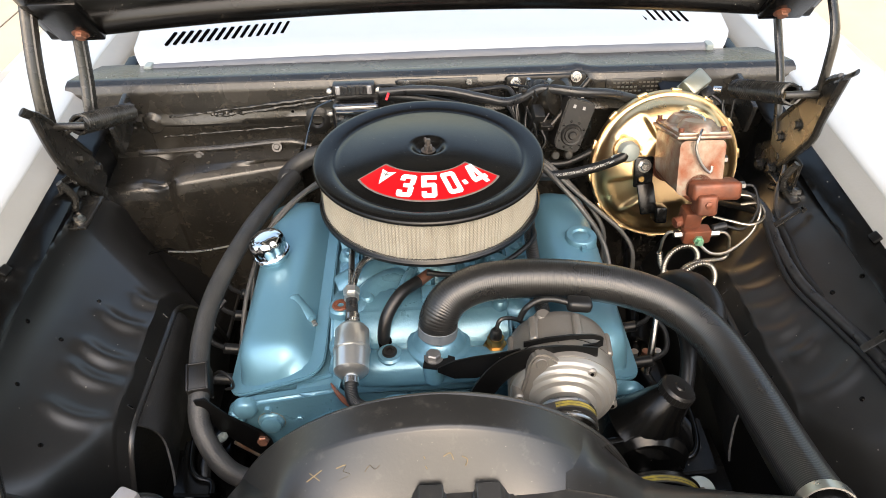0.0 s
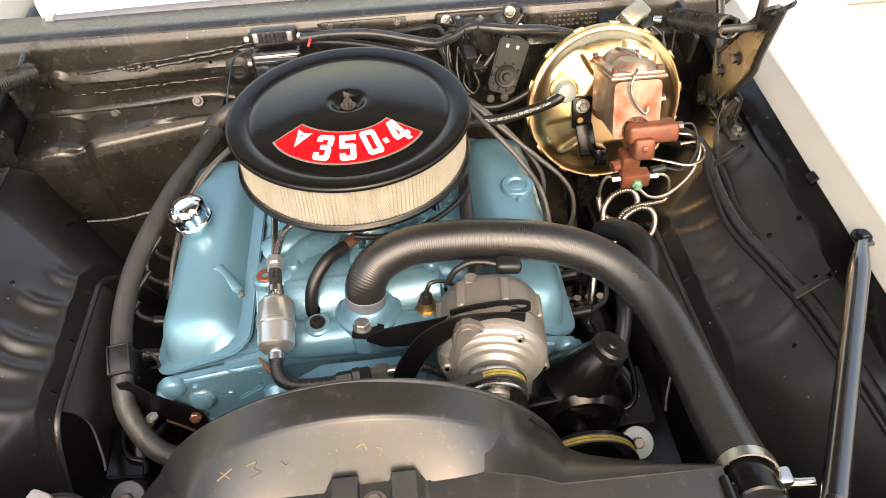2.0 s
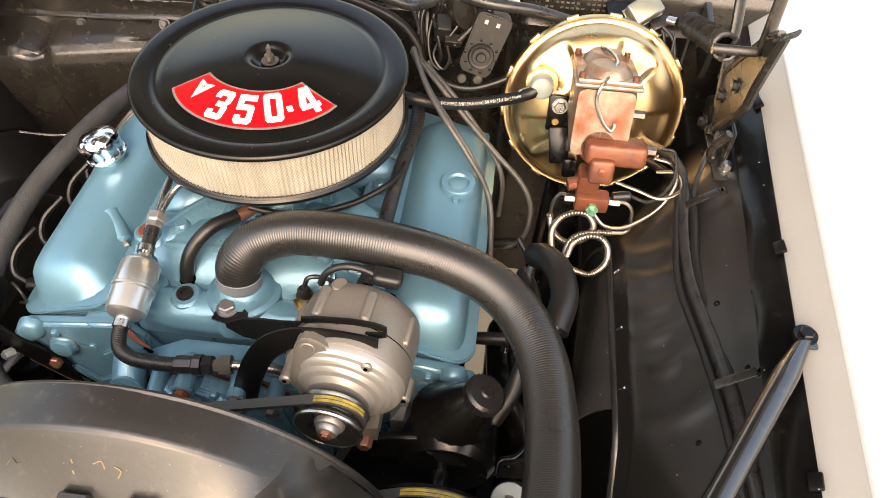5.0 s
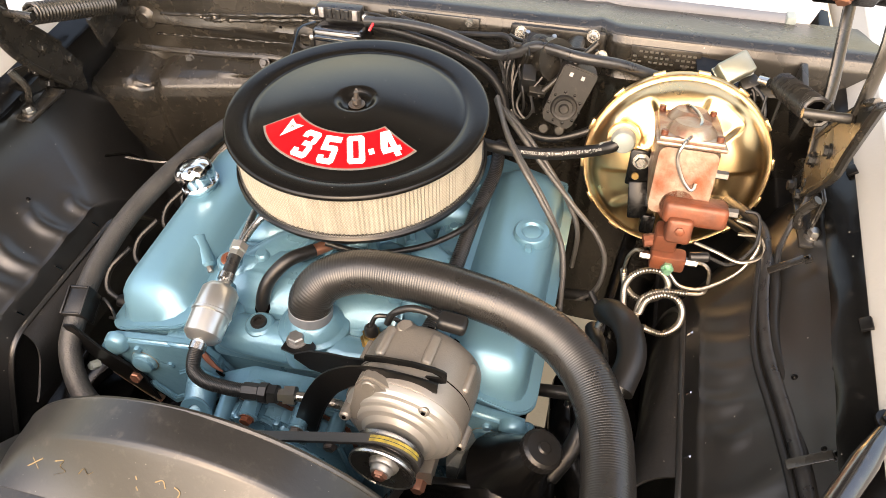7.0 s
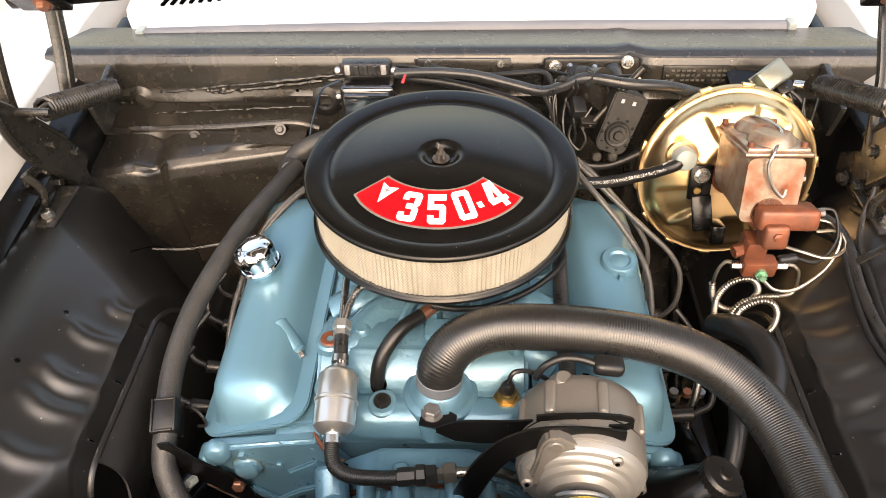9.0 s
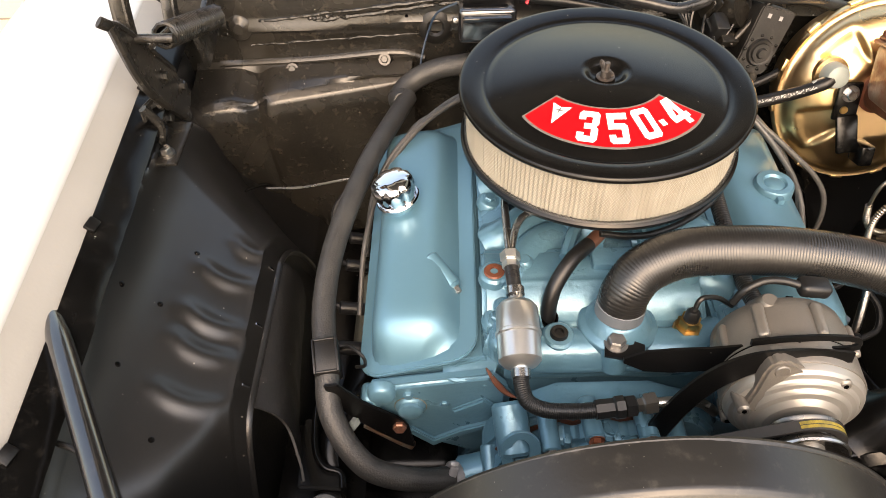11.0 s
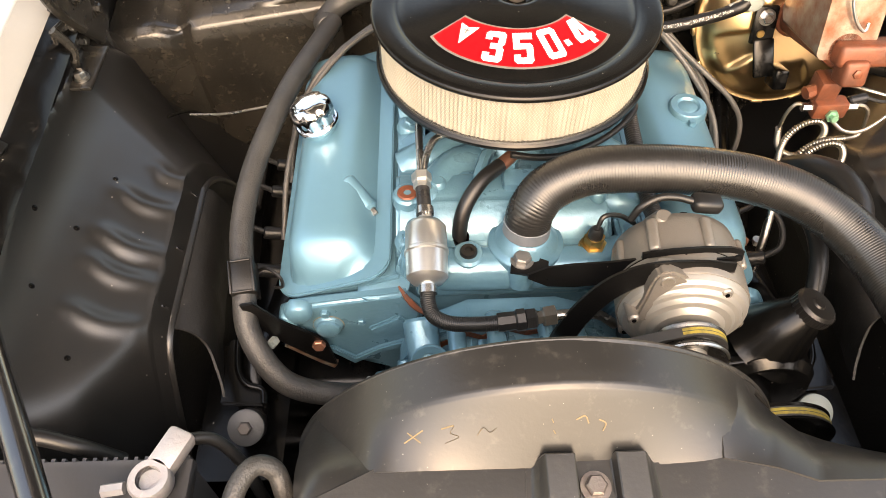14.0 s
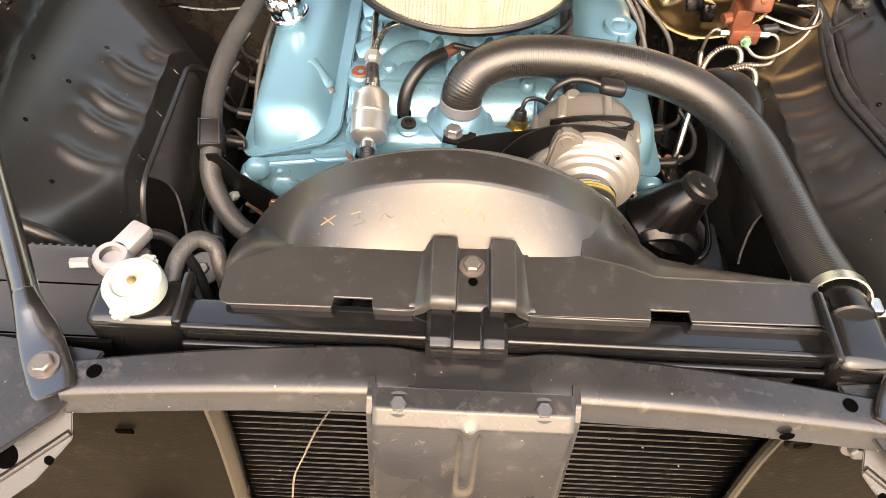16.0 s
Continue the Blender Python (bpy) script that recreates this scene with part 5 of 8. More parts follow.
def fan_shroud():
    zc, xc, R = 0.727, 0.008, 0.250
    e = thing("fan_shroud", (CX, -0.55, 0.60), "dull black plastic fan shroud with chalk marks", "fan shroud")

    def ring(u, v):
        th = radians(-105 + 210 * u)
        prof = [(-0.526, 0.0), (-0.5155, 0.24), (-0.505, 0.48), (-0.495, 0.71), (-0.488, 0.87), (-0.4845, 0.945), (-0.481, 0.985), (-0.470, 1.0), (-0.442, 1.0)]
        k = min(int(v * 8 + 1e-6), 7)
        s = v * 8 - k
        y = prof[k][0] + (prof[k + 1][0] - prof[k][0]) * s
        g = prof[k][1] + (prof[k + 1][1] - prof[k][1]) * s
        r0 = min(R, 0.195 / max(math.cos(th), 1e-3)) if abs(th) < 1.5 else R
        r = r0 + (R - r0) * g if g <= 1 else R
        back = max(0.0, min(1.0, (math.degrees(th) - 35) / 14))
        y += (-0.448 - y) * back * (1 if y < -0.448 else 0)
        return (xc + r * math.sin(th) * (1 if th < 0 else 0.94), y, zc + r * math.cos(th) - (0.004 if th > 0 else 0) * math.sin(th))

    part("cowl_ring", sheet(ring, 110, 32, 0.003), PLASTIC, e, sharp=50)
    part("rim", tube([(xc + (R - 0.003) * math.sin(radians(-105 + 7 * k)) * (1 if k < 15 else 0.94), -0.443, zc + (R - 0.003) * math.cos(radians(-105 + 7 * k))) for k in range(31)], 0.0035, 8, 2), PLASTIC, e)

    def tilted(y):
        return 0.9215 + 0.085 * (y + 0.520)

    plan = [(-0.206, -0.553), (-0.192, -0.543), (-0.142, -0.520), (0.150, -0.520), (0.197, -0.540), (0.351, -0.541), (0.351, -0.5845), (0.2245, -0.5865), (0.2235, -0.5765), (0.1885, -0.5765), (0.1875, -0.5870), (0.075, -0.5885), (0.071, -0.583), (-0.025, -0.583), (-0.029, -0.5885),
            (-0.0665, -0.5885), (-0.0675, -0.5785), (-0.1025, -0.5785), (-0.1035, -0.5890), (-0.197, -0.5905), (-0.204, -0.588), (-0.207, -0.581)]
    shear = Matrix(((1, 0, 0, 0), (0, 1, 0, 0), (0, 0.085, 1, 0.9185 + 0.085 * 0.520), (0, 0, 0, 1)))
    part("flange", prism(plan, 0.003, shear, 0.0007, 1), PLASTIC, e, sharp=25)
    for x0, x1 in ((-0.196, -0.104), (-0.066, -0.030), (0.076, 0.187), (0.225, 0.350)):  # turned-down front edge
        part("edge_lip", box(((x0 + x1) / 2, -0.5880, 0.9105), (x1 - x0, 0.0028, 0.010), 0.0008, 1), PLASTIC, e)

    def wing(u, v):  # right wing: sweeps in a hollow line from the ring to the flange's end
        f = [bend(u, p) for p in (((0, 0.128), (0.3, 0.170), (0.5, 0.197), (0.62, 0.232), (0.75, 0.270), (0.88, 0.312), (1, 0.351)), ((0, -0.522), (0.3, -0.532), (0.5, -0.5425), (1, -0.5435)), ((0, 0.9205), (0.5, 0.9188), (1, 0.9180)))]
        b = [bend(u, p) for p in (((0, 0.132), (0.1, 0.168), (0.25, 0.193), (0.38, 0.211), (0.5, 0.228), (0.62, 0.243), (0.75, 0.265), (0.88, 0.300), (1, 0.351)),
                                  ((0, -0.458), (0.1, -0.452), (0.25, -0.448), (0.38, -0.453), (0.5, -0.463), (0.62, -0.478), (0.75, -0.496), (0.88, -0.520), (1, -0.5405)), ((0, 0.934), (0.1, 0.905), (0.25, 0.866), (0.38, 0.846), (0.5, 0.833), (0.62, 0.840), (0.75, 0.860), (0.88, 0.890), (1, 0.916)))]
        p = Vector(f).lerp(Vector(b), v)
        p.z += 0.018 * math.sin(math.pi * v) * math.sin(math.pi * u)
        return p

    part("wing", sheet(wing, 48, 20, -0.003), PLASTIC, e, sharp=60)

    def left_wing(u, v):  # left corner: falls from the flange to the ring
        f = Vector((-0.207 + 0.065 * u, -0.556 + 0.036 * u, 0.9165 + 0.004 * u))
        b = Vector((-0.208 - 0.008 * math.sin(math.pi * u), -0.553 + 0.103 * u, 0.913 - 0.058 * u))
        p = f.lerp(b, v)
        p.z += 0.010 * math.sin(math.pi * v) * math.sin(math.pi * u * 0.9)
        return p

    part("wing", sheet(left_wing, 24, 14, 0.003), PLASTIC, e, sharp=60)
    # folded saddle in the middle with its bolt
    across = [(-0.0275, 0.0), (-0.0235, 0.0), (-0.0215, 0.0015), (-0.0150, 0.0165), (-0.0138, 0.0175), (0.0072, 0.0175), (0.0084, 0.0165), (0.0098, 0.0045), (0.0112, 0.0035), (0.0370, 0.0035), (0.0384, 0.0045), (0.0400, 0.0165), (0.0412, 0.0175), (0.0620, 0.0175), (0.0632, 0.0165), (0.0695, 0.0015), (0.0715, 0.0), (0.0755, 0.0)]

    def saddle(u, v):
        k = min(int(u * 17 + 1e-6), 16)
        x = across[k][0] + (across[k + 1][0] - across[k][0]) * (u * 17 - k)
        h = across[k][1] + (across[k + 1][1] - across[k][1]) * (u * 17 - k)
        y = bend(v, [(0, -0.5185), (0.06, -0.5200), (0.88, -0.5835), (0.94, -0.5875), (1, -0.5890)])
        drop = bend(v, [(0, 0.012), (0.06, 0.0), (0.88, 0.0), (0.94, 0.0025), (1, 0.010)])
        spread = 1 + 0.13 * v * (1 if h < 0.003 and (x < 0 or x > 0.05) else 0)
        return (0.023 + (x - 0.023) * spread, y, 0.9225 + 0.085 * (y + 0.520) + h * (1 - 0.25 * v) - drop)

    part("saddle", sheet(saddle, 34, 24, -0.0025), PLASTIC, e, sharp=30)
    hex_bolt((0.023, -0.543, 0.9255), (0.023, -0.548, 1.0), 0.0085, 0.007, 0.012, DULLSTEEL, e)
    part("slot", lathe([(0, 0), (0.0045, 0), (0.0045, 0.0006), (0, 0.0006)], 14, Matrix.Translation((0.024, -0.560, 0.9240))), DARK, e)
    # faded chalk strokes
    def stroke(pts):
        out = []
        for a, y in pts:
            th = radians(a)
            g = bend(y, [(-0.526, 0.0), (-0.5155, 0.24), (-0.505, 0.48), (-0.495, 0.71), (-0.486, 0.90)])
            r0 = min(R, 0.195 / math.cos(th))
            r = r0 + (R - r0) * g + 0.0004
            out.append((xc + r * math.sin(th), y, zc + r * math.cos(th)))
        part("chalk_mark", tube(out, 0.0006, 6, 4, flat=0.25), CHALK, e)

    stroke([(-33, -0.506), (-29, -0.499)])
    stroke([(-32, -0.499), (-30, -0.507)])
    stroke([(-25.5, -0.500), (-23, -0.499), (-24, -0.503), (-22.6, -0.506), (-25.5, -0.509)])
    stroke([(-19, -0.506), (-17.5, -0.502), (-16.5, -0.505), (-15.0, -0.503)])
    stroke([(-4.2, -0.500), (-3.9, -0.502)])
    stroke([(-4.0, -0.506), (-3.6, -0.508)])
    stroke([(0.5, -0.501), (2.2, -0.499), (3.0, -0.503)])
    stroke([(5.0, -0.501), (6.4, -0.503), (6.0, -0.507)])
    # steel mounting strap over the radiator
    strap = thing("radiator_strap", (0.023, -0.60, 0.905), "black steel strap holding the radiator top", "bracket")

    ribs = [(0, 0.0), (0.05, 0.0042), (0.27, 0.0042), (0.31, 0.0), (0.69, 0.0), (0.73, 0.0042), (0.95, 0.0042), (1, 0.0)]

    def st(u, v):
        prof = [(-0.570, 0.9130), (-0.590, 0.9140), (-0.604, 0.9165), (-0.6185, 0.9165), (-0.6235, 0.9140), (-0.6255, 0.9085), (-0.6260, 0.9020)]
        k = min(int(v * 6 + 1e-6), 5)
        q = v * 6 - k
        h = bend(u, ribs) * (1 if v < 0.8 else 1 - 0.5 * (v - 0.8) / 0.2)
        return (-0.0155 + 0.0700 * u, prof[k][0] + (prof[k + 1][0] - prof[k][0]) * q - 0.3 * h * (v > 0.6), prof[k][1] + (prof[k + 1][1] - prof[k][1]) * q + h)

    part("strap", sheet(st, 40, 24, 0.002), RADBLACK, strap, sharp=30)


CHALK = surface("chalk_yellow", (0.13, 0.095, 0.045), 0.7, bump=0.3)
fan_shroud()


def heater_hose():
    e = thing("heater_hose", (-0.17, -0.31, 0.632), "grey-black cloth-reinforced rubber heater hose", "heater hose")
    line = [(-0.159, -0.311, 0.632), (-0.215, -0.330, 0.658), (-0.279, -0.328, 0.691), (-0.318, -0.287, 0.732), (-0.326, -0.236, 0.762), (-0.336, -0.155, 0.780), (-0.326, -0.06, 0.800), (-0.294, 0.07, 0.812), (-0.262, 0.18, 0.806), (-0.245, 0.235, 0.803)]
    part("hose", tube(line, 0.0145, 20, 8), HEATER, e)
    part("hose_end", tube([(-0.262, 0.235, 0.800), (-0.24, 0.262, 0.812), (-0.20, 0.272, 0.828), (-0.15, 0.275, 0.835), (-0.08, 0.29, 0.835)], 0.0165, 16, 8), HEATER, e)
    part("elbow", lathe([(0, 0.016), (0.012, 0.014), (0.019, 0.005), (0.02, -0.012), (0, -0.016)], 18, Matrix.Translation((-0.256, 0.232, 0.800)) @ pose(0, 0, 0, 60, 20, 0)), HEATER, e)
    m = along((-0.3265, -0.228, 0.764), (-0.331, -0.200, 0.7725))
    clip = part("clip", moved(box((0, 0, 0), (0.031, 0.034, 0.043), 0.003), m), RUBBER, e, "black rubber hose clip")
    for dx, dz, sx, sz in ((-0.0135, 0, 0.003, 0.042), (0.0135, 0, 0.003, 0.042), (0, -0.0195, 0.024, 0.003), (0, 0.0195, 0.024, 0.003)):
        for dy in (-0.0178, 0.0178):
            part("clip_rim", moved(box((dx, dy, dz), (sx, 0.003, sz), 0.001), m), RUBBER, clip)
    part("spring_clamp", lathe([(0.0150, 0), (0.0180, 0), (0.0180, 0.012), (0.0150, 0.012)], 24, along((-0.172, -0.315, 0.638), (-0.19, -0.321, 0.646))), LEAD, e, "grey spring clamp")
    for k in (-1, 1):
        part("clamp_tang", box((-0.180, -0.318 + 0.004 * k, 0.662 + 0.003 * k), (0.010, 0.006, 0.022), 0.002, m=pose(0, 0, 0, 20 * k, 15, 0)), LEAD, e)
    plate = [(-0.325, 0.772), (-0.309, 0.775), (-0.283, 0.735), (-0.246, 0.700), (-0.234, 0.680), (-0.228, 0.622), (-0.240, 0.630), (-0.262, 0.652), (-0.299, 0.696), (-0.322, 0.742)]
    part("bracket", prism(plate, 0.004, axes(Vector((0, -0.266, 0)), Vector((1, 0, 0)), Vector((0, 0, 1)), Vector((0, -1, 0))), 0.0012), BRACKET, e, "flat black steel bracket")
    part("rusty_edge", tube([(-0.287, -0.262, 0.672), (-0.266, -0.262, 0.648), (-0.246, -0.262, 0.625), (-0.232, -0.262, 0.612)], 0.0065, 8, 5, flat=0.5), IRON, e)
    hex_bolt((-0.297, -0.276, 0.700), (-0.31, -0.33, 0.74), 0.0065, 0.012, 0, CAPWHITE, e)
    part("loop", tube([(-0.318, -0.20, 0.745), (-0.300, -0.212, 0.765), (-0.285, -0.222, 0.760), (-0.284, -0.225, 0.745), (-0.296, -0.222, 0.738)], 0.0021, 8, 6), WIRE, e)
    hex_bolt((-0.2445, -0.2705, 0.681), (-0.2445, -0.4, 0.72), 0.0085, 0.007, 0.0, COPPER, e)


heater_hose()


# ---- alternator, brackets and belts ----
def alternator():
    a, b = Vector((0.1625, -0.380, 0.822)), Vector((0.1745, -0.228, 0.822))
    m = along(a, b)
    e = thing("alternator", (0.168, -0.30, 0.75), "cast aluminium alternator with steel pulley", "alternator")
    # front housing: soft concentric steps round the shaft
    prof = [(0, 0.030), (0.026, 0.030), (0.0345, 0.0305), (0.0380, 0.0335), (0.0400, 0.0355), (0.0430, 0.0362), (0.0465, 0.0366), (0.0490, 0.0385), (0.0505, 0.0403), (0.0525, 0.0412), (0.0550, 0.0417), (0.0572, 0.0434), (0.0588, 0.0456), (0.0608, 0.0466), (0.0632, 0.0475), (0.0655, 0.0510), (0.0668, 0.0550), (0.0675, 0.0600), (0.0675, 0.0860), (0, 0.0860)]
    part("front_housing", lathe(prof, 72, m), MACHINED, e, sharp=14)
    part("front_skirt", lathe([(0.060, 0.058), (0.0684, 0.058), (0.0692, 0.0600), (0.0692, 0.0855), (0.060, 0.0855)], 64, m), ALLOY, e)
    part("rear_housing", lathe([(0, 0.0875), (0.0692, 0.0875), (0.0692, 0.112), (0.0682, 0.126), (0.0660, 0.138), (0.0560, 0.146), (0, 0.148)], 64, m), ALLOY, e, sharp=60)
    part("seam", lathe([(0, 0.0855), (0.0684, 0.0855), (0.0684, 0.0878), (0, 0.0878)], 48, m), DARK, e)
    # cast crest for the adjusting bolt: tall at one end, running down along the housing
    cr = axes(Vector((0.168, -0.332, 0.875)), Vector((1, 0, 0.02)), Vector((0, 0.20, 0.98)), Vector((0, 0.98, -0.20)))
    part("adjust_boss", prism([(-0.060, -0.045), (-0.052, -0.012), (-0.048, 0.012), (-0.042, 0.022), (-0.033, 0.025), (-0.024, 0.022), (-0.006, 0.010), (0.014, 0.001), (0.030, -0.006), (0.046, -0.013), (0.056, -0.030), (0.058, -0.045)], 0.026, cr, 0.003), ALLOY, e, "cast adjusting crest")
    part("boss_ring", lathe([(0.0042, 0.0012), (0.0065, 0.0014), (0.0075, 0.0), (0.0042, 0.0)], 24, along(cr @ Vector((-0.033, 0.012, 0.0)), cr @ Vector((-0.033, 0.012, -0.1)))), ALLOY, e)
    for px, py, r in ((0.028, -0.004, 0.0068), (-0.060, -0.036, 0.0066)):
        p = cr @ Vector((px, py, 0.020))
        q = cr @ Vector((px, py, -0.006))
        part("screw_lug", rod(p, q, r, 18, 0.002), ALLOY, e)
        part("lug_hole", rod(q.lerp(p, 0.03), q + (q - p) * 0.02, 0.0024, 12), DARK, e)
    for ang in (200, 318):
        t = radians(ang)
        p = Vector((0.0695 * math.cos(t), 0.0695 * math.sin(t), 0))
        part("through_bolt_lug", moved(rod(p + Vector((0, 0, 0.056)), p + Vector((0, 0, 0.084)), 0.0072, 16, 0.002), m), ALLOY, e)
        part("bolt_hole", moved(rod(p + Vector((0, 0, 0.0565)), p + Vector((0, 0, 0.0552)), 0.0034, 10), m), DARK, e)
    # raised pads and ribs cast on the rear half
    for ang, w, z0, z1, h in ((58, 0.012, 0.090, 0.132, 0.0722), (104, 0.012, 0.090, 0.130, 0.0712), (22, 0.010, 0.090, 0.128, 0.0706), (150, 0.010, 0.090, 0.128, 0.0706)):
        t = radians(ang)
        part("cast_rib", moved(box(((h - 0.004) * math.cos(t), (h - 0.004) * math.sin(t), (z0 + z1) / 2), (0.014, w, z1 - z0), 0.004, 3, m=pose(0, 0, 0, 0, 0, ang)), m @ Matrix.Rotation(radians(-90 + math.degrees(math.atan2((m.inverted().to_3x3() @ Vector((0, 0, 1))).y, (m.inverted().to_3x3() @ Vector((0, 0, 1))).x))), 4, "Z")), ALLOY, e, sharp=60)
    for k in range(9):
        t = radians(20 + 36 * k)
        part("vent_slot", moved(box((0.046 * math.cos(t), 0.046 * math.sin(t), 0.1475), (0.016, 0.007, 0.004), m=pose(0, 0, 0, 0, 0, math.degrees(t))), m), DARK, e)
    pul = part("pulley", lathe([(0, 0.003), (0.014, 0.003), (0.022, 0.0015), (0.030, -0.002), (0.0345, -0.005), (0.0368, -0.0055), (0.0378, -0.003), (0.0370, 0.000), (0.028, 0.008), (0.0375, 0.016), (0.0385, 0.020), (0.02, 0.030), (0, 0.030)], 64, m), PULLEY, e, "steel pulley with a dished face", sharp=60)
    part("rim", lathe([(0.0352, -0.0052), (0.0362, -0.0064), (0.0374, -0.0056), (0.0380, -0.0034), (0.0368, -0.003), (0.0352, -0.004)], 64, m), STEEL, pul)
    part("hub", lathe([(0, -0.010), (0.0105, -0.010), (0.0118, -0.008), (0.0125, -0.004), (0.0150, -0.003), (0.0165, 0.000), (0.0170, 0.003), (0, 0.003)], 32, m), MACHINED, pul)
    part("pulley_nut", lathe([(0, -0.0155), (0.0050, -0.0155), (0.0055, -0.0135), (0.0080, -0.0140), (0.0088, -0.0125), (0.0088, -0.006), (0, -0.006)], 6, m), COPPER, pul)
    part("plug_connector", box((0.200, -0.226, 0.884), (0.034, 0.022, 0.017), 0.006, 3, m=pose(0, 0, 0, 0, 8, 0)), WIRE, e)
    part("plug_lead", tube([(0.186, -0.226, 0.887), (0.168, -0.222, 0.890), (0.148, -0.222, 0.890), (0.130, -0.226, 0.880), (0.122, -0.228, 0.862)], 0.0042, 10, 6), WIRE, e)
    part("plug_lead", tube([(0.186, -0.222, 0.885), (0.165, -0.216, 0.883), (0.150, -0.214, 0.876)], 0.0022, 8, 6), WIRE, e)
    part("terminal_boss", lathe([(0, 0.024), (0.008, 0.024), (0.011, 0.020), (0.020, 0), (0, 0)], 14, Matrix.Translation((0.150, -0.243, 0.862))), ALLOY, e)
    hex_bolt((0.191, -0.352, 0.740), (0.19, -0.45, 0.745), 0.0085, 0.012, 0.0, COPPER, e)
    part("pivot_lug", loft([[(0.176, -0.352, 0.762), (0.206, -0.352, 0.770), (0.206, -0.30, 0.770), (0.176, -0.30, 0.762)], [(0.180, -0.350, 0.728), (0.204, -0.350, 0.728), (0.204, -0.30, 0.728), (0.180, -0.30, 0.728)]]), ALLOY, e)


alternator()


def brackets_and_belts():
    e = thing("alternator_bracket", (0.005, -0.24, 0.80), "black steel slotted alternator adjusting bracket", "bracket")
    # blade from the thermostat bolt, narrowing into a slotted arm
    up = Vector((0, 0.28, 0.96))
    face = Vector((0.10, -0.96, 0.28)).normalized()

    def plate(line, thick):
        """A flat plate: rows of x, y, z at the lower edge and a height."""
        rings = []
        for x, y, z, h in line:
            p = Vector((x, y, z))
            rings.append([p, p + up * h, p + up * h - face * thick, p - face * thick])
        return loft(rings)

    part("foot", loft([[(-0.010, -0.256, 0.8035), (-0.006, -0.230, 0.8035), (-0.006, -0.230, 0.8070), (-0.010, -0.256, 0.8070)], [(0.016, -0.262, 0.8035), (0.022, -0.236, 0.8040), (0.022, -0.236, 0.8075), (0.016, -0.262, 0.8070)], [(0.032, -0.266, 0.8040), (0.034, -0.250, 0.812), (0.034, -0.248, 0.815), (0.032, -0.268, 0.8060)]]), BRACKET, e)
    part("plate", plate([(0.010, -0.264, 0.803, 0.006), (0.032, -0.270, 0.796, 0.027), (0.060, -0.278, 0.805, 0.032), (0.090, -0.287, 0.822, 0.030), (0.118, -0.294, 0.842, 0.026), (0.142, -0.299, 0.866, 0.018), (0.160, -0.302, 0.884, 0.0075)], 0.0032), BRACKET, e)
    part("slot_arm", plate([(0.118, -0.2945, 0.878, 0.0068), (0.145, -0.299, 0.890, 0.0062), (0.175, -0.303, 0.898, 0.0060), (0.200, -0.306, 0.9005, 0.0060), (0.209, -0.307, 0.8985, 0.0062), (0.2135, -0.3075, 0.8935, 0.0080)], 0.0032), BRACKET, e)
    part("slot_arm", plate([(0.142, -0.300, 0.870, 0.0062), (0.170, -0.304, 0.8785, 0.0058), (0.195, -0.307, 0.8840, 0.0056), (0.207, -0.308, 0.8865, 0.0060), (0.2135, -0.3085, 0.8905, 0.0080)], 0.0032), BRACKET, e)
    hex_bolt((0.005, -0.240, 0.808), (0.006, -0.241, 0.9), 0.0105, 0.009, 0.0135, BOLT, e)
    s = thing("alternator_strap", (0.06, -0.35, 0.75), "curved black steel strap beside the alternator", "bracket")
    line = smooth_path([(0.206, -0.316, 0.8880), (0.180, -0.316, 0.8890), (0.145, -0.3165, 0.8885), (0.112, -0.317, 0.880), (0.085, -0.318, 0.858), (0.066, -0.319, 0.826), (0.052, -0.321, 0.790), (0.040, -0.324, 0.750), (0.033, -0.326, 0.722)], 6)
    rings = []
    for i, p in enumerate(line):
        t = (line[min(i + 1, len(line) - 1)] - line[max(i - 1, 0)]).normalized()
        side = t.cross(face).normalized()
        w = 0.0055 + 0.0085 * min(1.0, i / (len(line) * 0.45))
        rings.append([p + side * w, p - side * w, p - side * w - face * 0.0032, p + side * w - face * 0.0032])
    part("strap", loft(rings), BRACKET, s, sharp=30)
    part("strap_edge", tube([r[1] - face * 0.0016 for r in rings], 0.0019, 6, smooth=False), BRACKET, s)
    hex_bolt((0.037, -0.328, 0.735), (0.037, -0.45, 0.74), 0.008, 0.007, 0.011, STEEL, s)

    def belt(name, centres, y, w, label, mark=False):
        """A belt round pulleys: (x, z, radius) in turn."""
        t = thing(name, (centres[0][0], y, centres[0][1]), label, "drive belt", "drive belts")
        pts = []
        n = len(centres)
        hull = []
        for x, z, r in centres:
            for k in range(29):
                a = 2 * math.pi * k / 48
                hull.append((x + r * math.cos(a), z + r * math.sin(a)))
        hull = sorted(set(hull))

        def half(ps):
            out = []
            for p in ps:
                while len(out) > 1 and (out[-1][0] - out[-2][0]) * (p[1] - out[-2][1]) - (out[-1][1] - out[-2][1]) * (p[0] - out[-2][0]) <= 0:
                    out.pop()
                out.append(p)
            return out

        loop = half(hull)[:-1] + half(hull[::-1])[:-1]
        bm = bmesh.new()
        m = len(loop)
        rows = []
        for i, (x, z) in enumerate(loop):
            px, pz = loop[i - 1]
            nx, nz = loop[(i + 1) % m]
            tx, tz = nx - px, nz - pz
            ln = math.hypot(tx, tz)
            ox, oz = tz / ln, -tx / ln
            rows.append([bm.verts.new((x + o * ox, y + d, z + o * oz)) for o, d in ((0.0, -w / 2), (0.0, w / 2), (-0.008, w / 3), (-0.008, -w / 3))])
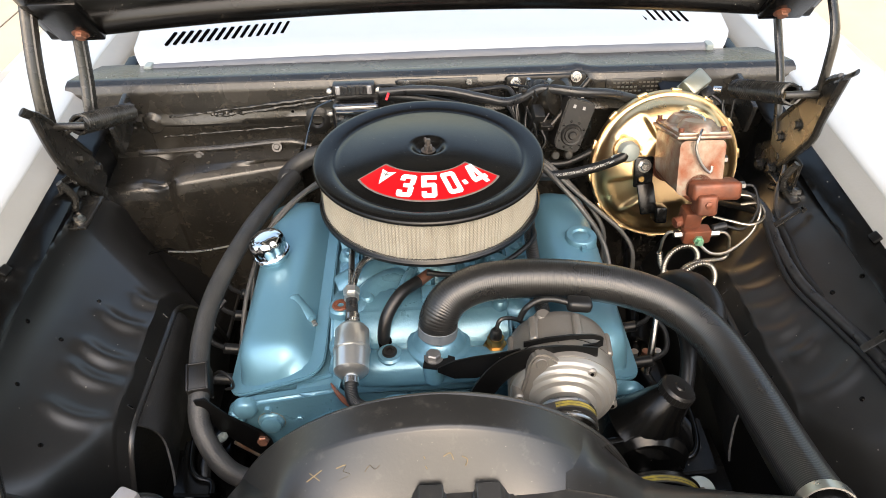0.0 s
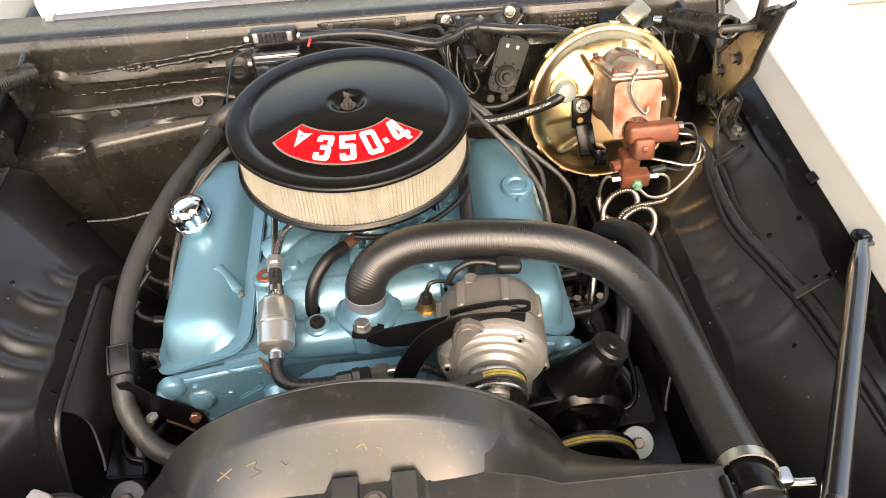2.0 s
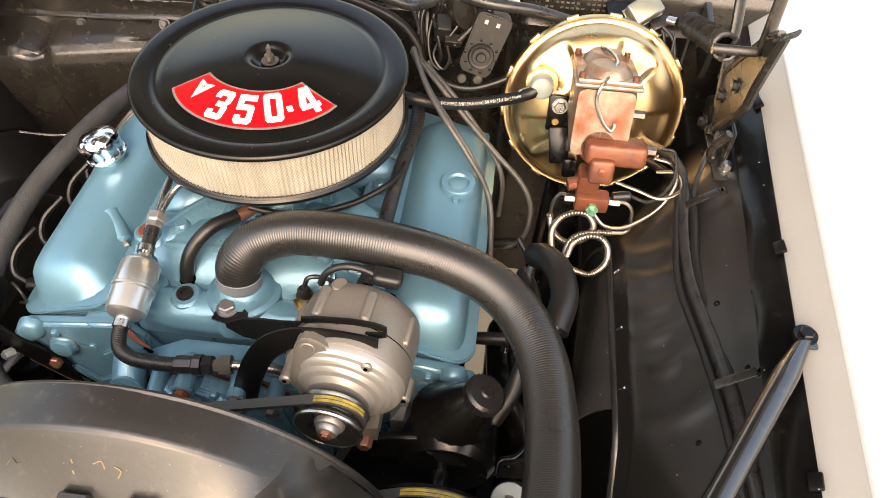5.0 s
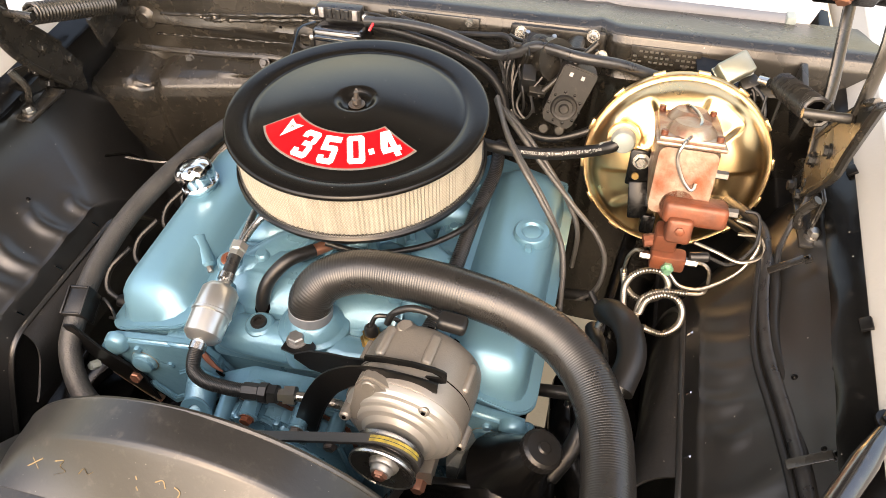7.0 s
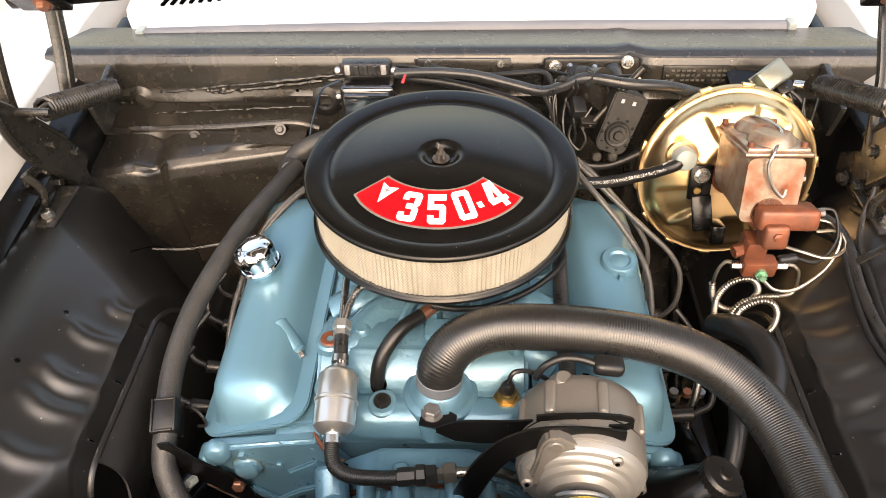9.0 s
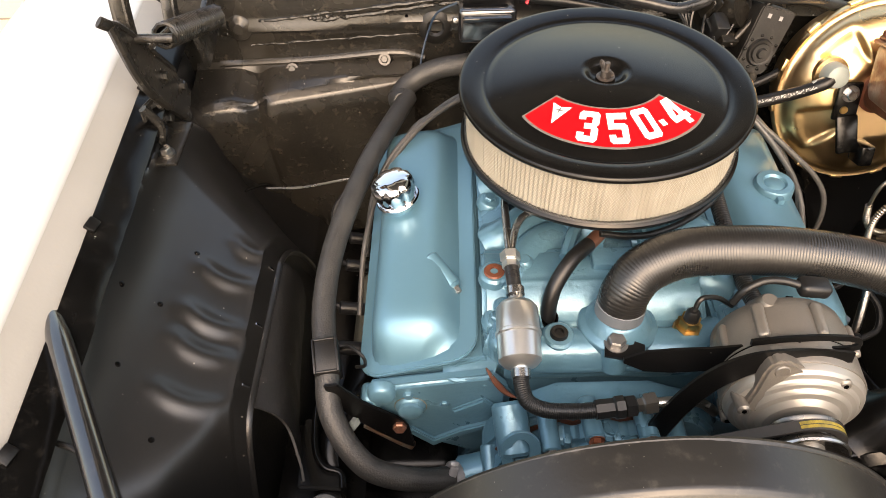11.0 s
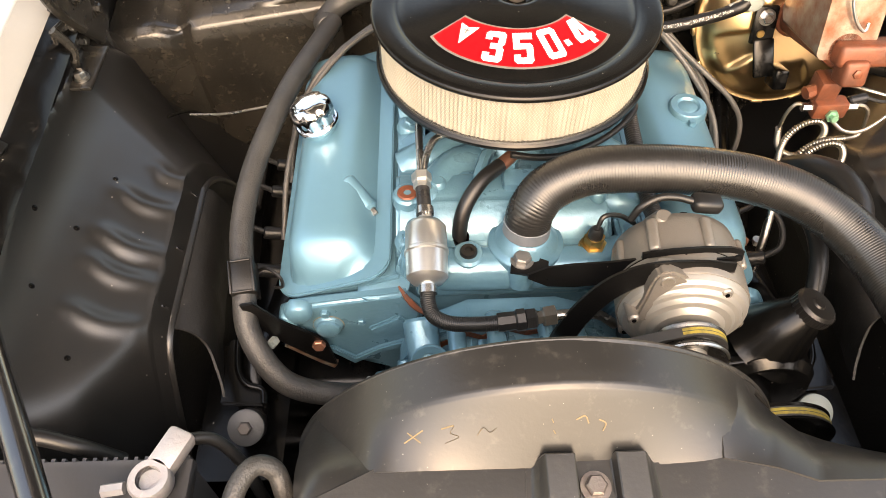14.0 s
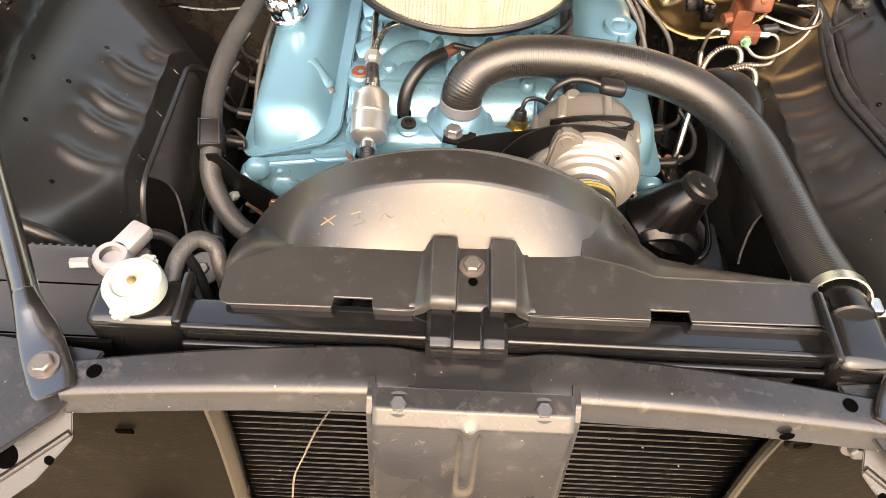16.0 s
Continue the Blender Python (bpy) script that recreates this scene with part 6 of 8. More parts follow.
        for i in range(m):
            a, b = rows[i], rows[(i + 1) % m]
            for k in range(4):
                bm.faces.new((a[k], a[(k + 1) % 4], b[(k + 1) % 4], b[k]))
        part("belt", bm, BELT, t)
        if mark:
            for dy in (-0.0036, 0.0004):
                bm = bmesh.new()
                rows = []
                for i, (x, z) in enumerate(loop):
                    if x < mark or (mark < 0.15 and z < 0.835):
                        continue
                    px, pz = loop[i - 1]
                    nx, nz = loop[(i + 1) % m]
                    ln = math.hypot(nx - px, nz - pz)
                    ox, oz = (nz - pz) / ln, -(nx - px) / ln
                    rows.append([bm.verts.new((x + 0.0005 * ox, y + dy + d, z + 0.0005 * oz)) for d in (0, 0.0031)])
                for a, b in zip(rows, rows[1:]):
                    if (a[0].co - b[0].co).length < 0.03:
                        bm.faces.new((a[0], a[1], b[1], b[0]))
                part("stripe", bm, YELLOW, t, "yellow stripe on the belt back")

    belt("alternator_belt", [(0.1625, 0.822, 0.0385), (0.0, 0.705, 0.088), (0.0, 0.50, 0.09)], -0.370, 0.011, "black rubber alternator belt with yellow lettering", 0.125)
    belt("steering_belt", [(0.275, 0.700, 0.066), (0.0, 0.50, 0.085)], -0.415, 0.011, "black rubber steering pump belt with yellow stripe", 0.18)


brackets_and_belts()


def steering_pump():
    e = thing("steering_pump", (0.285, -0.32, 0.62), "black power steering pump with round filler cap", "steering pump")
    part("reservoir", lathe([(0, 0), (0.050, 0.002), (0.058, 0.012), (0.058, 0.07), (0.050, 0.085), (0, 0.088)], 32, along((0.285, -0.365, 0.705), (0.285, -0.27, 0.700))), CHASSIS, e)
    part("neck", tube([(0.288, -0.315, 0.735), (0.302, -0.314, 0.768), (0.318, -0.312, 0.796)], 0.0235, 20, 6, radii=lambda s: 2.3 - 1.35 * s ** 0.8), CHASSIS, e)
    d = Vector((0.35, 0.02, 0.93)).normalized()
    p = Vector((0.3185, -0.312, 0.796))
    cap = part("filler_cap", lathe([(0, 0.017), (0.006, 0.017), (0.008, 0.015), (0.020, 0.0145), (0.0235, 0.011), (0.0235, 0.0), (0, 0)], 36, along(p, p + d)), RUBBER, e, "ribbed black plastic cap")
    for k in range(30):
        a = 2 * math.pi * k / 30
        part("rib", moved(box((0.0236 * math.cos(a), 0.0236 * math.sin(a), 0.006), (0.0016, 0.0022, 0.011), m=pose(0, 0, 0, 0, 0, math.degrees(a))), along(p, p + d)), RUBBER, cap)
    part("pulley", lathe([(0, 0), (0.03, 0.0), (0.05, 0.006), (0.060, 0.002), (0.068, 0.000), (0.060, 0.009), (0.068, 0.018), (0, 0.018)], 40, along((0.275, -0.424, 0.700), (0.275, -0.3, 0.700))), CHASSIS, e)
    part("shaft", rod((0.275, -0.43, 0.700), (0.28, -0.36, 0.70), 0.012, 12), CHASSIS, e)
    part("support", box((0.225, -0.345, 0.72), (0.10, 0.012, 0.05), 0.004, m=pose(0, 0, 0, 0, -15, 0)), CHASSIS, e)
    part("return_hose", tube([(0.335, -0.30, 0.72), (0.355, -0.27, 0.745), (0.370, -0.22, 0.775), (0.372, -0.16, 0.78), (0.36, -0.09, 0.75)], 0.011, 12, 6), RUBBER, e)


steering_pump()


# ---- brakes ----
BC = Vector((0.4415, 0.190, 0.827))
BN = Vector((0, -math.cos(radians(18)), math.sin(radians(18))))
BU = Vector((0, math.sin(radians(18)), math.cos(radians(18))))
BM = axes(BC, Vector((1, 0, 0)), BU, BN)  # local: x across, y up the face, z out of it


def brake_booster():
    e = thing("brake_booster", BC + Vector((0, 0.1, -0.14)), "gold zinc-plated vacuum brake booster drum", "brake booster")
    bm = bmesh.new()
    prof = [(0.0, 0.040), (0.040, 0.040), (0.052, 0.041), (0.058, 0.041), (0.064, 0.0408), (0.070, 0.0404), (0.076, 0.0397), (0.083, 0.0382), (0.090, 0.0360), (0.097, 0.0328), (0.104, 0.029), (0.110, 0.0248), (0.116, 0.020), (0.122, 0.011), (0.125, 0.004), (0.130, 0.002), (0.1345, 0.003), (0.1365, 0.000), (0.1365, -0.008), (0.134, -0.011), (0.128, -0.012), (0.126, -0.030), (0.115, -0.070), (0.08, -0.09), (0.0, -0.095)]
    n = 200
    rings = []
    for r, z in prof:
        if r == 0:
            rings.append([bm.verts.new((0, 0, z))])
            continue
        row = []
        for i in range(n):
            a = 2 * math.pi * i / n
            zz = z
            if 0.05 < r < 0.12 and z > 0.01:  # pressed flats and bulges between the spokes
                w = math.exp(-(((r - 0.088) / 0.022) ** 4))
                lobe = 1 / (1 + math.exp(-14 * (math.cos(5 * a + 0.9) - 0.15)))
                zz -= 0.0105 * w * lobe
            row.append(bm.verts.new((r * math.cos(a), r * math.sin(a), zz)))
        rings.append(row)
    for a, b in zip(rings, rings[1:]):
        for i in range(n):
            j = (i + 1) % n
            q = list(dict.fromkeys([a[i % len(a)], a[j % len(a)], b[j % len(b)], b[i % len(b)]]))
            bm.faces.new(q)
    part("shell", moved(bm, BM), GOLD, e, sharp=50)
    for k in range(14):
        a = 2 * math.pi * (k + 0.3) / 14
        part("crimp_tab", moved(box((0.137 * math.cos(a), 0.137 * math.sin(a), -0.004), (0.005, 0.018, 0.012), 0.0015, m=pose(0, 0, 0, 0, 0, math.degrees(a))), BM), GOLD, e)
    v = Vector((0.359, 0.150, 0.884))
    part("check_valve", lathe([(0, 0.014), (0.010, 0.014), (0.015, 0.011), (0.0175, 0.004), (0.0175, -0.018), (0, -0.018)], 28, along(v, v + BN)), CAPWHITE, e, "pale plastic check valve")
    part("grommet", lathe([(0, 0.003), (0.023, 0.002), (0.024, -0.006), (0, -0.01)], 28, along(v - 0.012 * BN, v)), GOLD, e)
    part("valve_nozzle", rod(v + 0.004 * BN, v + 0.004 * BN + Vector((-0.030, -0.004, -0.012)), 0.0065, 14), CAPWHITE, e)
    # black bracket
    br = part("bracket", moved(join(box((-0.052, 0.002, 0.047), (0.034, 0.055, 0.008), 0.003), box((-0.045, -0.045, 0.055), (0.030, 0.055, 0.008), 0.003, m=pose(0, 0, 0, -12, 0, 8)), box((-0.028, -0.066, 0.075), (0.020, 0.030, 0.035), 0.004)), BM), CHASSIS, e)
    hex_bolt(BM @ Vector((-0.052, 0.014, 0.052)), BM @ Vector((-0.052, 0.014, 0.2)), 0.009, 0.008, 0.012, STEEL, br)
    part("plug", moved(lathe([(0, 0.002), (0.005, 0.002), (0.006, 0), (0, 0)], 12), BM @ Matrix.Translation((-0.056, -0.010, 0.0515))), BRASS, br)
    part("rod_tube", rod(BC - 0.09 * BN, BC - 0.19 * BN, 0.03, 20), CHASSIS, e)


brake_booster()


def master_cylinder():
    e = thing("master_cylinder", BC + 0.1 * BN, "rusty cast iron brake master cylinder with wire bail", "master cylinder")
    X = -0.0065
    part("bore", moved(lathe([(0, 0.035), (0.030, 0.035), (0.030, 0.045), (0.026, 0.050), (0.026, 0.185), (0.022, 0.190), (0, 0.190)], 28), BM @ Matrix.Translation((X, 0.012, 0))), RUST, e)
    rings = []
    for z, w, y0, y1 in ((0.066, 0.033, 0.02, 0.088), (0.080, 0.037, 0.012, 0.090), (0.178, 0.038, 0.004, 0.090), (0.190, 0.036, 0.000, 0.088)):
        r = 0.010
        ring = []
        for cx, cy, a0 in ((w - r, y1 - r, 0), (-w + r, y1 - r, 90), (-w + r, y0 + r, 180), (w - r, y0 + r, 270)):
            for k in range(5):
                a = radians(a0 + 22.5 * k)
                ring.append((X + cx + r * math.cos(a), cy + r * math.sin(a), z))
        rings.append(ring)
    part("reservoir", moved(loft(rings), BM), IRON, e, sharp=40)
    part("lid_flange", moved(box((X, 0.0925, 0.130), (0.086, 0.006, 0.126), 0.0025), BM), IRON, e)
    lid = part("lid", moved(join(box((X, 0.0975, 0.130), (0.079, 0.007, 0.118), 0.003), lathe([(0, 0.017), (0.020, 0.015), (0.027, 0.008), (0.030, 0)], 24, Matrix.Translation((X, 0.0985, 0.102)) @ pose(0, 0, 0, -90, 0, 0)), lathe([(0, 0.017), (0.022, 0.015), (0.029, 0.008), (0.032, 0)], 24, Matrix.Translation((X, 0.0985, 0.158)) @ pose(0, 0, 0, -90, 0, 0))), BM), IRON, e, "dull steel reservoir lid")
    for x, z in ((-0.034, 0.078), (-0.034, 0.182), (0.032, 0.182), (0.032, 0.078)):
        part("stud", moved(rod((X + x, 0.098, z), (X + x, 0.107, z), 0.0045, 10), BM), RUST, lid)
    part("bail_wire", tube([BM @ Vector(p) for p in ((X - 0.006, 0.106, 0.070), (X - 0.004, 0.117, 0.098), (X + 0.006, 0.118, 0.13), (X + 0.008, 0.114, 0.166), (X - 0.010, 0.096, 0.196), (X - 0.014, 0.078, 0.198), (X - 0.004, 0.054, 0.198), (X + 0.008, 0.040, 0.198), (X + 0.013, 0.041, 0.198), (X + 0.014, 0.049, 0.197))], 0.0022, 8, 6), STEEL, e)
    # front snout and valve bodies
    part("snout", moved(box((X + 0.022, 0.010, 0.192), (0.078, 0.030, 0.040), 0.007, 3), BM), RUST, e)
    part("snout_boss", moved(box((X + 0.006, -0.010, 0.204), (0.032, 0.034, 0.034), 0.006, 3), BM), RUST, e)
    hex_bolt(BM @ Vector((X + 0.006, -0.008, 0.221)), BM @ Vector((X + 0.006, -0.008, 0.3)), 0.006, 0.003, 0, RUST, e)
    for y, x in ((0.013, 0.062), (0.046, 0.046)):
        part("port_fitting", moved(rod((X + x - 0.012, y, 0.186 - 0.04 * (x < 0.05)), (X + x + 0.012, y, 0.186 - 0.04 * (x < 0.05)), 0.006, 6), BM), BOLT, e)
    v = thing("brake_valve", (0.439, -0.005, 0.80), "rusty brass brake combination valve with steel lines", "brake valve")
    part("body", join(box((0.432, 0.012, 0.838), (0.030, 0.034, 0.040), 0.006), box((0.440, -0.004, 0.818), (0.046, 0.024, 0.026), 0.005), rod((0.405, 0.005, 0.835), (0.425, 0.01, 0.838), 0.009, 8)), RUST, v)
    part("bleed_screw", lathe([(0, 0.012), (0.005, 0.012), (0.005, 0.005), (0.0085, 0.005), (0.0085, 0), (0, 0)], 6, along((0.441, -0.017, 0.815), (0.441, -0.10, 0.83))), GREENBOLT, v)
    part("switch_plug", rod((0.466, 0.0, 0.824), (0.492, 0.004, 0.826), 0.007, 12, 0.002), WIRE, v)
    for x in (0.412, 0.470):
        part("line_nut", rod((x - 0.008, -0.004, 0.819), (x + 0.008, -0.004, 0.819), 0.0062, 6), STEEL, v)
    part("switch_lead", tube([(0.490, 0.004, 0.826), (0.52, 0.0, 0.823), (0.545, 0.02, 0.845), (0.545, 0.05, 0.868), (0.528, 0.058, 0.868)], 0.0024, 8, 8), WIRE, v)
    for pts in ([(0.522, 0.056, 0.852), (0.545, 0.045, 0.852), (0.550, 0.020, 0.843), (0.530, -0.008, 0.818), (0.49, -0.03, 0.800), (0.462, -0.03, 0.797), (0.445, -0.018, 0.806)],
                [(0.525, 0.040, 0.842), (0.552, 0.035, 0.846), (0.556, 0.012, 0.836), (0.53, 0.0, 0.83), (0.50, 0.012, 0.83), (0.47, 0.015, 0.838)],
                [(0.472, -0.004, 0.819), (0.486, -0.005, 0.820), (0.495, -0.008, 0.813), (0.498, -0.010, 0.800), (0.499, -0.013, 0.780), (0.492, -0.016, 0.773), (0.475, -0.019, 0.773)],
                [(0.410, -0.003, 0.820), (0.399, 0.002, 0.819), (0.391, 0.001, 0.805), (0.389, -0.001, 0.777)]):
        part("brake_line", tube(pts, 0.0026, 8, 8), COIL, v)
    for pts in ([(0.389, -0.001, 0.779), (0.396, -0.003, 0.751), (0.410, -0.005, 0.734), (0.429, -0.006, 0.730), (0.447, -0.008, 0.749), (0.451, -0.010, 0.774), (0.439, -0.011, 0.796), (0.421, -0.013, 0.800), (0.404, -0.015, 0.790), (0.395, -0.017, 0.769), (0.396, -0.019, 0.744), (0.404, -0.022, 0.700)],
                [(0.476, -0.019, 0.773), (0.448, -0.022, 0.773), (0.429, -0.024, 0.765), (0.419, -0.027, 0.748), (0.418, -0.030, 0.700)],
                [(0.421, -0.034, 0.735), (0.424, -0.033, 0.756), (0.432, -0.034, 0.770), (0.447, -0.035, 0.780), (0.463, -0.037, 0.777), (0.474, -0.039, 0.757), (0.474, -0.041, 0.729), (0.459, -0.043, 0.708), (0.440, -0.045, 0.712), (0.428, -0.047, 0.72)]):
        part("coiled_line", ribbed_tube(pts, 0.0036, 0.0013, 0.0036, 10), COIL, v, "line wrapped in a steel wire coil", sharp=80)


COIL = surface("coil_steel", (0.38, 0.35, 0.30), 0.33, metal=1.0, other=(0.28, 0.24, 0.19), bump=0.05, scale=50)
master_cylinder()


def vacuum_hose():
    e = thing("vacuum_hose", (0.36, 0.15, 0.87), "black rubber vacuum hose to the brake booster", "vacuum hose")
    line = [(0.13, 0.14, 0.858), (0.179, 0.124, 0.860), (0.243, 0.136, 0.850), (0.303, 0.144, 0.858), (0.340, 0.140, 0.876), (0.352, 0.143, 0.883)]
    part("hose", tube(line, 0.0088, 14, 8), RUBBER, e)
    # white print wrapped round the hose
    print_curve = bpy.data.curves.new("hose_print", "FONT")
    print_curve.body, print_curve.size, print_curve.space_character = 'PCV/SEC 3/8" [9.5 mm] 50 PSI [3.4 Bar] Made', 0.0066, 1.02
    holder = bpy.data.objects.new("hose_print", print_curve)
    scene.collection.objects.link(holder)
    flat = bpy.data.meshes.new_from_object(holder.evaluated_get(bpy.context.evaluated_depsgraph_get()))
    bpy.data.objects.remove(holder)
    way = [Vector(p) for p in smooth_path([Vector(p) for p in line], 24)]
    far = [0.0] + [float(q) for q in np.cumsum([(b - a).length for a, b in zip(way, way[1:])])]
    bm = bmesh.new()
    bm.from_mesh(flat)
    for v in bm.verts:
        d = 0.088 + v.co.x
        k = max(0, min(len(way) - 2, next((i for i, q in enumerate(far) if q > d), len(way) - 1) - 1))
        t = (way[k + 1] - way[k]).normalized()
        p = way[k] + t * (d - far[k])
        n = Vector((-0.1, -0.78, 0.62))
        n = (n - t * n.dot(t)).normalized()
        w = t.cross(n)
        w = w if w.z > 0 else -w
        phi = (v.co.y - 0.0022) / 0.0088
        v.co = p + 0.00895 * (n * math.cos(phi) + w * math.sin(phi))
    part("hose_print", bm, HOSEPRINT, e, "small white printed lettering")


HOSEPRINT = surface("hose_print_white", (0.40, 0.40, 0.38), 0.6, bump=0.0)
vacuum_hose()


# ---- fuel line ----
def fuel_filter():
    e = thing("fuel_filter", (-0.105, -0.24, 0.81), "silver inline fuel filter with braided hose", "fuel filter")
    a, b = Vector((-0.1045, -0.276, 0.819)), Vector((-0.1055, -0.203, 0.838))
    part("canister", lathe([(0, -0.010), (0.008, -0.010), (0.009, -0.002), (0.018, 0.0), (0.0235, 0.006), (0.0240, 0.033), (0.0255, 0.0345), (0.0255, 0.0375), (0.0240, 0.039), (0.0235, 0.066), (0.018, 0.073), (0.009, 0.076), (0.008, 0.084), (0, 0.084)], 40, along(a, b)), ZINC, e)
    for p, q in (((-0.1042, -0.289, 0.8155), (-0.1043, -0.280, 0.818)), ((-0.1057, -0.196, 0.840), (-0.1059, -0.187, 0.842))):
        part("hose_clamp", lathe([(0.0085, 0), (0.0105, 0), (0.0105, 0.009), (0.0085, 0.009)], 20, along(p, q)), STEEL, e)
    part("upper_hose", tube([(-0.1056, -0.200, 0.839), (-0.107, -0.175, 0.843), (-0.1085, -0.158, 0.846)], 0.0085, 14, 6), TAPE, e)
    part("lower_hose", ribbed_tube([(-0.1043, -0.284, 0.817), (-0.104, -0.298, 0.812), (-0.098, -0.312, 0.806), (-0.080, -0.320, 0.803), (-0.050, -0.322, 0.803), (-0.026, -0.321, 0.8035)], 0.0085, 0.00035, 0.0021, 14), WIRE, e)
    part("end_fitting", lathe([(0, 0), (0.0105, 0), (0.011, 0.006), (0.0105, 0.019), (0.0125, 0.021), (0.0125, 0.030), (0, 0.030)], 8, along((-0.029, -0.321, 0.8035), (0.0, -0.3185, 0.805))), WIRE, e)
    part("fitting_nut", lathe([(0, 0), (0.012, 0.0), (0.012, 0.010), (0.009, 0.012), (0, 0.012)], 6, along((0.002, -0.3183, 0.805), (0.03, -0.315, 0.806))), WIRE, e)
    part("adapter", lathe([(0, 0), (0.008, 0), (0.008, 0.006), (0.012, 0.007), (0.012, 0.020), (0.007, 0.022), (0, 0.022)], 6, along((0.014, -0.3172, 0.8055), (0.04, -0.313, 0.806))), STEEL, e)
    part("feed_pipe", tube([(0.035, -0.315, 0.806), (0.055, -0.312, 0.803), (0.085, -0.305, 0.79), (0.11, -0.30, 0.76)], 0.006, 10, 6), STEEL, e)
    part("union", lathe([(0, 0), (0.0105, 0), (0.0105, 0.007), (0.009, 0.009), (0.012, 0.010), (0.012, 0.020), (0, 0.020)], 6, along((-0.1085, -0.160, 0.8455), (-0.1095, -0.135, 0.850))), ZINC, e)
    part("carburettor_pipe", tube([(-0.110, -0.140, 0.849), (-0.111, -0.10, 0.856), (-0.111, -0.06, 0.860), (-0.10, -0.02, 0.862), (-0.07, 0.0, 0.850)], 0.0048, 10, 8), STEEL, e)
    part("carburettor_pipe", tube([(-0.108, -0.140, 0.849), (-0.102, -0.112, 0.856), (-0.092, -0.095, 0.862), (-0.075, -0.085, 0.862), (-0.05, -0.075, 0.852)], 0.0048, 10, 8), STEEL, e)


fuel_filter()


def vent_hose():
    e = thing("vent_hose", (-0.06, -0.2, 0.78), "short curved black rubber hose with copper fitting", "hose")
    part("hose", tube([(-0.014, -0.122, 0.842), (-0.038, -0.150, 0.846), (-0.058, -0.174, 0.828), (-0.065, -0.190, 0.802), (-0.063, -0.198, 0.775)], 0.0092, 16, 8), RUBBER, e)
    part("fitting", rod((-0.014, -0.122, 0.8415), (0.004, -0.100, 0.838), 0.0085, 12, 0.001), COPPER, e)
    part("fitting_nut", lathe([(0, -0.01), (0.011, -0.01), (0.011, 0.014), (0, 0.014)], 6, Matrix.Translation((0.0, -0.105, 0.822))), BLUECAST, e)


vent_hose()


# ---- left corner: battery; right corner: washer bottle ----
def battery():
    e = thing("battery", (-0.45, -0.56, 0.62), "dark grey car battery with clamped lead terminals", "battery")
    part("case", box((-0.452, -0.559, 0.735), (0.258, 0.164, 0.20), 0.004), BATTERY, e)
    part("lid", box((-0.452, -0.563, 0.826), (0.262, 0.176, 0.018), 0.003), BATTERY, e)
    for y in (-0.525, -0.586):
        part("lid_seam", box((-0.452, y, 0.8352), (0.258, 0.0016, 0.0012)), DARK, e)
    for x in (-0.53, -0.43):
        part("vent_disc", lathe([(0, 0.0012), (0.009, 0.0012), (0.010, 0), (0, 0)], 24, Matrix.Translation((x, -0.552, 0.8352))), BATTERY, e)
    for k in range(26):
        part("tooth", box((-0.565 + 0.0095 * k, -0.475, 0.826), (0.0035, 0.006, 0.012)), BATTERY, e)
    for x, y, rz in ((-0.349, -0.502, 25), (-0.553, -0.512, -35)):
        t = part("terminal", join(rod((x, y, 0.834), (x, y, 0.852), 0.011, 20, 0.001), lathe([(0.011, 0), (0.018, 0), (0.019, 0.004), (0.019, 0.014), (0.017, 0.017), (0.011, 0.017)], 24, Matrix.Translation((x, y, 0.842))), moved(box((0, 0.030, 0.850), (0.026, 0.040, 0.018), 0.005), Matrix.Translation((x, y, 0)) @ pose(0, 0, 0, 0, 0, -rz))), LEAD, e, "grey corroded lead clamp terminal")
        part("clamp_bolt", moved(rod((-0.018, -0.014, 0.850), (-0.034, -0.024, 0.850), 0.006, 6), Matrix.Translation((x, y, 0)) @ pose(0, 0, 0, 0, 0, -rz)), LEAD, t)
    part("cable", tube([(-0.338, -0.474, 0.848), (-0.325, -0.463, 0.846), (-0.305, -0.458, 0.832), (-0.284, -0.470, 0.800), (-0.270, -0.490, 0.76), (-0.262, -0.50, 0.68)], 0.0060, 12, 8), WIRE, e)
    part("cable", tube([(-0.535, -0.482, 0.850), (-0.515, -0.460, 0.848), (-0.48, -0.452, 0.840), (-0.44, -0.455, 0.82), (-0.41, -0.455, 0.78)], 0.008, 12, 8), WIRE, e)
    part("ground_lead", tube([(-0.535, -0.482, 0.852), (-0.50, -0.440, 0.862), (-0.515, -0.40, 0.868), (-0.56, -0.385, 0.872), (-0.588, -0.404, 0.873)], 0.003, 8, 8), WIRE, e)
    part("lead_ring", lathe([(0, 0.005), (0.004, 0.005), (0.005, 0.002), (0.009, 0.002), (0.009, -0.002), (0, -0.002)], 12, along((-0.588, -0.404, 0.873), (-0.5, -0.42, 0.95))), BRASS, e)
    part("tray", box((-0.452, -0.553, 0.63), (0.26, 0.17, 0.012), 0.003), CHASSIS, e)


battery()


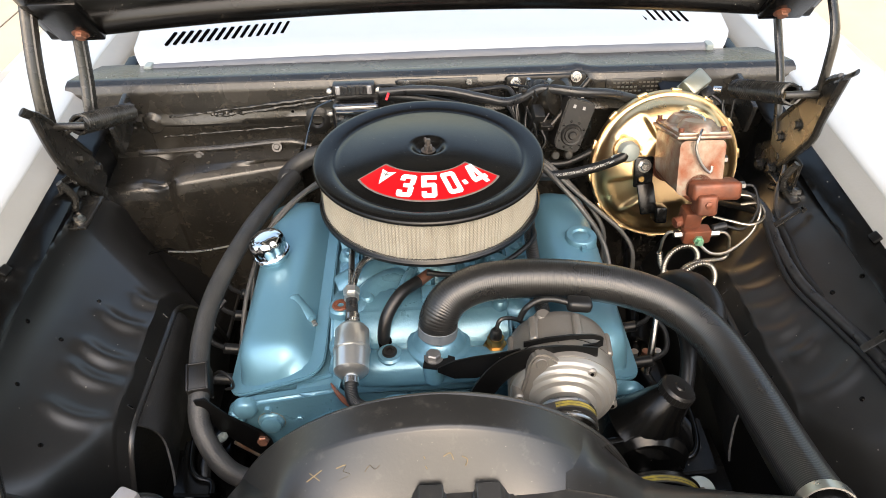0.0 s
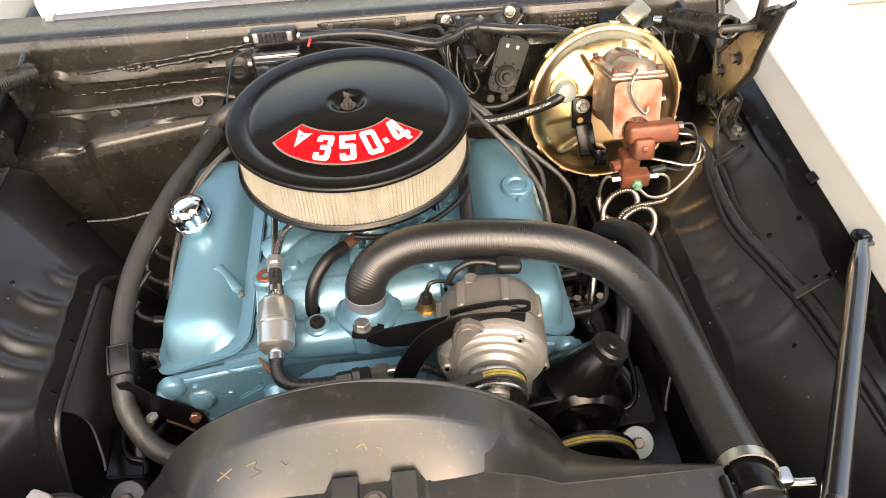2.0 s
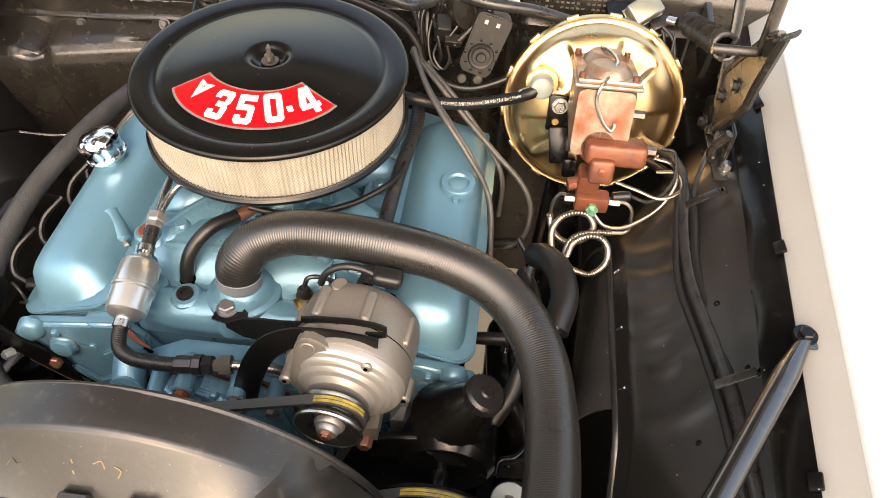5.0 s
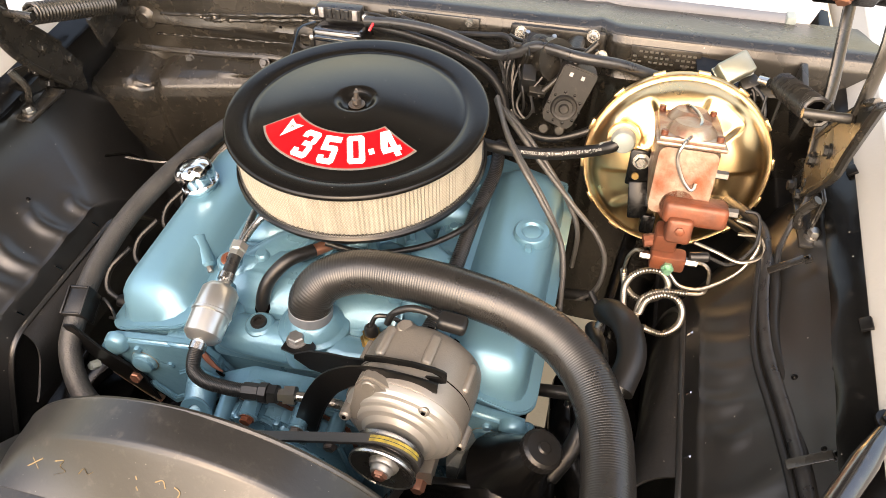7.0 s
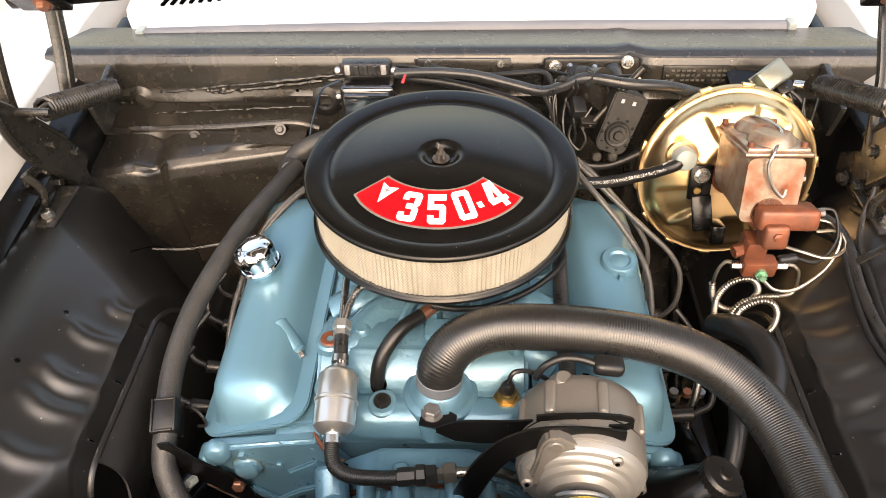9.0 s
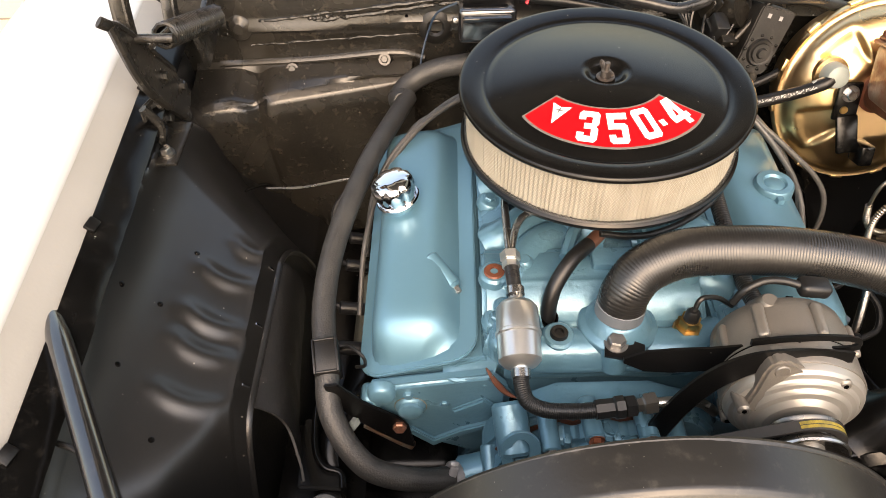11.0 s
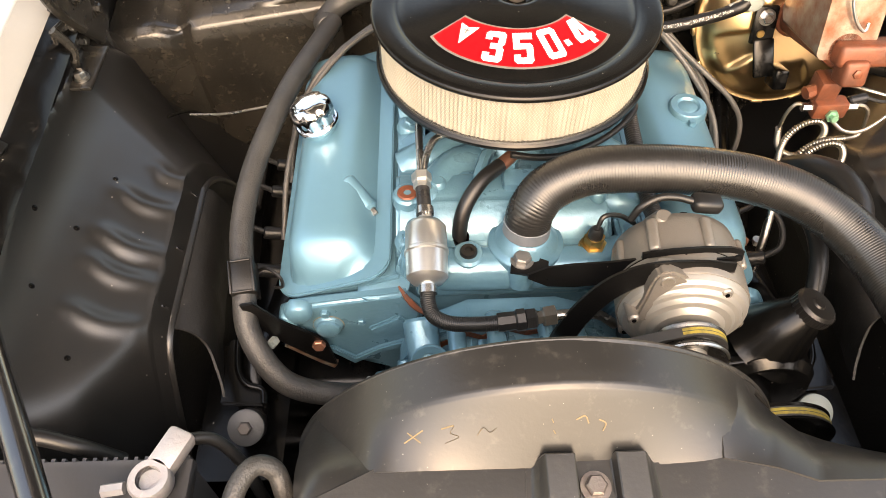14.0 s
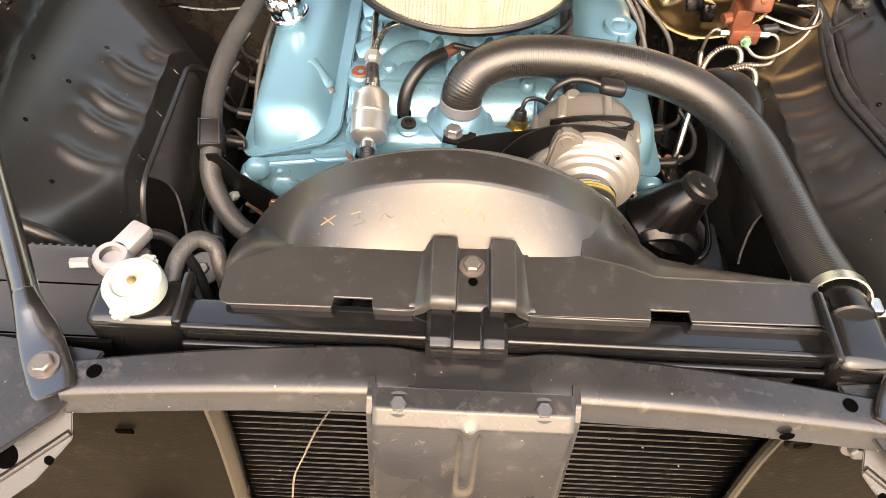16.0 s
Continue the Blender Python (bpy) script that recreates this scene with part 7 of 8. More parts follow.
def washer_bottle():
    e = thing("washer_bottle", (0.60, -0.60, 0.60), "yellowed cream plastic washer bottle with black cap", "washer bottle")
    rings = []
    for z, s in ((0.56, 0.90), (0.60, 0.97), (0.74, 1.0), (0.775, 0.98), (0.792, 0.93), (0.800, 0.85)):
        ring = []
        w, d, r = 0.072 * s, 0.058 * s, 0.025
        for cx, cy, a0 in ((w - r, d - r, 0), (-w + r, d - r, 90), (-w + r, -d + r, 180), (w - r, -d + r, 270)):
            for k in range(6):
                a = radians(a0 + 18 * k)
                ring.append((0.580 + cx + r * math.cos(a), -0.600 + cy + r * math.sin(a), z))
        rings.append(ring)
    part("bottle", loft(rings), CREAM, e, sharp=60)
    part("cap", lathe([(0, 0.018), (0.028, 0.017), (0.036, 0.012), (0.038, 0), (0.036, -0.004), (0, -0.004)], 36, Matrix.Translation((0.592, -0.592, 0.802))), RUBBER, e, "black flat rubber cap")
    part("hose", tube([(0.592, -0.585, 0.815), (0.593, -0.565, 0.845), (0.592, -0.53, 0.85), (0.605, -0.49, 0.838), (0.603, -0.40, 0.824), (0.588, -0.303, 0.836), (0.583, -0.203, 0.822), (0.570, -0.105, 0.820), (0.571, -0.015, 0.834), (0.560, 0.05, 0.82), (0.53, 0.12, 0.79)], 0.0065, 12, 8), RUBBER, e)


washer_bottle()


def brace(a, b, foot):
    e = thing("brace_rod", b, "glossy black tubular steel fender brace", "brace", "fender braces")
    a, b = Vector(a), Vector(b)
    d = (b - a).normalized()
    part("rod", tube([a + d * 0.0, a + d * 0.025, a + d * 0.05, a.lerp(b, 0.5), b - d * 0.09, b - d * 0.066], 0.0122, 18, 6, radii=lambda s: 0.55 + 0.45 * min(1.0, s / 0.13)), GLOSSBLACK, e)
    part("upper_tab", box(a - d * 0.002, (0.020, 0.024, 0.005), 0.002), GLOSSBLACK, e)
    flat = Vector((d.x, d.y, 0)).normalized()
    side = Vector((-flat.y, flat.x, 0))
    rings = []
    for s, w, h, dz in ((-0.075, 0.0122, 0.0122, 0.0), (-0.060, 0.0128, 0.0112, 0.0), (-0.042, 0.0150, 0.0075, -0.002), (-0.024, 0.0178, 0.0038, -0.0055), (-0.006, 0.0190, 0.0026, -0.0075), (0.020, 0.0190, 0.0024, -0.0085), (0.034, 0.0180, 0.0022, -0.0085), (0.040, 0.0150, 0.0020, -0.0085)):
        c = b + (d * s if s < 0 else flat * s) + Vector((0, 0, dz))
        up = d.cross(side).normalized() if s < -0.02 else Vector((0, 0, 1))
        rings.append([c + side * (w * math.cos(2 * math.pi * k / 20)) + up * (h * math.sin(2 * math.pi * k / 20)) for k in range(20)])
    part("lower_tab", loft(rings), GLOSSBLACK, e, sharp=60)
    hex_bolt(Vector(foot), Vector(foot) + Vector((0, 0, 0.1)), 0.0095, 0.006, 0.013, DULLSTEEL, e)
    hex_bolt(a + Vector((0, 0.004, 0.004)), a + Vector((0, 0.004, 0.1)), 0.008, 0.006, 0.012, CHASSIS, e)


GLOSSBLACK = surface("gloss_black", (0.005, 0.005, 0.0056), 0.2, other=(0.012, 0.012, 0.013), bump=0.06, spots=(0.2, 0.17, 0.14), spot_amount=0.15, spot_scale=80, spec=1.0, coat=1.0)
brace((0.631, -0.272, 0.918), (0.407, -0.640, 0.912), (0.401, -0.657, 0.9075))
brace((-0.594, -0.244, 0.898), (-0.345, -0.645, 0.912), (-0.341, -0.655, 0.9075))


# ---- hood hinges ----
def hinge(side, tip, sf, sb):
    e = thing("hood_hinge", (CX + side * 0.58, 0.1, 0.87), "black steel hood hinge with coil spring", "hood hinge", "hood hinges")
    tip, sf, sb = Vector(tip), Vector(sf), Vector(sb)
    out = Vector((side, 0, 0))
    # spring
    d = (sb - sf).normalized()
    n1 = d.orthogonal().normalized()
    n2 = d.cross(n1)
    turns, L = 26, (sb - sf).length
    pts = [sf + d * (L * k / (turns * 10)) + 0.0145 * (math.cos(2 * math.pi * k / 10) * n1 + math.sin(2 * math.pi * k / 10) * n2) for k in range(turns * 10 + 1)]
    part("spring", tube(pts, 0.0031, 6, smooth=False), HINGE, e)
    # added black filler: shade between the coils, given as colour
    part("spring_shade_fill", rod(sf + d * 0.006, sb, 0.0115, 14), DARK, e)
    part("spring_hook", tube([sf + 0.013 * n1, sf - d * 0.012, sf - 0.010 * n1 - d * 0.014, sf - d * 0.02 - 0.014 * n1], 0.0032, 8, 6), HINGE, e)
    part("spring_pin", rod(sf - d * 0.015 - 0.02 * out, sf - d * 0.015 + 0.03 * out, 0.006, 10), HINGE, e)
    X = (CX - 0.597) if side < 0 else (CX + 0.568)
    if side < 0:
        upper = [(0.048, 1.044), (0.060, 1.040), (0.092, 1.004), (0.165, 0.908), (0.196, 0.850), (0.178, 0.836), (0.148, 0.838), (0.084, 0.922), (0.060, 0.975)]
        arm = [(0.088, 0.995), (0.096, 1.03), (0.116, 1.085), (0.148, 1.146), (0.175, 1.19)]
        inner = [(0.226, 0.935), (0.238, 0.965), (0.256, 1.00), (0.276, 1.05), (0.29, 1.09)]
        low = [(0.058, 0.920), (0.12, 0.905), (0.20, 0.850), (0.195, 0.80), (0.10, 0.815), (0.050, 0.858)]
    else:
        upper = [(-0.004, 1.088), (0.008, 1.084), (0.046, 1.052), (0.143, 0.932), (0.130, 0.902), (0.086, 0.886), (0.026, 0.968), (0.016, 1.01)]
        arm = [(0.048, 1.035), (0.050, 1.075), (0.060, 1.126), (0.096, 1.165), (0.13, 1.20)]
        inner = [(0.126, 0.925), (0.140, 0.95), (0.167, 1.005), (0.205, 1.05), (0.235, 1.085)]
        low = [(0.045, 0.915), (0.13, 0.915), (0.20, 0.860), (0.19, 0.83), (0.10, 0.835), (0.045, 0.860)]
    yz = axes(Vector((X, 0, 0)), Vector((0, 1, 0)), Vector((0, 0, 1)), Vector((1, 0, 0)))
    part("upper_plate", prism(upper, 0.004, yz, 0.0015), HINGE, e)
    rim = [Vector((X + 0.002, y, z)) for y, z in upper]
    part("plate_rim", tube([rim[0], *rim[-1:-4:-1]], 0.006, 8, 5), HINGE, e)
    part("plate_rim", tube([rim[1], rim[2], rim[3]], 0.005, 8, 5), HINGE, e)
    part("tip_hook", tube([rim[0] + Vector((side * 0.004, -0.014, 0.014)), rim[0] + Vector((0, -0.004, 0.003)), rim[1] + Vector((0, 0.006, -0.010))], 0.007, 8, 5, flat=0.4), HINGE, e)
    for q, (s, t) in enumerate(((0.35, 0.5), (0.75, 0.5))):
        p = rim[2].lerp(rim[-2], 0.5).lerp(rim[4], s) - Vector((side * 0.004, 0, 0))
        hex_bolt(p, p - out, 0.007, 0.005, 0.010, HINGE, e)
    part("lower_plate", prism(low, 0.005, axes(Vector((X + side * 0.012, 0, 0)), Vector((0, 1, 0)), Vector((0, 0, 1)), Vector((1, 0, 0))), 0.002), HINGE, e)
    part("gusset", tube([(X + side * 0.006, low[0][0], low[0][1]), (X - side * 0.006, low[0][0] + 0.004, low[0][1] - 0.03), (X, low[-1][0] + 0.01, low[-1][1]), (X + side * 0.004, low[-2][0], low[-2][1])], 0.006, 8, 6), HINGE, e)
    base = Vector((CX + side * 0.585, 0.045, 0.862))
    part("base_plate", box(base + Vector((0, 0.02, -0.006)), (0.034, 0.09, 0.006), 0.002), HINGE, e)
    hex_bolt(base + Vector((0, -0.006, 0)), base + Vector((0, -0.006, 0.1)), 0.008, 0.009, 0.011, STEEL, e)
    for y, z in ((0.115, 0.862), (0.155, 0.845), (0.10, 0.895)):
        p = Vector((X + side * 0.006, y, z))
        hex_bolt(p, p - out, 0.0075, 0.007, 0.011, HINGE, e)
    for name, line, x in (("outer_arm", arm, X + side * 0.004), ("inner_arm", inner, X + side * 0.004)):
        pts = [Vector((x, y, z)) for y, z in line]
        bar = part(name, tube(pts, 0.0125, 12, 6, flat=0.42), HINGE, e)
        part("bead", tube([p - out * 0.0045 for p in pts], 0.0035, 8, 6), HINGE, bar)
    part("rear_bracket", box((CX + side * 0.572, 0.275, 0.905), (0.010, 0.10, 0.06), 0.003, m=pose(0, 0, 0, 12, 0, 0)), HINGE, e)
    part("spring_anchor", lathe([(0, 0.007), (0.008, 0.007), (0.011, 0.004), (0.018, 0.003), (0.021, 0), (0, 0)], 22, along((sb.x - side * 0.01, 0.322, sb.z - 0.055), (sb.x - side * 0.02, 0.1, sb.z - 0.03))), FIREWALL, e)


hinge(-1, (-0.595, 0.085, 1.022), (-0.537, 0.105, 0.996), (-0.522, 0.262, 0.934))
hinge(1, (0.600, 0.010, 1.072), (0.559, 0.050, 1.036), (0.557, 0.225, 0.959))


# ---- suspension mounts and dark parts low in the bay ----
DULLGREY = surface("dull_grey_washer", (0.10, 0.10, 0.10), 0.5, metal=0.3, bump=0.4)


def mount(side, at):
    e = thing("body_mount", (at[0], at[1], 0.45), "black suspension tower with rubber bush and washer", "mount", "suspension mounts")
    a = Vector(at)
    d = Vector((0, -0.55, 0.83)).normalized()
    part("washer", lathe([(0, 0.004), (0.019, 0.004), (0.0225, 0.002), (0.0225, -0.003), (0, -0.003)], 32, along(a, a + d)), CAPWHITE if side > 0 else DULLGREY, e)
    hex_bolt(a + d * 0.004, a + d, 0.0085, 0.007, 0, DULLSTEEL, e)
    part("bush", rod(a - d * 0.002, a - d * 0.022, 0.022, 24, 0.003), RUBBER, e)
    plan = [(0.036, 0.030), (-0.020, 0.026), (-0.018, 0.046), (0.004, 0.055), (0.016, 0.072), (0.022, 0.120), (0.038, 0.124)]
    part("bracket", prism([(a.x + side * q, a.y + p) for q, p in plan], 0.010, Matrix.Translation((0, 0, a.z - 0.004)), 0.003), CHASSIS, e)
    part("bracket_rim", tube([(a.x + side * q, a.y + p, a.z + 0.006 + 0.010 * k / 5) for k, (q, p) in enumerate(((-0.020, 0.028), (-0.016, 0.046), (0.004, 0.053), (0.016, 0.070), (0.021, 0.100), (0.022, 0.135)))], 0.0048, 10, 6), CHASSIS, e)
    part("arm", tube([a - d * 0.02, a + Vector((side * 0.0, 0.03, -0.03)), a + Vector((side * 0.01, 0.09, -0.01)), a + Vector((-side * 0.02, 0.15, 0.0)), a + Vector((-side * 0.03, 0.24, -0.02))], 0.026, 12, 6, flat=0.6), CHASSIS, e)
    part("tower", loft([[(a.x + side * q, a.y + p, z) for q, p in ((-0.04, -0.05), (0.07, -0.05), (0.07, 0.14), (-0.04, 0.14))] for z in (0.40, 0.55, 0.60)]), CHASSIS, e)
    part("frame_rail", box((CX + side * 0.415, -0.15, 0.38), (0.07, 1.1, 0.12), 0.015), CHASSIS, e)


mount(-1, (-0.332, -0.364, 0.644))
mount(1, (0.366, -0.366, 0.648))


def crossmember():
    e = thing("crossmember", (CX, -0.30, 0.42), "black steel front crossmember under the engine", "crossmember")
    part("beam", box((CX, -0.22, 0.42), (0.80, 0.20, 0.09), 0.02, 3), CHASSIS, e)
    part("lower_panel", box((CX, -0.485, 0.42), (0.86, 0.35, 0.01), 0.003), CHASSIS, e)
    part("lower_hose", tube([(-0.13, -0.33, 0.60), (-0.17, -0.40, 0.58), (-0.22, -0.48, 0.54), (-0.26, -0.56, 0.52)], 0.024, 14, 6), RUBBER, e)


crossmember()


# ---- firewall fittings and wiring ----
MATTE = surface("matte_black_paint", (0.007, 0.0067, 0.0063), 0.5, other=(0.020, 0.018, 0.0155), scale=60, bump=0.5, fine=300, spots=(0.12, 0.10, 0.08), spot_amount=0.3, spec=0.4)


def wiper_motor():
    e = thing("wiper_motor", (0.25, 0.26, 0.86), "black windshield wiper motor on the firewall", "wiper motor")
    hub = Vector((0.266, 0.198, 0.893))
    n = Vector((0.12, -0.95, 0.28)).normalized()
    up = Vector((0.25, 0.45, 0.85)).normalized()
    side = up.cross(n).normalized()
    up = n.cross(side)
    m = axes(hub, side, up, n)
    part("gear_cover", moved(prism([(-0.027, -0.018), (-0.020, -0.029), (0.016, -0.031), (0.023, -0.023), (0.028, 0.058), (0.025, 0.062), (-0.022, 0.062), (-0.025, 0.058)], -0.045, None, 0.002), m), MATTE, e)
    part("hub", moved(lathe([(0, 0.010), (0.006, 0.010), (0.008, 0.006), (0.013, 0.006), (0.014, 0.003), (0.018, 0.004), (0.020, 0.0), (0, 0)], 28), m), MATTE, e)
    for k in range(10):
        a = 2 * math.pi * k / 10
        part("dimple", moved(lathe([(0, 0.002), (0.002, 0.0015), (0.0025, 0), (0, 0)], 8), m @ Matrix.Translation((0.024 * math.cos(a), 0.024 * math.sin(a), 0))), CHASSIS, e)
    for x in (-0.010, 0.008):
        part("mark", moved(box((x, 0.050, 0.0003), (0.005, 0.006, 0.0006)), m), LEAD, e)
    part("motor_case", tube([(0.205, 0.285, 0.915), (0.225, 0.262, 0.932), (0.245, 0.24, 0.945)], 0.032, 20, 6), DUSTY, e)
    pm = Matrix.Translation((0.215, 0.262, 0.945)) @ pose(0, 0, 0, 20, 10, 15)
    part("pump_box", moved(prism([(-0.026, -0.024), (0.016, -0.026), (0.026, -0.012), (0.024, 0.024), (-0.020, 0.026), (-0.028, 0.008)], 0.040, Matrix.Translation((0, 0, -0.028)), 0.004, 3), pm), DUSTY, e)
    part("pump_dome", moved(lathe([(0, 0.014), (0.005, 0.0135), (0.007, 0.010), (0.013, 0.008), (0.017, 0.003), (0.018, -0.004), (0, -0.004)], 28), pm @ Matrix.Translation((-0.002, 0.0, 0.013))), MATTE, e)
    for k in range(4):
        part("pump_rib", moved(box((-0.021 + 0.0135 * k, -0.020, 0.010), (0.003, 0.020, 0.018), 0.001), pm), DUSTY, e)
    for x, y in ((-0.022, 0.018), (0.019, 0.017), (0.019, -0.018)):
        part("pump_screw", moved(lathe([(0, 0.005), (0.0035, 0.0045), (0.0042, 0.002), (0.0042, 0), (0, 0)], 10), pm @ Matrix.Translation((x, y, 0.012))), STEEL, e)
    part("pump_lever", moved(tube([(-0.004, -0.004, 0.030), (0.012, -0.016, 0.028), (0.026, -0.022, 0.018), (0.034, -0.030, 0.004)], 0.0028, 8, 6), pm), MATTE, e)
    part("hose_nipple", moved(rod((-0.026, 0.0, 0.004), (-0.044, -0.004, 0.010), 0.0045, 12, 0.001), pm), MATTE, e)
    part("mount_neck", tube([(0.258, 0.238, 0.922), (0.262, 0.266, 0.930), (0.264, 0.312, 0.932)], 0.020, 16, 6, flat=0.7), DUSTY, e)
    part("terminal_block", box((0.222, 0.214, 0.905), (0.026, 0.016, 0.014), 0.002, m=pose(0, 0, 0, 25, 8, 10)), DUSTY, e)
    for x in (0.238, 0.262):
        part("mount_boss", rod((x, 0.200, 0.852), (x + 0.002, 0.190, 0.856), 0.0085, 16, 0.002), DUSTY, e)
    part("connector", box((0.205, 0.225, 0.918), (0.022, 0.03, 0.036), 0.004, m=pose(0, 0, 0, 25, 8, 10)), WIRE, e)
    part("base_plate", box((0.235, 0.318, 0.918), (0.15, 0.012, 0.070), 0.006, m=pose(0, 0, 0, -6, 0, 0)), DUSTY, e)
    for x, z in ((0.178, 0.955), (0.290, 0.962), (0.306, 0.930)):
        hex_bolt((x, 0.311, z - 0.012), (x, 0.2, z + 0.02), 0.0065, 0.006, 0.010, STEEL, e)
    part("arm", rod((0.225, 0.21, 0.90), (0.30, 0.25, 0.975), 0.005, 10), DUSTY, e)
    for pts in ([(0.19, 0.24, 0.93), (0.185, 0.215, 0.905), (0.192, 0.20, 0.875), (0.205, 0.195, 0.865)], [(0.20, 0.22, 0.90), (0.195, 0.20, 0.885), (0.21, 0.19, 0.87), (0.22, 0.195, 0.885), (0.213, 0.21, 0.9)],
                [(0.18, 0.26, 0.95), (0.172, 0.24, 0.92), (0.175, 0.225, 0.89)], [(0.20, 0.27, 0.955), (0.215, 0.245, 0.935), (0.235, 0.235, 0.91), (0.22, 0.23, 0.88)], [(0.19, 0.23, 0.93), (0.20, 0.21, 0.91), (0.205, 0.205, 0.88), (0.198, 0.21, 0.855)], [(0.24, 0.25, 0.95), (0.228, 0.225, 0.925), (0.215, 0.21, 0.905), (0.222, 0.20, 0.875)], [(0.165, 0.285, 0.952), (0.19, 0.262, 0.958), (0.22, 0.255, 0.962), (0.262, 0.262, 0.955), (0.30, 0.28, 0.945)], [(0.176, 0.27, 0.945), (0.166, 0.25, 0.925), (0.168, 0.23, 0.9)]):
        part("lead", tube(pts, 0.0022, 6, 6), WIRE, e)
    part("drain_hose", tube([(0.185, 0.215, 0.865), (0.205, 0.20, 0.842), (0.25, 0.195, 0.835), (0.295, 0.205, 0.845), (0.33, 0.22, 0.86)], 0.0065, 10, 8), WIRE, e)


wiper_motor()


def relay(name, label, at, size, m, mat):
    e = thing(name, at, label, "relay")
    part("case", box(at, size, 0.004, 3, m=m), mat, e)
    part("lid_edge", box(Vector(at) - (m.to_3x3() @ Vector((0, 0, size[2] * 0.42))), (size[0] * 1.06, size[1] * 1.06, 0.003), 0.001, m=m), mat, e)
    return e


RELAY = surface("relay_zinc", (0.30, 0.31, 0.26), 0.35, metal=0.8, other=(0.22, 0.22, 0.17), bump=0.1, scale=40)
r = relay("horn_relay", "small pale zinc relay box on the firewall", (0.496, 0.262, 0.953), (0.047, 0.033, 0.026), pose(0, 0, 0, 35, -20, 32), RELAY)
part("clip_screw", rod((0.533, 0.262, 0.940), (0.545, 0.255, 0.942), 0.007, 10), STEEL, r)
for pts in ([(0.515, 0.262, 0.935), (0.53, 0.25, 0.925), (0.535, 0.24, 0.90), (0.54, 0.25, 0.86)], [(0.520, 0.258, 0.938), (0.545, 0.24, 0.92), (0.552, 0.22, 0.88), (0.555, 0.22, 0.82)]):
    part("lead", tube(pts, 0.0028, 8, 6), WIRE, r)
part("plug", box((0.522, 0.262, 0.930), (0.026, 0.020, 0.022), 0.004, m=pose(0, 0, 0, 25, -20, 20)), WIRE, r)
part("bracket", box((0.478, 0.310, 0.925), (0.06, 0.09, 0.004), 0.001, m=pose(0, 0, 0, 20, 0, 10)), CHASSIS, r)


def junction():
    e = thing("junction_block", (-0.123, 0.33, 0.90), "dusty wiring junction block above a black control box", "junction block")
    part("block", box((-0.123, 0.312, 0.942), (0.078, 0.022, 0.022), 0.004), TAPE, e)
    for k in range(5):
        part("terminal", box((-0.152 + 0.0145 * k, 0.301, 0.943), (0.009, 0.006, 0.017), 0.002), LEAD if k in (0, 4) else TAPE, e)
    for x in (-0.168, -0.078):
        part("screw", lathe([(0, 0.005), (0.0045, 0.004), (0.0065, 0), (0, 0)], 14, along((x, 0.305, 0.940), (x, 0.2, 0.98))), BOLT, e)
    part("control_box", box((-0.120, 0.302, 0.895), (0.088, 0.06, 0.055), 0.008, 3, m=pose(0, 0, 0, -8, 0, 0)), GLOSSBLACK, e)
    part("box_rib", box((-0.120, 0.270, 0.915), (0.072, 0.012, 0.008), 0.003), GLOSSBLACK, e)
    for x, z in ((-0.168, 0.905), (-0.070, 0.885)):
        part("screw", lathe([(0, 0.005), (0.004, 0.004), (0.0055, 0), (0, 0)], 12, along((x, 0.285, z), (x, 0.2, z + 0.03))), BOLT, e)
    part("grommet", lathe([(0.010, 0.004), (0.014, 0.008), (0.022, 0.007), (0.028, 0.002), (0.028, -0.004), (0.010, -0.004)], 28, along((-0.20, 0.326, 0.872), (-0.20, 0.2, 0.89))), RUBBER, e)


junction()


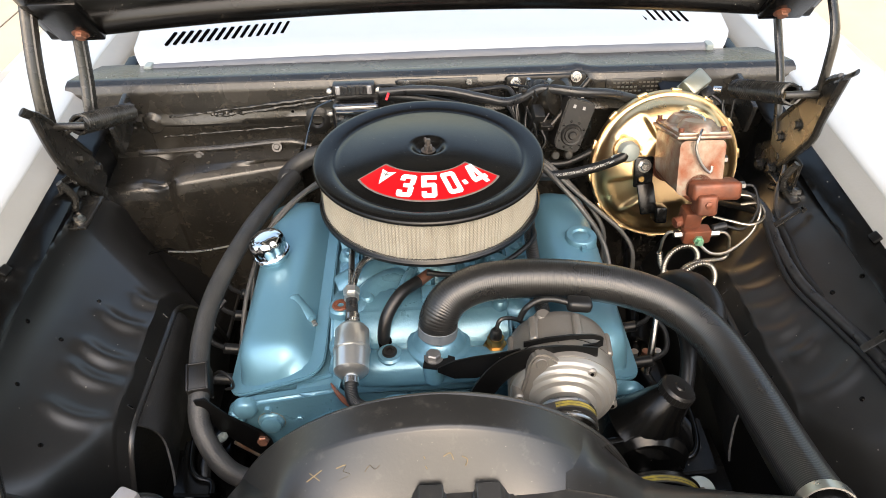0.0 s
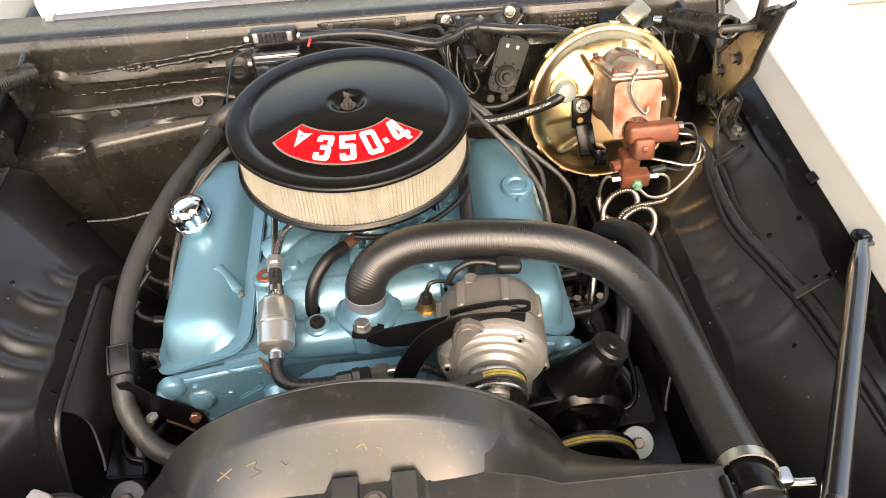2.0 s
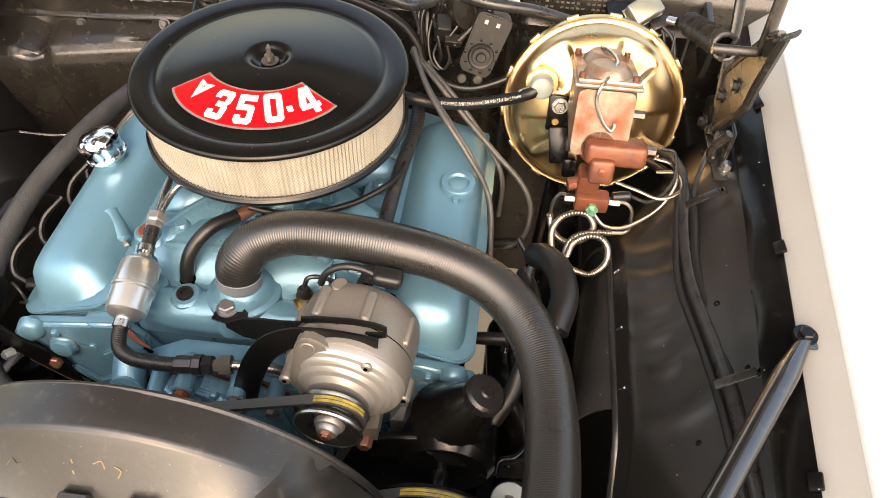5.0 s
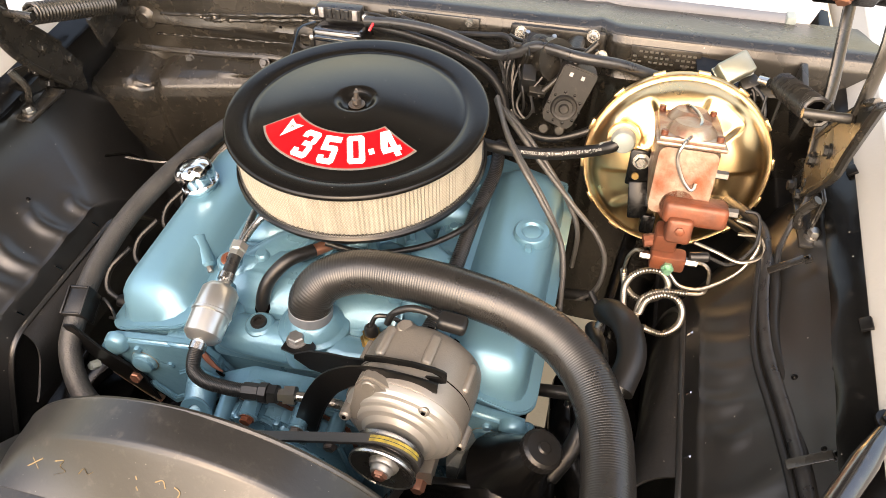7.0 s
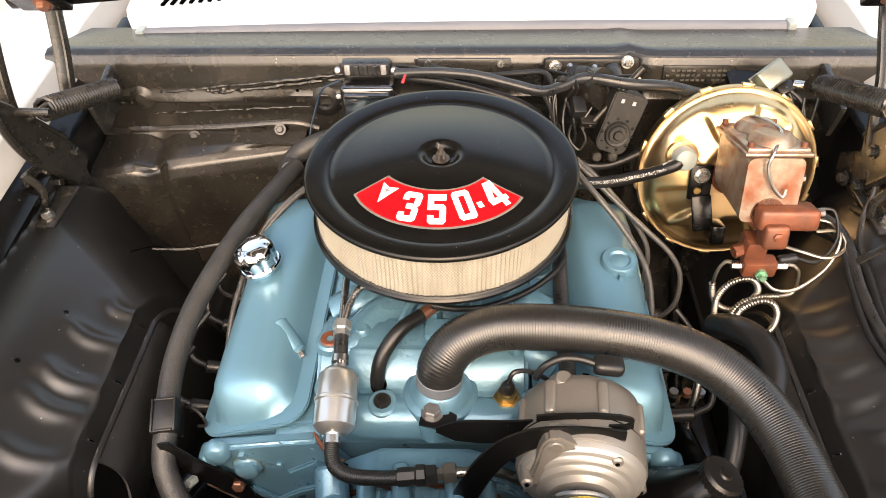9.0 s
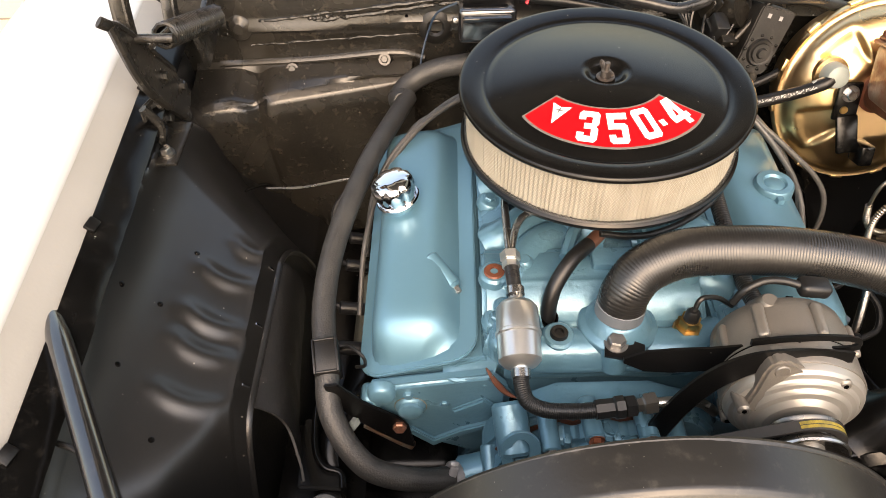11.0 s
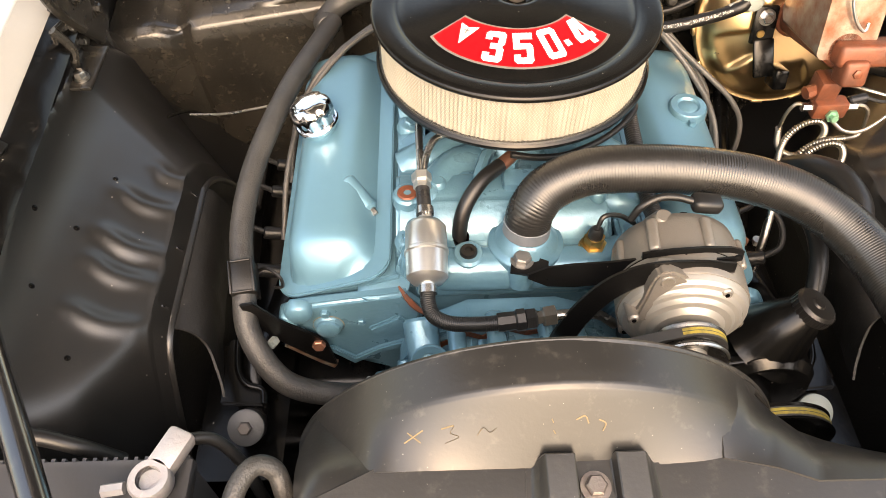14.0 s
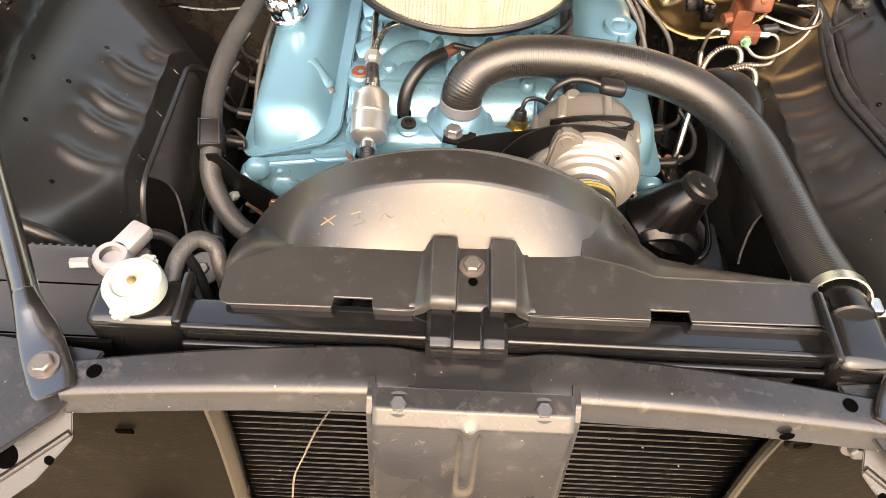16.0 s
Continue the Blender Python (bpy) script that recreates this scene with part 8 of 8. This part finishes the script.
def wires():
    h = thing("wiring_harness", (0.1, 0.30, 0.90), "taped black wiring harness along the firewall", "wiring harness")
    main = [(-0.075, 0.298, 0.938), (-0.02, 0.292, 0.944), (0.047, 0.283, 0.944), (0.11, 0.268, 0.936), (0.154, 0.256, 0.932), (0.186, 0.248, 0.946), (0.217, 0.244, 0.962), (0.277, 0.232, 0.959), (0.337, 0.242, 0.949), (0.398, 0.262, 0.924), (0.44, 0.30, 0.90)]
    part("loom", tube(main, 0.0085, 12, 8), TAPE, h)
    part("loom", tube([(-0.07, 0.305, 0.928), (0.0, 0.292, 0.926), (0.07, 0.275, 0.918), (0.13, 0.255, 0.905), (0.165, 0.23, 0.885), (0.18, 0.20, 0.86)], 0.0075, 10, 8), WIRE, h)
    part("loom", tube([(-0.13, 0.385, 0.928), (-0.10, 0.365, 0.935), (-0.06, 0.345, 0.94), (-0.01, 0.32, 0.936), (0.06, 0.315, 0.926), (0.12, 0.31, 0.932), (0.16, 0.30, 0.938), (0.175, 0.275, 0.92), (0.178, 0.24, 0.88)], 0.0045, 8, 8), WIRE, h)
    part("lead", tube([(-0.13, 0.40, 0.927), (-0.14, 0.38, 0.930), (-0.115, 0.362, 0.936), (-0.06, 0.348, 0.940)], 0.004, 8, 8), HEATER, h, "grey lead at the cowl edge")
    for i, off in enumerate((0.0, 0.006, 0.011)):
        part("lead", tube([(-0.08 + off, 0.310, 0.946 - off), (-0.05, 0.300 - off, 0.950 - off), (-0.02, 0.292, 0.948 - 0.6 * off), (0.03, 0.284, 0.95 - off)], 0.0022, 6, 6), WIRE, h)
    part("red_lead", tube([(-0.056, 0.298, 0.944), (-0.060, 0.285, 0.938), (-0.063, 0.279, 0.932)], 0.0026, 8, 8), REDWIRE, h)
    part("lead", tube([(-0.165, 0.300, 0.925), (-0.195, 0.300, 0.91), (-0.21, 0.300, 0.88), (-0.222, 0.285, 0.845), (-0.225, 0.27, 0.83)], 0.0017, 8, 8), BLUELEAD, h)
    for k in range(4):  # loose loops by the motor
        part("lead", tube([(0.15 + 0.006 * k, 0.256, 0.935), (0.165 + 0.004 * k, 0.235, 0.915 - 0.006 * k), (0.172 + 0.004 * k, 0.225, 0.885), (0.160 + 0.006 * k, 0.23, 0.862)], 0.0019, 6, 6), WIRE, h)

    p = thing("plug_wires", (0.2, 0.15, 0.80), "grey-black spark plug wires over the valve cover", "spark plug wires")
    for pts in ([(0.165, 0.200, 0.895), (0.195, 0.120, 0.890), (0.226, 0.075, 0.872), (0.262, 0.045, 0.838), (0.298, 0.020, 0.785), (0.310, -0.005, 0.70), (0.315, -0.02, 0.64)],
                [(0.162, 0.206, 0.886), (0.200, 0.126, 0.876), (0.236, 0.080, 0.858), (0.272, 0.046, 0.826), (0.303, 0.012, 0.775), (0.313, -0.04, 0.70)],
                [(0.160, 0.215, 0.880), (0.205, 0.160, 0.868), (0.253, 0.125, 0.835), (0.305, 0.090, 0.800), (0.345, 0.070, 0.768), (0.364, 0.055, 0.735), (0.362, 0.040, 0.690), (0.340, 0.040, 0.655), (0.310, 0.05, 0.645)],
                [(0.160, 0.222, 0.874), (0.215, 0.168, 0.860), (0.262, 0.130, 0.828), (0.30, 0.10, 0.79), (0.318, 0.085, 0.75), (0.318, 0.08, 0.68)],
                [(0.02, 0.25, 0.83), (-0.08, 0.245, 0.83), (-0.16, 0.20, 0.830), (-0.215, 0.150, 0.822), (-0.262, 0.10, 0.80), (-0.292, 0.05, 0.76), (-0.305, 0.0, 0.69)],
                [(0.02, 0.24, 0.84), (-0.09, 0.232, 0.838), (-0.165, 0.185, 0.832), (-0.225, 0.135, 0.818), (-0.275, 0.07, 0.785), (-0.300, -0.02, 0.74), (-0.308, -0.10, 0.68)],
                [(0.02, 0.255, 0.82), (-0.07, 0.26, 0.815), (-0.15, 0.225, 0.815), (-0.20, 0.18, 0.812), (-0.235, 0.165, 0.795), (-0.28, 0.15, 0.73)]):
        part("wire", tube(pts, 0.0039, 10, 8), PLUGWIRE, p)
    for x, y, z in ((0.313, -0.16, 0.685), (0.316, -0.06, 0.66), (0.316, 0.05, 0.645), (-0.300, -0.16, 0.685), (-0.302, -0.085, 0.672), (-0.302, 0.0, 0.665), (-0.302, 0.06, 0.66)):
        s = 1 if x > 0 else -1
        part("boot", rod((x + s * 0.035, y - 0.004, z + 0.012), (x - s * 0.045, y + 0.002, z - 0.008), 0.0095, 12, 0.002, 0.008), WIRE, p)
        if s > 0 and y > 0.04:
            continue
        part("lead_end", tube([(x + s * 0.032, y - 0.004, z + 0.012), (x + s * 0.055, y + 0.005, z + 0.022), (x + s * 0.058, y + 0.03, z + 0.04), (x + s * 0.035, y + 0.06, z + 0.06)], 0.0042, 8, 6), WIRE, p)
    s = thing("vacuum_sleeve", (0.17, 0.0, 0.75), "black braided sleeve between manifold and valve cover", "hose")
    part("sleeve", ribbed_tube([(0.172, 0.205, 0.80), (0.180, 0.12, 0.812), (0.172, 0.02, 0.815), (0.168, -0.08, 0.812), (0.166, -0.16, 0.815), (0.163, -0.21, 0.83)], 0.0098, 0.0006, 0.004, 14), TAPE, s)
    t = thing("thin_hose", (0.1, -0.08, 0.83), "thin black vacuum hose under the air cleaner", "hose")
    part("hose", tube([(0.000, -0.112, 0.850), (0.035, -0.110, 0.842), (0.074, -0.097, 0.834), (0.127, -0.065, 0.830), (0.170, -0.022, 0.834), (0.178, 0.03, 0.82)], 0.0042, 10, 8), WIRE, t)
    b = thing("steering_hose", (0.39, -0.17, 0.80), "short thick black foam-sleeved hose", "hose")
    part("sleeve", tube([(0.372, -0.085, 0.785), (0.380, -0.112, 0.815), (0.396, -0.145, 0.832), (0.404, -0.185, 0.830), (0.394, -0.228, 0.820)], 0.0170, 18, 8), RUBBER, b)
    part("pipe", rod((0.394, -0.225, 0.820), (0.388, -0.244, 0.815), 0.008, 12), STEEL, b)
    part("pipe", tube([(0.372, -0.09, 0.785), (0.362, -0.105, 0.75), (0.352, -0.14, 0.70), (0.345, -0.16, 0.66)], 0.0055, 10, 6), STEEL, b)
    # taped loom along the right liner, with its clips
    w = thing("fender_wiring", (0.585, -0.28, 0.83), "flat black wiring loom clipped to the inner fender", "wiring harness")
    path = [(0.52, 0.16, 0.80), (0.556, 0.08, 0.83), (0.561, 0.02, 0.838), (0.558, -0.05, 0.824), (0.562, -0.13, 0.816), (0.574, -0.22, 0.826), (0.581, -0.30, 0.838), (0.588, -0.38, 0.840), (0.596, -0.46, 0.832), (0.604, -0.54, 0.815), (0.612, -0.62, 0.79)]
    part("loom", tube(path, 0.0076, 12, 8, flat=0.6), TAPE, w)
    part("loom", tube([(x - bend(y, [(-0.62, 0.004), (-0.36, 0.013), (-0.28, 0.012), (-0.15, 0.015), (-0.05, 0.008), (0.02, 0.006), (0.16, -0.012)]), y, z - 0.005) for x, y, z in path], 0.0042, 10, 8), WIRE, w)
    for p0, dx in (((0.578, -0.285, 0.853), 0.0), ((0.575, -0.012, 0.850), 0.0)):
        at = Matrix.Translation((p0[0] + 0.004, p0[1], p0[2] + 0.001)) @ pose(0, 0, 0, 0, -38, 8)
        part("clip", moved(join(box((0, 0, 0), (0.046, 0.011, 0.0028), 0.001), box((0.026, 0, -0.004), (0.010, 0.012, 0.0028), 0.001)), at), HINGE, w)
        part("clip_hole", lathe([(0, 0.0005), (0.003, 0.0005), (0.003, 0), (0, 0)], 10, Matrix.Translation((p0[0] + 0.026, p0[1] + 0.004, p0[2] + 0.0155))), DARK, w)
    part("hanging_lead", tube([(0.60, 0.10, 0.92), (0.597, 0.07, 0.89), (0.585, 0.05, 0.86), (0.575, 0.02, 0.845), (0.572, -0.01, 0.838)], 0.004, 8, 6), TAPE, w)
    part("hanging_lead", tube([(0.565, 0.24, 0.93), (0.560, 0.22, 0.86), (0.552, 0.21, 0.80), (0.55, 0.2, 0.74)], 0.0022, 8, 6), WIRE, w)
    part("hanging_lead", tube([(0.545, 0.24, 0.93), (0.540, 0.20, 0.86), (0.532, 0.20, 0.80)], 0.0022, 8, 6), WIRE, w)
    # lead across the left rear of the bay
    l = thing("liner_cable", (-0.45, 0.1, 0.74), "thin bare cable behind the wheelhouse liner", "cable")
    part("cable", tube([(-0.455, 0.085, 0.752), (-0.41, 0.10, 0.738), (-0.36, 0.115, 0.735), (-0.32, 0.12, 0.74), (-0.30, 0.125, 0.745)], 0.002, 8, 6), STEEL, l)
    part("bracket", tube([(-0.48, 0.07, 0.762), (-0.462, 0.10, 0.745), (-0.448, 0.11, 0.728)], 0.005, 8, 6, flat=0.3), CHASSIS, l)


BLUELEAD = surface("wire_blue", (0.008, 0.022, 0.045), 0.45, bump=0.0)
PLUGWIRE = surface("plug_wire_grey", (0.055, 0.054, 0.052), 0.42, other=(0.08, 0.078, 0.074), bump=0.05)
wires()


# ---- dark clutter low beside the engine ----
def steering_column():
    e = thing("steering_shaft", (0.40, 0.1, 0.55), "black steering shaft and gear box low in the bay", "steering gear")
    part("shaft", rod((0.42, 0.30, 0.66), (0.37, -0.05, 0.56), 0.012, 14), CHASSIS, e)
    part("coupling", rod((0.385, 0.02, 0.58), (0.375, -0.02, 0.57), 0.032, 20, 0.004), CHASSIS, e)
    part("gear_box", box((0.365, -0.12, 0.54), (0.09, 0.14, 0.12), 0.02, 3), CHASSIS, e)
    for k in range(4):
        part("bolt", rod((0.335 + 0.02 * k, -0.07, 0.605), (0.335 + 0.02 * k, -0.07, 0.615), 0.007, 8), STEEL if k % 2 else COPPER, e)


steering_column()


def pump_bracket():
    e = thing("pump_bracket", (0.25, -0.27, 0.66), "rough cast alloy bracket below the valve cover", "bracket")
    part("casting", loft([[(x, y, z) for x, y in ((0.20 + d, -0.258), (0.318 - d, -0.258), (0.312 - d, -0.30 + d), (0.21 + d, -0.305 + d))] for z, d in ((0.64, 0.006), (0.67, 0.0), (0.70, 0.0), (0.715, 0.012))]), CASTGREY, e)
    for x, z in ((0.235, 0.69), (0.292, 0.695)):
        hex_bolt((x, -0.300, z), (x, -0.4, z + 0.02), 0.0095, 0.008, 0.013, COPPER, e)


CASTGREY = surface("rough_casting", (0.10, 0.105, 0.105), 0.6, metal=0.4, other=(0.05, 0.09, 0.10), scale=60, bump=1.2, fine=350, spots=(0.3, 0.3, 0.29), spot_amount=0.5, spot_scale=70)
pump_bracket()
